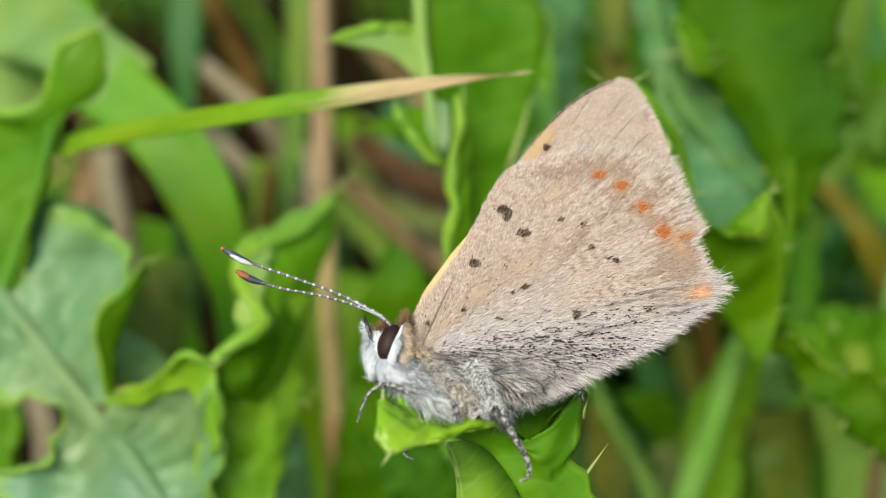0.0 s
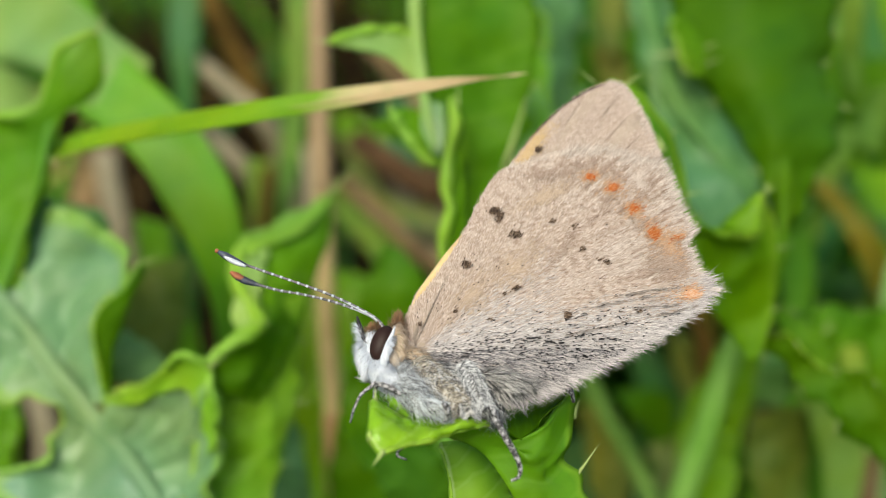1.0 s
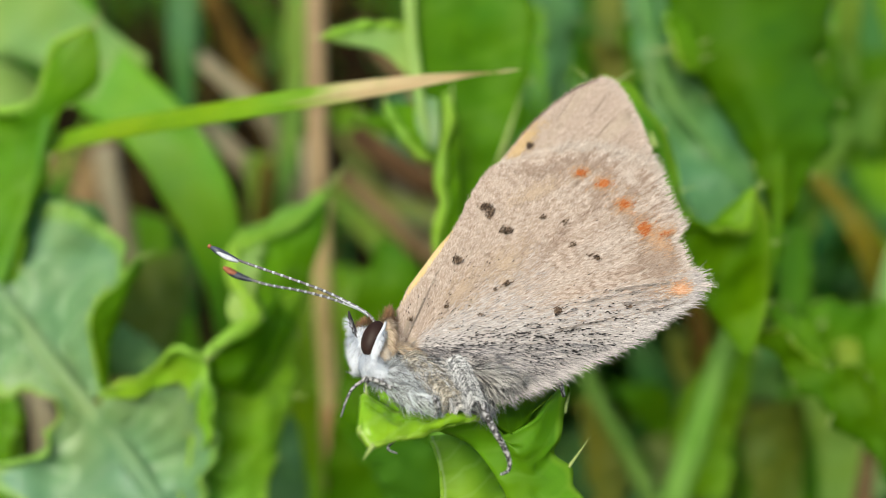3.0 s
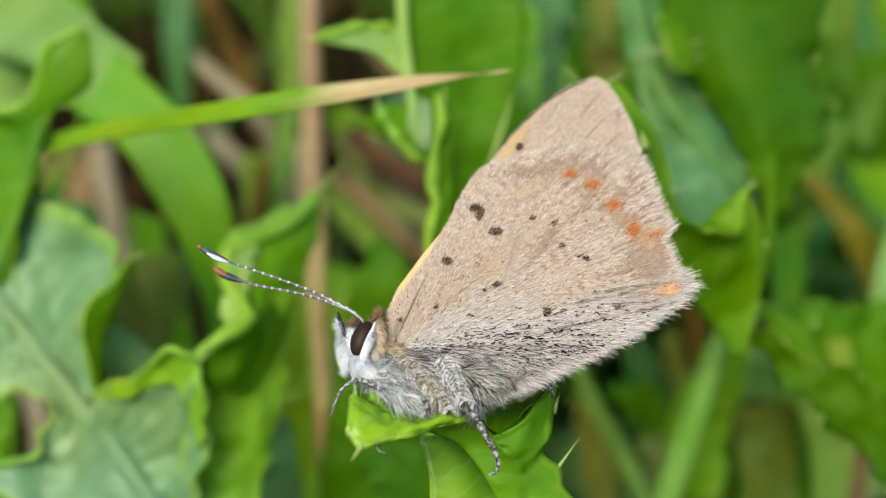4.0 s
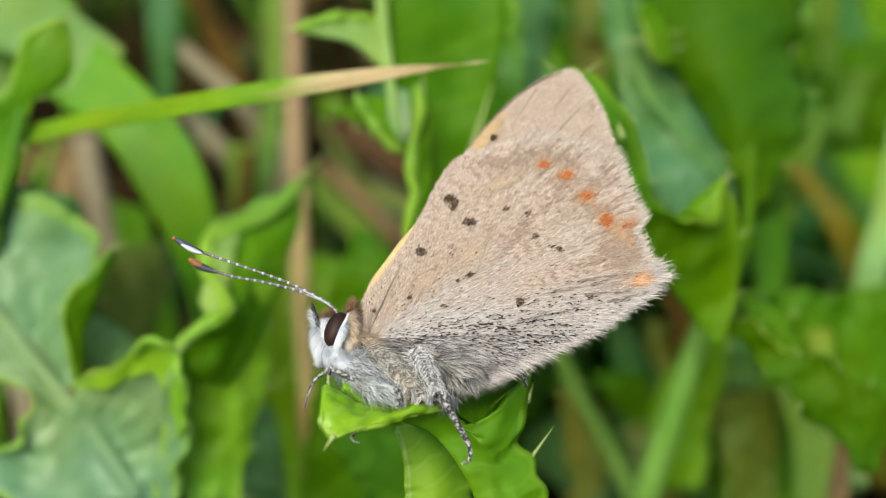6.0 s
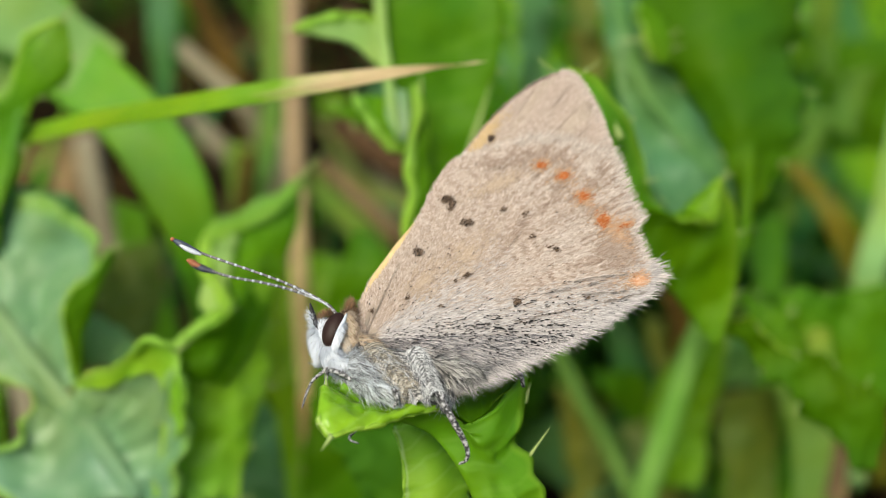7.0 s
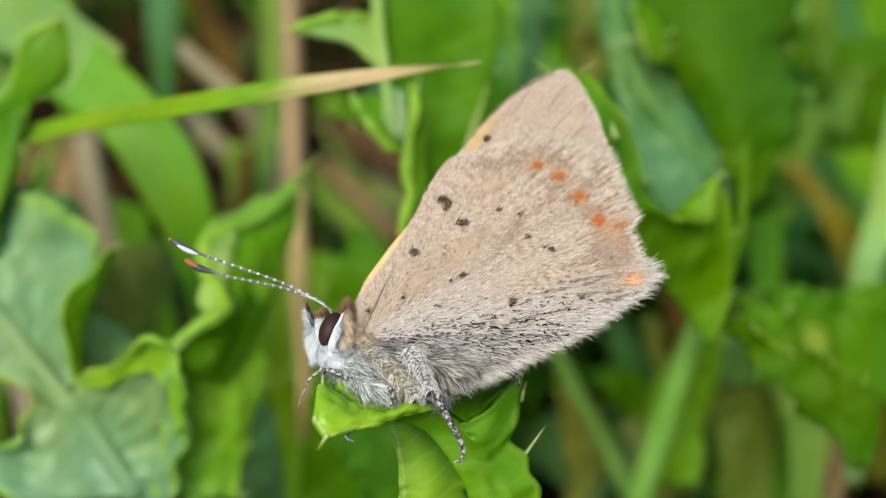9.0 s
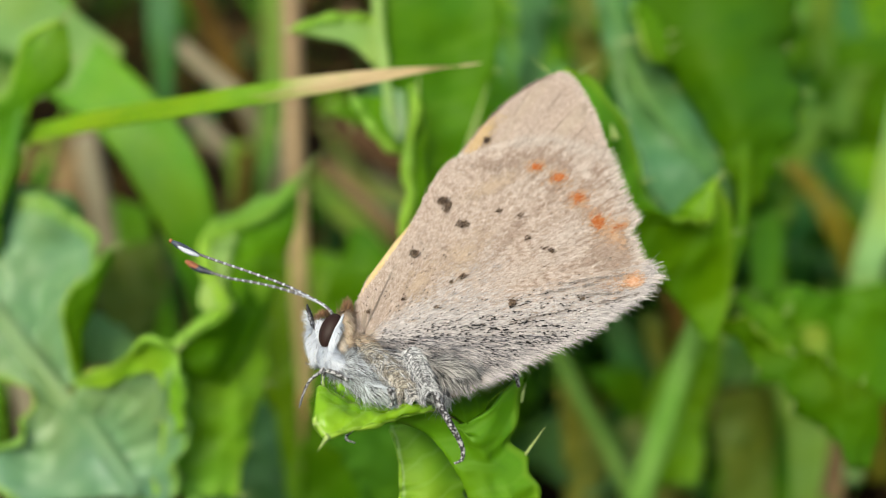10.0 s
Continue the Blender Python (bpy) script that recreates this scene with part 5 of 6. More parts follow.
leaf(broad, [[[(-20.7, 65.2, -9.3), (-18.8, 64.2, -8.6), (-16.9, 63.2, -7.8), (-15.3, 62.2, -6.3), (-14.3, 61.9, -5.9), (-13.3, 62.1, -7.1), (-13.1, 62.5, -9.5), (-13.3, 63.0, -11.9)], [(-20.3, 65.4, -9.7), (-18.7, 64.6, -9.4), (-17.2, 63.9, -8.9), (-15.9, 63.3, -8.3), (-15.0, 63.1, -8.3), (-14.4, 63.0, -9.0), (-14.1, 63.2, -10.7), (-13.8, 63.3, -12.3)]]],
     thistle_bright, "yellow-green curled upper edge of the lobe", rims=[(0, 0, 0.1, 0.9, 0.3)], relief=0.25, ruffle=0.2, waves=7, jag=0.5)
# extra pale sheet: paints the light that falls on this side of the lobe
leaf(broad, [[[(-12.6, 69.6, 0.4), (-12.8, 67.0, -2.1), (-12.4, 65.0, -4.3), (-11.6, 64.2, -5.3)], [(-11.4, 69.8, 0.0), (-11.3, 67.8, -2.1), (-10.9, 65.6, -4.0), (-10.9, 64.2, -5.0)]]], grass_pale, "side of the upright lobe, its light put into a pale green", relief=0.3, ruffle=0.15, jag=0.4)
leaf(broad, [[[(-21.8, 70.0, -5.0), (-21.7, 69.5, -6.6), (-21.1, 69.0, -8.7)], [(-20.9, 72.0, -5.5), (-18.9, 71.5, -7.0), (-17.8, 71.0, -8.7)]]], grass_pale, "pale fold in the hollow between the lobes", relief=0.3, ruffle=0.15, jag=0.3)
leaf(broad, [[[(-7.2, 72.0, 3.9), (-8.1, 71.5, 3.1), (-9.0, 71.0, 2.3), (-10.0, 70.5, 1.6), (-10.9, 70.0, 1.2), (-11.8, 69.5, 0.8), (-12.5, 69.0, 0.5)], [(-7.3, 71.8, 3.3), (-7.9, 71.3, 2.3), (-8.8, 70.8, 1.5), (-9.9, 70.3, 0.7), (-10.8, 69.8, 0.3), (-11.6, 69.3, -0.0), (-12.3, 68.8, -0.4)]]], margin_green, "bright curled rim of the upright lobe", rims=[(0, 0, 0.05, 0.95, 0.2)], relief=0.15, ruffle=0.08, waves=7, jag=0.25)
leaf(broad, [[[(-24.9, 84.0, -1.7), (-24.7, 82.0, -5.2), (-24.1, 81.0, -8.5), (-23.0, 80.0, -11.8)], [(-20.4, 86.0, -0.4), (-20.1, 84.0, -5.3), (-20.3, 82.0, -8.6), (-20.7, 81.0, -11.9)]]], olive_dull, "withering olive leaf behind", relief=0.6, ruffle=0.3, jag=0.6)
leaf(broad, [[[(-11.5, 78.0, -11.9), (-10.1, 78.7, -14.5), (-9.5, 79.3, -18.0), (-9.3, 80.0, -22.8)], [(-14.4, 79.0, -13.7), (-15.6, 79.3, -16.3), (-16.2, 79.7, -19.3), (-16.2, 80.0, -22.8)]]], thistle_blue, "dark bluish leaf low down", relief=0.5, ruffle=0.3, jag=0.5)

# ---- the middle thistle behind the wings ----
middle = plant("thistle", (1.4, 76.0, -22.4), "mid green thistle with spiny side lobes", "thistle", "thistles")
MIDDLE_LOBE_1 = [[(-1.8, 68.0, 17.3), (-1.4, 67.0, 12.4), (-0.7, 66.0, 8.4), (0.3, 65.0, 4.8), (0.7, 64.5, 2.1), (0.5, 64.0, -0.6)], [(2.4, 69.0, 17.5), (2.8, 68.5, 13.8), (2.4, 67.5, 8.6), (2.3, 66.5, 5.0), (1.8, 65.5, 2.1), (0.9, 64.5, -0.6)], [(6.2, 69.0, 17.5), (6.4, 69.0, 13.9), (5.8, 68.0, 9.0), (4.5, 67.0, 5.0), (3.0, 66.0, 2.1), (1.2, 65.0, -1.0)]]
MIDDLE_LOBE_2 = [[(-1.6, 66.6, 13.5), (-3.3, 66.3, 13.7), (-5.0, 66.0, 13.4), (-6.8, 65.5, 12.8)], [(-1.1, 66.6, 10.1), (-2.2, 66.6, 11.2), (-3.6, 66.4, 12.2), (-6.8, 65.5, 12.7)]]
MIDDLE_LOBE_3 = [[(-2.9, 64.6, 8.6), (-1.9, 64.8, 6.9), (-0.9, 65.0, 5.6), (0.0, 65.2, 5.1)], [(-1.2, 65.6, 8.7), (-0.6, 65.5, 7.6), (-0.1, 65.5, 6.5), (0.4, 65.4, 5.2)]]
MIDDLE_LOBE_4 = [[(0.9, 64.0, 9.2), (1.1, 63.9, 7.3), (0.7, 63.8, 5.7), (0.5, 63.8, 3.7), (0.8, 63.7, 2.4), (0.4, 63.6, 0.7), (0.4, 63.5, -0.6)], [(1.0, 64.8, 9.3), (1.6, 64.7, 7.0), (1.6, 64.6, 4.8), (1.8, 64.5, 3.1), (1.8, 64.4, 1.4), (1.2, 64.3, 0.0), (0.6, 64.2, -0.8)]]
MIDDLE_LOBE_5 = [[(-0.9, 70.0, 8.9), (-3.2, 71.0, 8.9), (-5.5, 72.0, 8.4)], [(0.2, 70.0, 5.2), (-3.2, 71.0, 7.4), (-5.5, 72.0, 8.3)]]
leaf(middle, [MIDDLE_LOBE_1, MIDDLE_LOBE_5],
     thistle_mid, "upright leaf with a pale midrib", ribs=[([(-1.5, 67.3, 17.1), (-1.4, 66.6, 13.4), (-1.0, 65.8, 10.5), (-0.7, 65.2, 8.3), (-0.2, 64.7, 6.1)], [0.42, 0.42, 0.4, 0.3, 0.1])],
     spines=[((4.2, 66.0, 5.3), (0.5, 0, 1.6), 4.6, 0.25)], relief=0.5, ruffle=0.15, waves=4, jag=0.35, stalk_to=(0.5, 65.0, -0.8), free={0: (0, 1)}, prickle=5.0)
leaf(middle, [MIDDLE_LOBE_2], grass_pale, "pale side lobe with a bright rim and a spine", rims=[(0, 0, 0, 1, 0.5)], spines=[((-6.7, 65.5, 12.8), (-1, 0, 0.05), 1.0, 0.1)], relief=0.1, ruffle=0.04, waves=3, jag=0.1)
leaf(middle, [[[(-1.0, 65.6, 9.2), (-1.1, 65.2, 7.4), (-0.5, 64.9, 6.1)], [(0.3, 65.6, 9.0), (0.5, 65.2, 7.3), (0.3, 64.9, 5.7)]]], thistle_pale, "pale hollow between the lobes", relief=0.2, jag=0.2)
leaf(middle, [MIDDLE_LOBE_3, MIDDLE_LOBE_4], thistle_green, "small spiny side lobes with light rims", rims=[(0, 0, 0, 1, 0.5), (1, 0, 0, 1, 0.55)],
     spines=[((-2.9, 64.5, 8.7), (0, 0, 1), 1.0, 0.1), ((1.2, 64.0, 8.7), (0, 0, 1), 1.6, 0.12)], relief=0.12, ruffle=0.06, waves=3, jag=0.12)
leaf(middle, [[[(-13.7, 98.0, -3.1), (-14.9, 96.0, -8.1), (-15.4, 95.0, -15.0), (-15.8, 95.0, -26.0)], [(-9.6, 99.0, -2.0), (-10.2, 97.0, -8.1), (-10.9, 96.0, -15.2), (-11.4, 96.0, -26.3)], [(-5.4, 98.0, -3.1), (-4.8, 97.0, -8.1), (-5.8, 96.0, -15.2), (-6.8, 96.0, -26.3)]]], thistle_fresh, "green leaf beyond the dry stem", relief=0.8, ruffle=0.3, jag=0.6)
leaf(middle, [[[(-3.8, 76.0, 0.4), (-5.4, 76.0, -3.2), (-6.3, 77.0, -6.5), (-7.6, 78.0, -12.3), (-8.4, 80.0, -21.1)], [(-2.6, 76.0, 0.0), (-0.6, 76.0, -3.6), (-0.2, 77.0, -7.3), (0.7, 78.0, -12.7), (0.7, 80.0, -21.1)]]], thistle_mid, "green leaf low behind the butterfly", relief=0.6, ruffle=0.3, jag=0.5)
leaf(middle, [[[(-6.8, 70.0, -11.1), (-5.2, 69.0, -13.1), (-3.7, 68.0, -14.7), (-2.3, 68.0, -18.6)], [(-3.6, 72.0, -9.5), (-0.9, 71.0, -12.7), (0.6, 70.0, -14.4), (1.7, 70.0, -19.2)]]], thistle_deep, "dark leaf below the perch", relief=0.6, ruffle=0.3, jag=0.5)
leaf(middle, [[[(3.7, 82.0, 20.8), (6.9, 81.5, 18.8), (8.4, 81.0, 16.1), (8.5, 80.5, 12.4), (8.1, 80.0, 6.0)], [(10.0, 84.0, 21.3), (11.2, 83.5, 18.1), (11.0, 83.0, 15.0), (10.7, 82.5, 11.4), (10.2, 82.0, 5.2)]]], thistle_blue, "leaf lobe further back", rims=[(0, 0, 0, 0.6, 0.14)], relief=0.5, ruffle=0.4, jag=0.6, prickle=5.0)

# ---- the tall thistle on the far side ----
tall = plant("thistle", (21.3, 78.0, -25.1), "tall deep green thistle with large leaves", "thistle", "thistles")
leaf(tall, [[[(15.8, 76.0, 18.9), (16.8, 75.4, 15.4), (17.3, 74.8, 13.3), (19.0, 74.1, 10.8), (20.2, 73.5, 8.8), (21.2, 72.9, 6.8), (22.1, 72.2, 4.4), (22.7, 71.6, 1.6), (22.5, 71.0, -1.1)], [(21.1, 73.0, 18.2), (21.7, 72.5, 13.1), (22.4, 72.0, 9.5), (23.0, 71.5, 6.5), (23.0, 71.0, 4.2), (22.8, 70.5, 1.5), (22.3, 70.0, -1.1)], [(28.6, 76.0, 18.9), (27.7, 75.3, 15.0), (26.8, 74.6, 12.4), (27.9, 73.9, 9.4), (26.8, 73.1, 6.4), (25.1, 72.4, 4.1), (23.9, 71.7, 1.6), (22.9, 71.0, -1.1)]]],
     thistle_deep, "large deep green leaf", ribs=[([(22.1, 73.5, 14.8), (22.9, 72.6, 9.6), (23.3, 71.7, 5.7), (23.0, 70.8, 3.0), (22.5, 69.9, 0.0), (21.6, 69.0, -2.9)], [0.03, 0.16, 0.3, 0.38, 0.3])], rib_mat=thistle_mid, relief=0.6, scale=0.16, ruffle=0.22, waves=6, jag=0.7, pleat=0.03, prickle=4.5,
     spines=[((16.1, 72.0, 13.2), (-1, 0, -0.05), 1.9, 0.16)])
leaf(tall, [[[(13.4, 76.0, 18.9), (13.9, 75.0, 15.1), (14.2, 74.0, 12.2), (14.8, 73.0, 9.3), (15.8, 72.0, 5.9), (16.9, 71.0, 2.9), (17.8, 70.0, 1.1)], [(14.9, 75.0, 18.7), (15.5, 74.2, 13.8), (16.8, 73.5, 10.1), (18.7, 72.8, 6.9), (20.2, 72.0, 4.7), (20.6, 71.2, 3.0), (19.6, 70.5, 1.2)], [(16.8, 76.5, 19.0), (17.8, 75.8, 14.9), (19.9, 75.2, 11.4), (22.1, 74.5, 8.5), (23.4, 73.8, 5.5), (23.4, 73.2, 3.5), (22.3, 72.5, 1.2)]]],
     thistle_blue, "bluish green underside of a leaf with a pale midrib", ribs=[([(14.5, 75.0, 18.7), (15.2, 74.1, 14.1), (16.3, 73.2, 10.3), (18.3, 72.3, 7.1), (19.9, 71.4, 4.9), (20.9, 70.5, 3.6)], [0.5, 0.5, 0.45, 0.3, 0.15])], rib_mat=rib_blue, relief=0.7, scale=0.2, ruffle=0.15, waves=5, jag=0.5, prickle=5.0)
leaf(tall, [[[(7.7, 58.0, 7.7), (8.2, 58.0, 6.2), (10.5, 59.0, 2.8), (13.6, 62.0, -0.6), (17.6, 66.0, -4.5), (19.5, 67.0, -7.0)], [(8.9, 58.0, 8.6), (10.1, 58.5, 7.1), (12.1, 59.5, 3.8), (14.9, 62.0, 0.7), (18.3, 66.0, -2.8), (19.9, 67.0, -7.0)],
             [(9.7, 58.0, 9.4), (11.3, 58.7, 8.7), (12.3, 59.3, 7.7), (13.3, 60.0, 6.4), (13.9, 60.7, 4.8), (14.5, 61.3, 2.9), (15.5, 62.0, 1.4), (17.3, 62.2, 1.0), (18.6, 62.2, 0.8), (19.05, 62.4, 1.6), (19.2, 62.6, 3.4), (20.2, 64.0, 1.4), (20.7, 65.0, -0.3), (21.1, 66.5, -3.5), (20.1, 67.0, -7.0)]]],
     thistle_green, "green leaf running down to a stalk", rims=[(0, -1, 0.1, 0.45, 0.14), (0, -1, 0.46, 0.72, 0.2)], spines=[((19.2, 62.4, 3.3), (0.3, 0, 1), 0.8, 0.12), ((12.4, 58.6, 5.5), (-0.3, 0, 1), 0.9, 0.28), ((8.5, 58.0, 9.2), (-1, 0, 0.8), 1.3, 0.06)], n=70, relief=0.4, jag=0.3, free={0: (0, 1)}, prickle=4.0)
leaf(tall, [[[(26.0, 80.0, -6.7), (27.9, 80.5, -5.1), (30.6, 81.0, -4.6), (34.3, 81.5, -4.3), (38.0, 82.0, -4.3)], [(26.9, 80.0, -8.4), (29.2, 80.5, -10.6), (32.4, 81.0, -11.9), (35.1, 81.5, -12.9), (38.0, 82.0, -13.8)]]], thistle_mid, "green leaf behind the lobed one", relief=0.8, scale=0.3, ruffle=0.4, waves=7, jag=0.8, prickle=4.0)
leaf(tall, [[[(19.8, 68.0, -5.4), (21.8, 67.8, -5.2), (23.3, 67.7, -6.6), (25.0, 67.5, -7.9), (26.5, 67.3, -7.5), (27.8, 67.2, -8.8), (30.7, 67.0, -9.9)], [(20.2, 68.0, -6.1), (22.3, 67.9, -6.5), (23.9, 67.8, -8.1), (25.7, 67.7, -9.6), (27.7, 67.6, -11.0), (30.9, 67.5, -13.2)], [(20.3, 68.0, -6.8), (22.1, 67.8, -7.7), (23.8, 67.6, -9.6), (25.5, 67.4, -11.4), (27.6, 67.2, -13.2), (30.3, 67.0, -15.5)]]],
     thistle_deep, "deep green lobed leaf", rims=[(0, 0, 0.1, 0.5, 0.12)], relief=0.8, scale=0.22, ruffle=0.4, waves=8, jag=1.2, prickle=4.0)
leaf(tall, [[[(15.6, 72.5, 15.8), (15.8, 72.0, 14.5), (16.2, 71.5, 13.2), (17.0, 71.0, 11.6)], [(17.0, 73.0, 16.2), (17.8, 72.5, 14.7), (18.0, 72.0, 13.3), (18.2, 71.5, 11.7)]]], thistle_mid, "small ruffled lobe on the leaf margin", rims=[(0, 0, 0, 1, 0.2)], relief=0.4, ruffle=0.4, waves=5, jag=0.6, prickle=3.0)
leaf(tall, [[[(24.4, 86.0, -7.7), (24.5, 87.0, -10.1), (25.0, 88.0, -13.2)], [(27.6, 86.0, -7.8), (28.2, 87.0, -10.1), (27.9, 88.0, -13.1)]]], thistle_sea, "pale bluish leaf behind the stalk", relief=0.6, ruffle=0.3, jag=0.6)
leaf(tall, [[[(13.1, 97.0, -16.1), (13.8, 98.0, -19.6), (14.2, 99.0, -27.1)], [(16.6, 98.0, -16.5), (17.5, 99.0, -19.8), (18.0, 100.0, -27.4)]]], olive_leaf, "low olive leaf between the stems", relief=0.7, ruffle=0.4, jag=0.7)
leaf(tall, [[[(18.4, 95.0, -18.0), (19.4, 95.0, -21.5), (20.3, 97.0, -27.6)], [(21.9, 96.0, -16.7), (23.1, 96.0, -21.3), (23.9, 97.0, -27.6)]]], olive_blade, "withering olive leaf low down", relief=0.7, ruffle=0.4, jag=0.7)
leaf(tall, [[[(16.4, 100.0, -13.7), (18.5, 101.3, -16.3), (20.4, 102.7, -18.9), (20.1, 104.0, -22.5)], [(21.1, 101.0, -13.3), (22.8, 102.3, -16.4), (23.6, 103.7, -19.7), (22.5, 105.0, -22.7)]]], thistle_mid, "green leaf in the shade below", relief=0.6, ruffle=0.3, jag=0.6)
leaf(tall, [[[(38.8, 104.0, 18.2), (39.0, 103.0, 14.2), (39.5, 103.0, 10.9), (41.5, 104.0, 7.7)], [(47.9, 106.0, 19.7), (47.5, 105.0, 15.0), (47.5, 105.0, 11.2), (46.9, 105.0, 7.8)]]], thistle_deep, "green leaf far behind", relief=0.8, ruffle=0.4, jag=0.8)
leaf(tall, [[[(22.9, 74.0, -4.7), (23.9, 74.0, -5.8), (25.3, 73.0, -7.7), (26.5, 73.0, -10.0)], [(24.1, 74.0, -3.9), (25.6, 74.0, -5.0), (26.8, 73.0, -6.5), (27.6, 73.0, -9.6)]]], thistle_mid, "small green side lobe", relief=0.5, ruffle=0.5, jag=0.8, prickle=3.0)
leaf(tall, [[[(25.0, 86.0, -13.4), (25.0, 86.7, -16.0), (25.9, 87.3, -20.3), (25.9, 88.0, -24.1)], [(29.9, 87.0, -12.6), (30.4, 87.7, -16.2), (30.4, 88.3, -20.0), (30.8, 89.0, -24.4)]]], olive_dull, "dull olive leaf between the stalks", relief=0.6, jag=0.5)
leaf(tall, [[[(21.8, 84.0, -8.8), (20.0, 84.3, -11.5), (19.0, 84.7, -14.7), (18.7, 85.0, -20.6)], [(23.6, 83.0, -5.2), (22.8, 83.7, -8.8), (22.1, 84.3, -13.3), (20.9, 85.0, -20.6)], [(25.7, 84.0, -5.1), (25.3, 84.3, -8.9), (24.4, 84.7, -13.4), (23.2, 85.0, -20.6)]]], thistle_fresh, "fresh green leaf behind the stem", relief=0.6, ruffle=0.25, waves=4, jag=0.5, prickle=4.0)


def stalk(name, label, category, points, radii, material, part_label, node=None):
    p = plant(name, points[-1], label, category)
    base = tuple(p["at"])
    st = part("stem", mesh_of("stem", *tube([*points, base], radii, 50, 12, 1.0, base)), material, p, part_label)
    if node:
        part("node", mesh_of("node", *tube(node, [radii[0] * 0.9, radii[0] * 1.3, radii[0] * 0.95], 8, 12, 1.0, base)), straw, st, "swollen joint")
    return p


tall_base = tuple(tall["at"])
part("stem", mesh_of("stem", *tube([(21.3, 72.0, -2.2), (21.0, 74.0, -5.4), (20.1, 75.0, -8.7), (18.9, 76.0, -13.2), (17.3, 78.0, -19.7), (16.2, 84.0, -31.5), tall_base], [0.7, 1.0, 1.15, 1.2, 1.2], 50, 12, 1.0, tall_base)), stem_green, tall, "bright green thistle stem")
stalk("grass_plant", "green grass stem leaning among the leaves", "grass", [(11.2, 90.0, -8.5), (14.1, 90.0, -14.2), (16.5, 90.0, -18.5), (18.8, 90.0, -23.3), (23.1, 94.0, -32.7)], [0.6, 0.8, 0.9, 0.9], stem_dull, "smooth dull green stem")
stalk("dry_grass", "dry tan grass stem, reddish lower down", "grass", [(-10.1, 88.0, 23.3), (-9.8, 87.0, 13.4), (-9.5, 86.0, 5.0), (-9.2, 86.0, -5.4), (-8.5, 86.0, -14.5), (-8.3, 88.0, -24.1), (-8.4, 94.0, -37.7)], [0.75, 0.8, 0.8, 0.8, 0.9], straw, "dry tan stem", [(-8.7, 86.0, -13.4), (-8.5, 86.0, -14.5), (-8.4, 86.0, -15.6)])

def straw_stalk(line, rad, material=dead_straw, label="dead tan straw stalk leaning over the soil"):
    p = plant("straw_stalk", line[-1], label, "straw", "dead straw stalks")
    end = np.array(line[-1]) * 0.35 + np.array(p["at"]) * 0.65
    part("stem", mesh_of("stem", *tube([*line, tuple(end), tuple(p["at"])], rad, 30, 8, 0.6, tuple(p["at"]))), material, p)


PALE, OCHRE, BROWN = "bleached pale straw stalk leaning over the soil", "ochre dead straw stalk leaning over the soil", "reddish brown dead stalk among the straw"
straw_stalk([(-26.1, 106.0, 21.0), (-24.1, 105.0, 18.6), (-21.1, 104.0, 16.0), (-17.8, 104.0, 13.0), (-15.9, 106.0, 9.6), (-14.8, 110.0, 1.2)], [0.7, 1.1, 1.0, 0.8], pale_straw, PALE)
straw_stalk([(-24.8, 112.0, 27.3), (-22.8, 111.0, 22.9), (-20.9, 110.0, 19.2), (-19.3, 110.0, 15.7), (-17.1, 114.0, 6.7)], [1.2, 1.3, 1.0], ochre_straw, OCHRE)
straw_stalk([(-24.6, 110.0, 12.6), (-21.6, 108.0, 9.8), (-19.1, 108.0, 6.9), (-17.8, 110.0, 2.4), (-17.7, 114.0, -7.2)], [0.9, 1.1, 0.9], pale_straw, PALE)
straw_stalk([(-12.6, 100.0, 9.6), (-12.2, 99.0, 6.3), (-11.9, 99.0, 2.1), (-12.3, 102.0, -6.4)], [0.5, 0.8, 0.8], pale_straw, PALE)
straw_stalk([(-15.8, 98.0, 7.3), (-15.9, 97.0, 4.7), (-16.1, 97.0, 1.6), (-16.7, 100.0, -4.2)], [0.6, 0.9, 0.8], ochre_straw, OCHRE)
straw_stalk([(-32.9, 104.0, 9.4), (-31.8, 103.0, 5.0), (-30.4, 103.0, -1.6), (-29.9, 106.0, -8.9)], [1.2, 1.4, 1.1], pale_straw, PALE)
straw_stalk([(-9.1, 112.0, 11.6), (-5.5, 110.0, 8.8), (-1.4, 109.0, 6.1), (2.7, 110.0, 3.5)], [1.4, 1.9, 1.3], brown_straw, BROWN)
straw_stalk([(-9.7, 106.0, 6.8), (-5.8, 105.0, 3.1), (-1.9, 104.0, -0.8), (2.0, 106.0, -5.5)], [0.8, 1.1, 0.9], dead_straw)
straw_stalk([(29.6, 100.0, -15.0), (30.8, 99.0, -15.7), (32.8, 99.0, -18.8), (35.4, 102.0, -24.7)], [0.5, 0.8, 0.7], brown_straw, BROWN)
straw_stalk([(23.9, 102.0, -5.6), (24.9, 101.0, -8.5), (25.3, 101.0, -12.8), (26.7, 104.0, -20.8)], [0.7, 1.2, 0.8], ochre_straw, OCHRE)
straw_stalk([(-35.7, 112.0, 11.3), (-36.3, 110.0, 6.5), (-36.8, 110.0, 0.6), (-38.9, 116.0, -9.7)], [1.8, 2.2, 1.6])
straw_stalk([(-9.1, 120.0, 12.1), (-5.1, 116.0, 6.8), (-1.4, 112.0, 1.2), (2.1, 112.0, -4.7)], [0.8, 0.9, 0.8], pale_straw, PALE)
straw_stalk([(-10.8, 125.0, 1.4), (-5.3, 120.0, 3.9), (0.4, 118.0, 5.0)], [1.0, 1.3, 0.9], pale_straw, PALE)
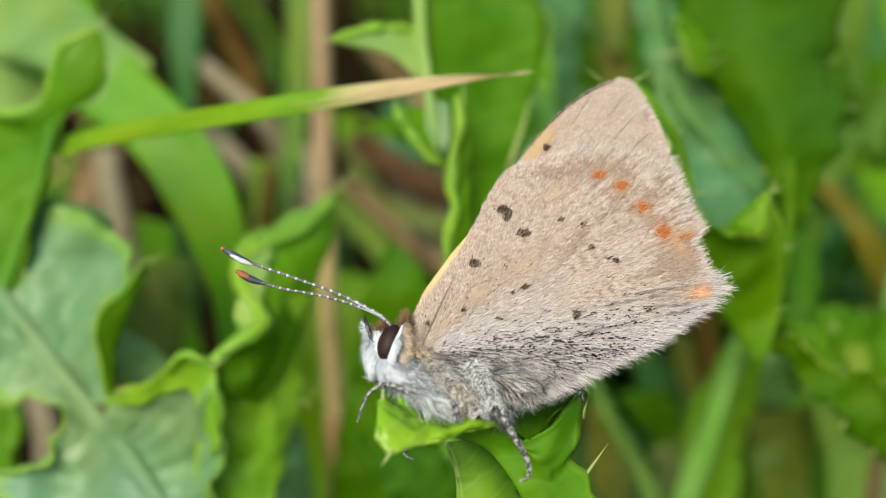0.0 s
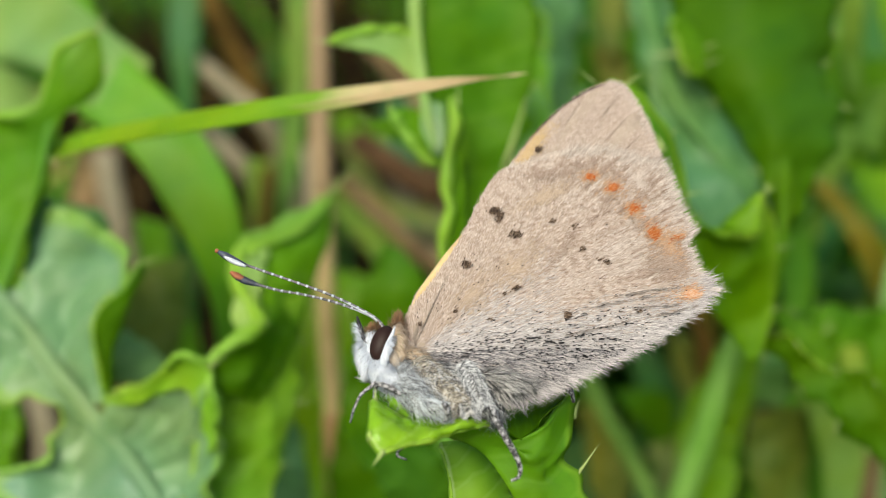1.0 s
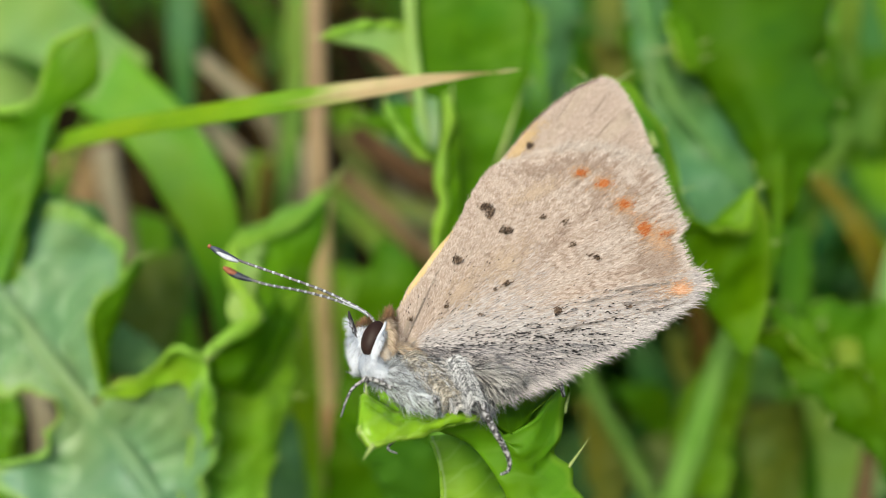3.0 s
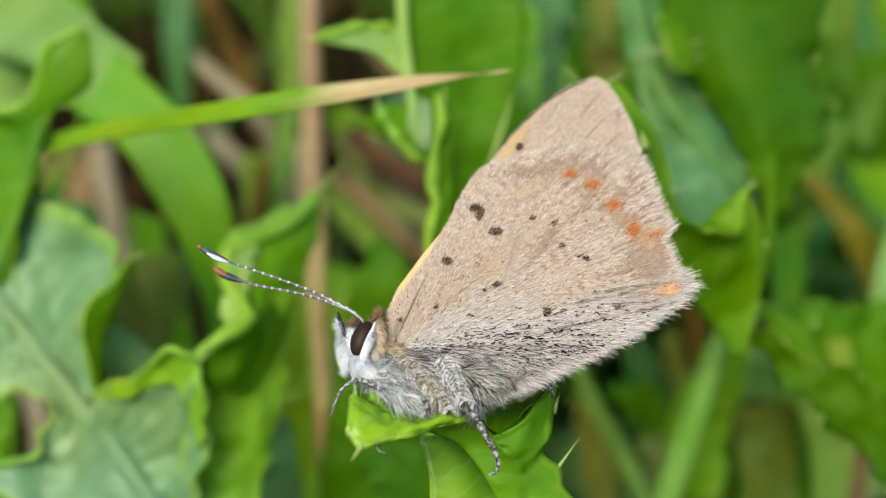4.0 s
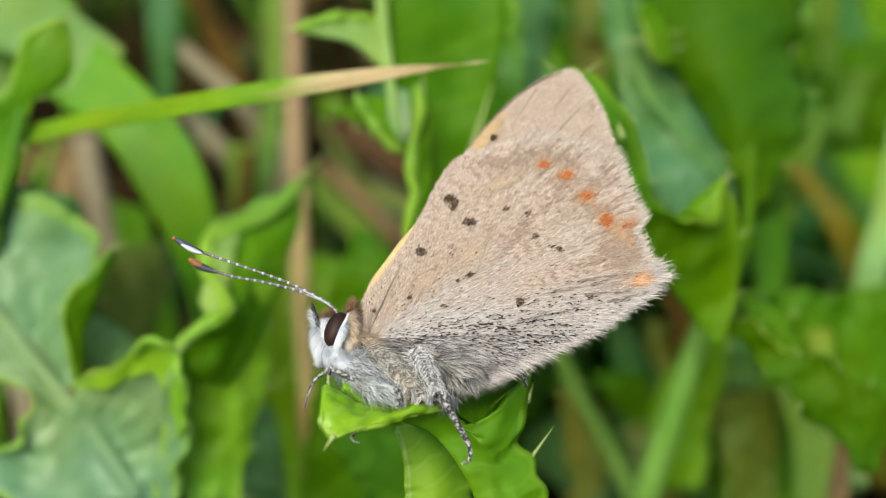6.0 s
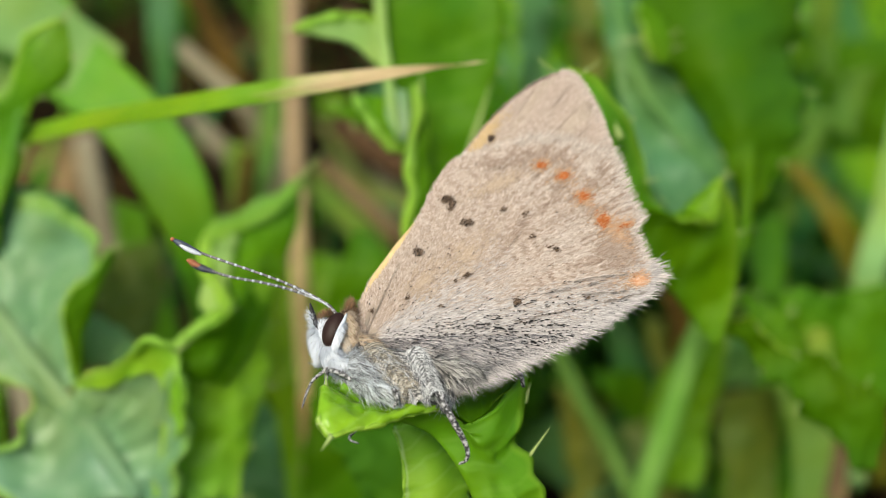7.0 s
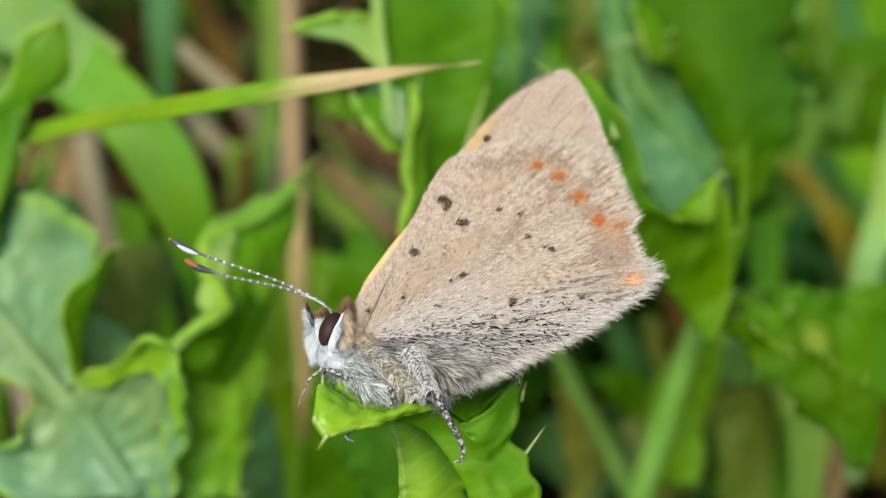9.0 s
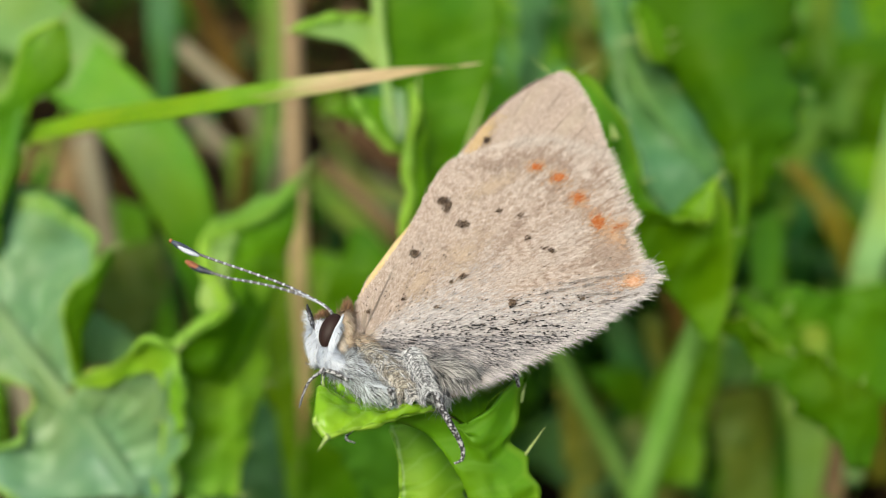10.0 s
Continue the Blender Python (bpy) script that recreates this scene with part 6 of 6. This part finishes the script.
straw_stalk([(-28.6, 112.0, -10.6), (-26.4, 110.0, -5.8), (-24.6, 110.0, 0.6), (-24.3, 114.0, 8.5)], [1.0, 1.2, 0.8])
straw_stalk([(-10.7, 140.0, 28.2), (-6.0, 136.0, 22.3), (-1.7, 134.0, 14.9)], [1.0, 1.0, 0.8])
straw_stalk([(-18.5, 105.0, -14.4), (-15.8, 105.0, -8.8), (-14.5, 108.0, -2.2)], [1.0, 1.0, 0.7])
straw_stalk([(-37.7, 98.0, -12.9), (-35.9, 96.0, -15.4), (-35.5, 96.0, -17.7), (-35.9, 98.0, -23.8)], [1.1, 1.4, 1.2], pale_straw, PALE)
straw_stalk([(43.2, 104.0, -17.5), (41.4, 103.0, -20.1), (40.1, 103.0, -23.3), (40.1, 106.0, -29.1)], [1.2, 1.8, 1.5], pale_straw, PALE)
straw_stalk([(28.1, 125.0, -7.9), (30.2, 124.0, -11.1), (33.8, 124.0, -17.0)], [1.2, 1.4, 1.0])

dry = bpy.data.objects["dry_grass"]
for line, rad, mat, label in [([(-8.7, 85.9, -13.3), (-8.5, 85.9, -14.9), (-8.3, 86.4, -19.1), (-8.2, 88.0, -25.1)], [0.86, 1.0, 0.98, 0.95], red_straw, "reddish brown lower sheath"), ([(-10.1, 87.9, 23.3), (-9.9, 87.0, 14.8), (-9.6, 86.0, 6.4), (-9.5, 85.9, 4.4)], [0.82, 0.86, 0.87, 0.82], pink_straw, "pinkish upper sheath")]:
    part("sheath", mesh_of("sheath", *tube(line, rad, 24, 12, 1.0, tuple(dry["at"]))), mat, dry, label)

def grass_blade(tuft_of, a, b, material, label):
    leaf(tuft_of, [[a, b]], material, label, "blade", relief=0.2, cup=0.3, thick=0.18, n=50, across=7)


# ---- broad grass blades behind ----
back = plant("grass_tuft", (-19.3, 95.0, -28.1), "tuft of broad light green grass blades", "grass")
grass_blade(back, [(-27.9, 82.0, 21.7), (-24.5, 80.0, 15.7), (-18.9, 78.0, 10.3), (-15.3, 77.0, 5.3), (-14.2, 78.0, 0.0), (-14.9, 82.0, -6.9), (-16.8, 90.0, -21.8)], [(-38.8, 84.0, 17.8), (-30.6, 80.0, 12.7), (-23.0, 78.0, 7.4), (-19.7, 77.0, 2.9), (-17.5, 78.0, -1.6), (-17.1, 82.0, -7.8), (-18.7, 90.0, -21.8)], grass_green, "broad arching light green blade")
grass_blade(back, [(-34.7, 76.0, 20.1), (-29.5, 77.0, 19.6), (-26.5, 78.0, 18.0), (-24.4, 79.0, 16.1), (-21.7, 80.0, 14.0)], [(-34.7, 76.0, 12.5), (-31.5, 77.0, 13.4), (-29.0, 78.0, 13.0), (-26.0, 79.0, 10.7), (-23.0, 80.0, 9.6)], grass_pale, "pale blade crossing behind")
grass_blade(back, [(-26.8, 105.0, 27.8), (-26.6, 104.0, 19.8), (-25.9, 104.0, 14.3), (-25.4, 106.0, 1.2), (-27.0, 115.0, -27.9)], [(-23.6, 105.0, 27.8), (-23.6, 104.0, 19.8), (-24.1, 104.0, 14.3), (-24.3, 106.0, 1.2), (-25.8, 115.0, -27.9)], grass_dark, "upright dark bluish-green blade")
grass_blade(back, [(-14.6, 100.0, 26.5), (-14.6, 100.0, 16.4), (-15.3, 100.0, 7.4), (-16.8, 101.0, -0.5), (-19.1, 108.0, -26.2)], [(-12.0, 100.0, 26.5), (-12.4, 100.0, 16.4), (-13.3, 100.0, 7.4), (-14.9, 101.0, -0.5), (-17.3, 108.0, -26.2)], grass_soft, "upright light green blade")
grass_blade(back, [(-25.9, 90.0, 2.9), (-25.2, 90.0, -1.9), (-23.5, 92.0, -7.7), (-23.5, 96.0, -18.2)], [(-23.5, 92.0, 2.0), (-22.6, 92.0, -2.9), (-20.6, 92.0, -8.7), (-20.0, 96.0, -18.2)], grass_green, "short blade between the lobes")
grass_blade(back, [(-11.5, 112.0, 7.0), (-6.0, 110.0, 5.4), (0.3, 108.0, 3.2), (6.7, 110.0, 0.1)], [(-11.5, 112.0, 5.4), (-6.0, 110.0, 3.5), (0.3, 108.0, 1.2), (6.7, 110.0, -2.3)], olive_blade, "olive blade slanting across")
grass_blade(back, [(-11.5, 118.0, 11.9), (-8.8, 116.0, 6.8), (-5.7, 114.0, 0.1), (-3.9, 116.0, -9.7)], [(-9.9, 118.0, 12.5), (-7.0, 116.0, 7.1), (-3.6, 114.0, 0.4), (-1.5, 116.0, -9.7)], olive_blade, "olive blade")
grass_blade(back, [(-28.1, 120.0, 8.9), (-24.8, 116.0, 2.5), (-23.1, 114.0, -4.8), (-23.2, 116.0, -15.9)], [(-26.6, 120.0, 9.3), (-22.9, 116.0, 2.8), (-20.7, 114.0, -4.8), (-20.5, 116.0, -15.9)], olive_blade, "olive blade")
grass_blade(back, [(-31.6, 105.0, 1.2), (-28.8, 104.0, -4.3), (-27.1, 104.0, -10.9), (-27.6, 108.0, -20.5)], [(-29.6, 105.0, 1.7), (-26.6, 104.0, -3.8), (-24.7, 104.0, -10.9), (-24.8, 108.0, -20.5)], olive_blade, "olive blade")
far = plant("grass_tuft", (43.0, 105.0, -28.2), "tuft of pale green and yellowed grass blades", "grass")
grass_blade(far, [(32.8, 96.0, 6.1), (35.3, 96.0, 3.1), (37.8, 96.0, -1.5), (41.5, 100.0, -9.5), (46.8, 110.0, -26.7)], [(34.8, 96.0, 6.1), (37.3, 96.0, 3.6), (39.9, 96.0, 0.1), (44.2, 100.0, -9.5), (49.7, 110.0, -26.7)], dry_leaf, "yellowed blade")
grass_blade(far, [(41.6, 92.0, 11.7), (39.7, 92.0, 2.0), (37.7, 92.0, -5.8), (39.4, 100.0, -24.3)], [(45.5, 92.0, 11.7), (42.8, 92.0, 2.0), (40.4, 92.0, -5.8), (42.1, 100.0, -24.3)], grass_pale, "pale green upright blade")
grass_blade(far, [(31.5, 100.0, -13.7), (33.6, 100.0, -17.9), (35.4, 102.0, -23.7), (37.3, 106.0, -31.3)], [(33.6, 100.0, -13.2), (36.8, 100.0, -17.9), (39.7, 102.0, -23.7), (41.8, 106.0, -31.3)], grass_green, "short pale blade")
grass_blade(far, [(36.3, 96.0, -16.2), (33.3, 96.0, -19.2), (31.9, 98.0, -23.8), (31.5, 100.0, -29.5)], [(39.4, 96.0, -16.7), (36.8, 96.0, -20.2), (35.5, 98.0, -24.3), (35.2, 100.0, -29.5)], grass_green, "short pale blade")
grass_blade(far, [(17.8, 110.0, -6.9), (19.7, 108.0, -13.6), (21.5, 108.0, -20.5), (23.0, 110.0, -30.2)], [(20.1, 110.0, -6.3), (22.6, 108.0, -13.6), (24.9, 108.0, -20.5), (27.1, 110.0, -30.2)], grass_dark, "upright dark green blade")
grass_blade(far, [(34.1, 112.0, -18.9), (35.8, 110.0, -20.9), (37.5, 110.0, -25.5), (38.8, 112.0, -33.1)], [(36.5, 112.0, -17.1), (39.3, 110.0, -20.3), (41.6, 110.0, -25.5), (43.0, 112.0, -33.1)], grass_pale, "pale broad blade")
grass_blade(far, [(20.3, 118.0, -10.5), (23.7, 116.0, -15.3), (27.3, 116.0, -22.0), (29.1, 118.0, -32.4)], [(22.8, 118.0, -9.3), (26.4, 116.0, -14.0), (30.7, 116.0, -21.4), (32.8, 118.0, -32.4)], grass_dark, "dark broad blade")
grass_blade(far, [(41.6, 110.0, 29.1), (42.0, 108.0, 21.7), (44.0, 106.0, 13.5), (49.7, 110.0, 2.4)], [(44.2, 110.0, 29.1), (44.8, 108.0, 21.7), (46.8, 106.0, 13.5), (52.7, 110.0, 2.4)], grass_dark, "arching dull green blade")
grass_blade(far, [(35.0, 94.0, 22.9), (35.4, 95.3, 19.2), (36.5, 96.7, 15.9), (37.8, 98.0, 14.0)], [(37.5, 94.0, 22.9), (37.6, 95.3, 19.2), (38.0, 96.7, 16.4), (38.6, 98.0, 14.0)], grass_soft, "dull pale green blade")
grass_blade(far, [(35.2, 96.0, 11.0), (34.7, 97.0, 8.3), (34.2, 98.0, 5.0), (33.8, 99.0, 1.1)], [(37.6, 96.0, 10.7), (36.7, 97.0, 7.7), (36.0, 98.0, 4.7), (35.1, 99.0, 0.6)], grass_soft, "dull pale green blade behind the leaf")
grass_blade(far, [(39.4, 98.0, 14.5), (38.9, 99.0, 12.6), (38.9, 100.0, 9.6)], [(42.2, 98.0, 15.1), (41.4, 99.0, 12.1), (41.0, 100.0, 8.8)], grass_soft, "short dull green blade")
grass_blade(far, [(26.9, 82.0, -9.5), (28.9, 83.5, -13.2), (30.4, 85.0, -16.6), (31.2, 86.5, -21.0), (31.7, 88.0, -24.1)], [(29.6, 82.0, -10.4), (32.8, 83.5, -14.1), (33.9, 85.0, -16.8), (33.7, 86.5, -21.0), (34.0, 88.0, -24.1)], grass_haze, "broad pale green blade slanting down")
grass_blade(far, [(24.7, 102.0, -5.6), (24.6, 103.0, -8.1), (25.4, 104.0, -10.9)], [(26.1, 102.0, -5.3), (26.7, 103.0, -8.1), (26.6, 104.0, -10.9)], dry_leaf, "withered ochre leaf end")
grass_blade(far, [(21.0, 98.0, -8.2), (21.6, 99.3, -11.0), (22.9, 100.7, -13.8), (23.5, 102.0, -17.2)], [(22.7, 98.0, -8.2), (23.5, 99.3, -11.0), (24.6, 100.7, -13.8), (25.1, 102.0, -17.2)], olive_blade, "olive blade under the wing")
grass_blade(far, [(14.5, 99.0, 24.1), (14.5, 100.0, 21.2), (15.5, 101.0, 18.7)], [(17.2, 99.0, 24.1), (17.2, 100.0, 21.2), (16.9, 101.0, 18.7)], olive_blade, "olive blade end among the leaves")
grass_blade(far, [(14.2, 103.0, 19.6), (15.1, 103.5, 17.6), (16.0, 104.0, 14.3)], [(17.7, 103.0, 19.6), (18.3, 103.5, 17.0), (17.9, 104.0, 14.3)], dry_leaf, "withered brownish blade")
grass_blade(far, [(22.9, 95.0, -18.0), (23.9, 96.5, -20.3), (24.1, 98.0, -24.8)], [(25.5, 95.0, -18.3), (26.3, 96.5, -20.9), (26.5, 98.0, -24.8)], grass_soft, "dull pale blade by the stem")
grass_blade(far, [(28.9, 90.0, 1.0), (28.9, 91.0, -1.9), (29.7, 92.0, -5.8)], [(31.2, 90.0, 1.5), (31.9, 91.0, -1.9), (31.9, 92.0, -5.8)], grass_green, "upright green blade behind the leaf")
grass_blade(far, [(27.5, 100.0, -19.0), (28.5, 101.0, -21.8), (28.3, 102.0, -26.4)], [(29.6, 100.0, -17.9), (30.7, 101.0, -21.8), (30.8, 102.0, -26.4)], grass_green, "upright green blade low down")
grass_blade(back, [(-36.6, 84.0, 14.7), (-34.2, 84.7, 14.4), (-32.2, 85.3, 13.1), (-31.5, 86.0, 10.3)], [(-36.6, 84.0, 10.0), (-34.6, 84.7, 10.3), (-33.1, 85.3, 10.2), (-32.0, 86.0, 9.1)], grass_pale, "pale blade behind the lobe")
grass_blade(back, [(-11.1, 106.0, 5.9), (-7.6, 107.0, 3.2), (-4.8, 108.0, 0.6), (-2.8, 109.0, -3.4)], [(-11.1, 106.0, 3.7), (-8.7, 107.0, 1.2), (-6.5, 108.0, -1.7), (-4.8, 109.0, -5.1)], grass_haze, "dull green blade slanting down")
grass_blade(far, [(13.5, 104.0, -15.3), (14.3, 104.7, -19.3), (14.6, 105.3, -25.5), (14.3, 106.0, -30.7)], [(16.3, 104.0, -15.3), (17.5, 104.7, -19.3), (18.1, 105.3, -25.5), (17.9, 106.0, -30.7)], olive_leaf, "withered olive blade low down")
grass_blade(far, [(34.7, 89.0, -15.7), (34.9, 90.0, -18.5), (34.9, 91.0, -23.5)], [(36.6, 89.0, -15.9), (37.0, 90.0, -18.5), (37.1, 91.0, -23.5)], dead_straw, "dead brown blade low down")
grass_blade(far, [(29.3, 78.0, -7.3), (29.6, 78.5, -8.3), (30.1, 79.0, -9.6)], [(30.8, 78.0, -7.0), (31.3, 78.5, -8.3), (31.4, 79.0, -9.6)], grass_haze, "pale blade end in front of the leaf")
grass_blade(back, [(-18.9, 103.0, 8.5), (-18.8, 104.0, 5.5), (-18.5, 105.0, 1.2), (-18.4, 106.0, -4.4)], [(-16.4, 103.0, 8.5), (-16.3, 104.0, 5.5), (-16.2, 105.0, 1.2), (-16.5, 106.0, -4.4)], grass_haze, "pale blade in the gap between the lobes")


# ---- undergrowth: straw, grass and leaf litter over the soil ----
def stuff(name, me, material, label, category):
    ob = new(name, me)
    me.materials.append(material)
    return tagged(ob, label, category, kind="stuff")


def undergrowth():
    r = np.random.default_rng(11)
    # dead straw, lying and leaning
    count = 2600
    x, y = r.uniform(-190, 190, count), r.uniform(75, 420, count)
    a, ln, w = r.uniform(0, 3.1416, count), r.uniform(10, 50, count), r.uniform(0.5, 1.8, count)
    z = np.array([ground_height(p, q) for p, q in zip(x, y)]) + r.uniform(0.5, 12, count)
    d = np.stack([np.cos(a), np.sin(a), np.abs(r.normal(0, 0.35, count))], 1)
    up = np.tile(np.array([0.0, -0.6, 0.8]), (count, 1))
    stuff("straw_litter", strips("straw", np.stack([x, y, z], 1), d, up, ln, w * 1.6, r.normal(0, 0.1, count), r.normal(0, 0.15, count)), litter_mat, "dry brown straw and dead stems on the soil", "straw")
    # green grass, thin on the straw-covered side
    for count, mat, label, lo in [(1500, grass_dark, "dense dark green grass", 95), (1700, grass_green, "light green grass blades", 92)]:
        x, y = r.uniform(-220, 260, count), r.uniform(lo, 480, count)
        keep = (x / y > 0.02 + r.normal(0, 0.07, count)) | (y > 370 + r.normal(0, 50, count)) | (r.uniform(0, 1, count) < 0.05)
        keep &= np.hypot(x - 20, y - 230) < 250 + r.normal(0, 40, count)
        keep &= ~((x / y > 0.13) & (x / y < 0.24)) | (r.uniform(0, 1, count) < 0.4)
        x, y = x[keep], y[keep]
        ra, rr = r.uniform(0, 6.283, count * 5), 150 + 1450 * r.uniform(0, 1, count * 5) ** 0.9
        rx, ry = rr * np.cos(ra), rr * np.sin(ra)
        ring = (ry < -60) | ((ry > 480) & ((rx / (np.abs(ry) + 1) > 0.0) | (ry > 1000))) | (np.abs(rx) > 0.6 * ry + 120)
        x, y = np.r_[x, rx[ring]], np.r_[y, ry[ring]]
        vs, fs, uv = [], [], []
        for i in range(len(x)):
            h, w, turn, bend = r.uniform(25, 75), r.uniform(1.0, 2.8), r.uniform(0, 6.28), r.uniform(4, 34)
            z0 = ground_height(x[i], y[i]) - 1
            c, s = math.cos(turn), math.sin(turn)
            k0 = len(vs)
            for k in range(6):
                t = k / 5
                cx, cy, cz = x[i] + c * bend * t * t, y[i] + s * bend * t * t, z0 + h * (t - 0.25 * t * t * bend / 30)
                ww = w * (1 - t**2.2) + 0.03
                vs += [(cx - s * ww, cy + c * ww, cz), (cx, cy, cz - 0.25 * ww), (cx + s * ww, cy - c * ww, cz)]
                uv += [(t * 0.6, 0), (t * 0.6, 0.5), (t * 0.6, 1)]
            for k in range(5):
                q = k0 + k * 3
                fs += [(q, q + 1, q + 4, q + 3), (q + 1, q + 2, q + 5, q + 4)]
        stuff("grass", mesh_of("grass", vs, fs, uv), mat, label, "grass")
    # low thistle leaves further back
    for count, mat, label in [(130, thistle_fresh, "mid green thistle leaves further back"), (90, thistle_deep, "deep green thistle leaves further back"), (70, thistle_blue, "bluish green leaves further back")]:
        vs, fs, uv = [], [], []
        for _ in range(count):
            y0 = r.uniform(100, 300)
            x0 = y0 * r.choice([r.uniform(0.02, 0.13), r.uniform(0.25, 0.62), r.uniform(0.25, 0.62)])
            h, w, turn, bend = r.uniform(25, 70), r.uniform(4, 9), r.uniform(0, 6.28), r.uniform(10, 40)
            c, s = math.cos(turn), math.sin(turn)
            z0 = ground_height(x0, y0) - 1
            ph, k0, rows, cols = r.uniform(0, 6.28), len(vs), 12, 5
            for i in range(rows):
                t = i / (rows - 1)
                ww = w * math.sin(min(1.0, t + 0.12) * 2.85) ** 0.7 * (1 + 0.35 * math.sin(t * 22 + ph)) + 0.1
                for j in range(cols):
                    v = j / (cols - 1) * 2 - 1
                    rise = 0.5 * abs(v) * ww * 0.5 + 0.8 * math.sin(t * 20 + v * 2 + ph) * abs(v)
                    vs.append((x0 + c * bend * t * t - s * ww * v, y0 + s * bend * t * t + c * ww * v, z0 + h * (t - 0.3 * t * t) + rise))
                    uv.append((t, (v + 1) / 2))
            for i in range(rows - 1):
                for j in range(cols - 1):
                    q = k0 + i * cols + j
                    fs.append((q, q + 1, q + cols + 1, q + cols))
        stuff("thistle_foliage", mesh_of("thistle_foliage", vs, fs, uv), mat, label, "foliage")


undergrowth()
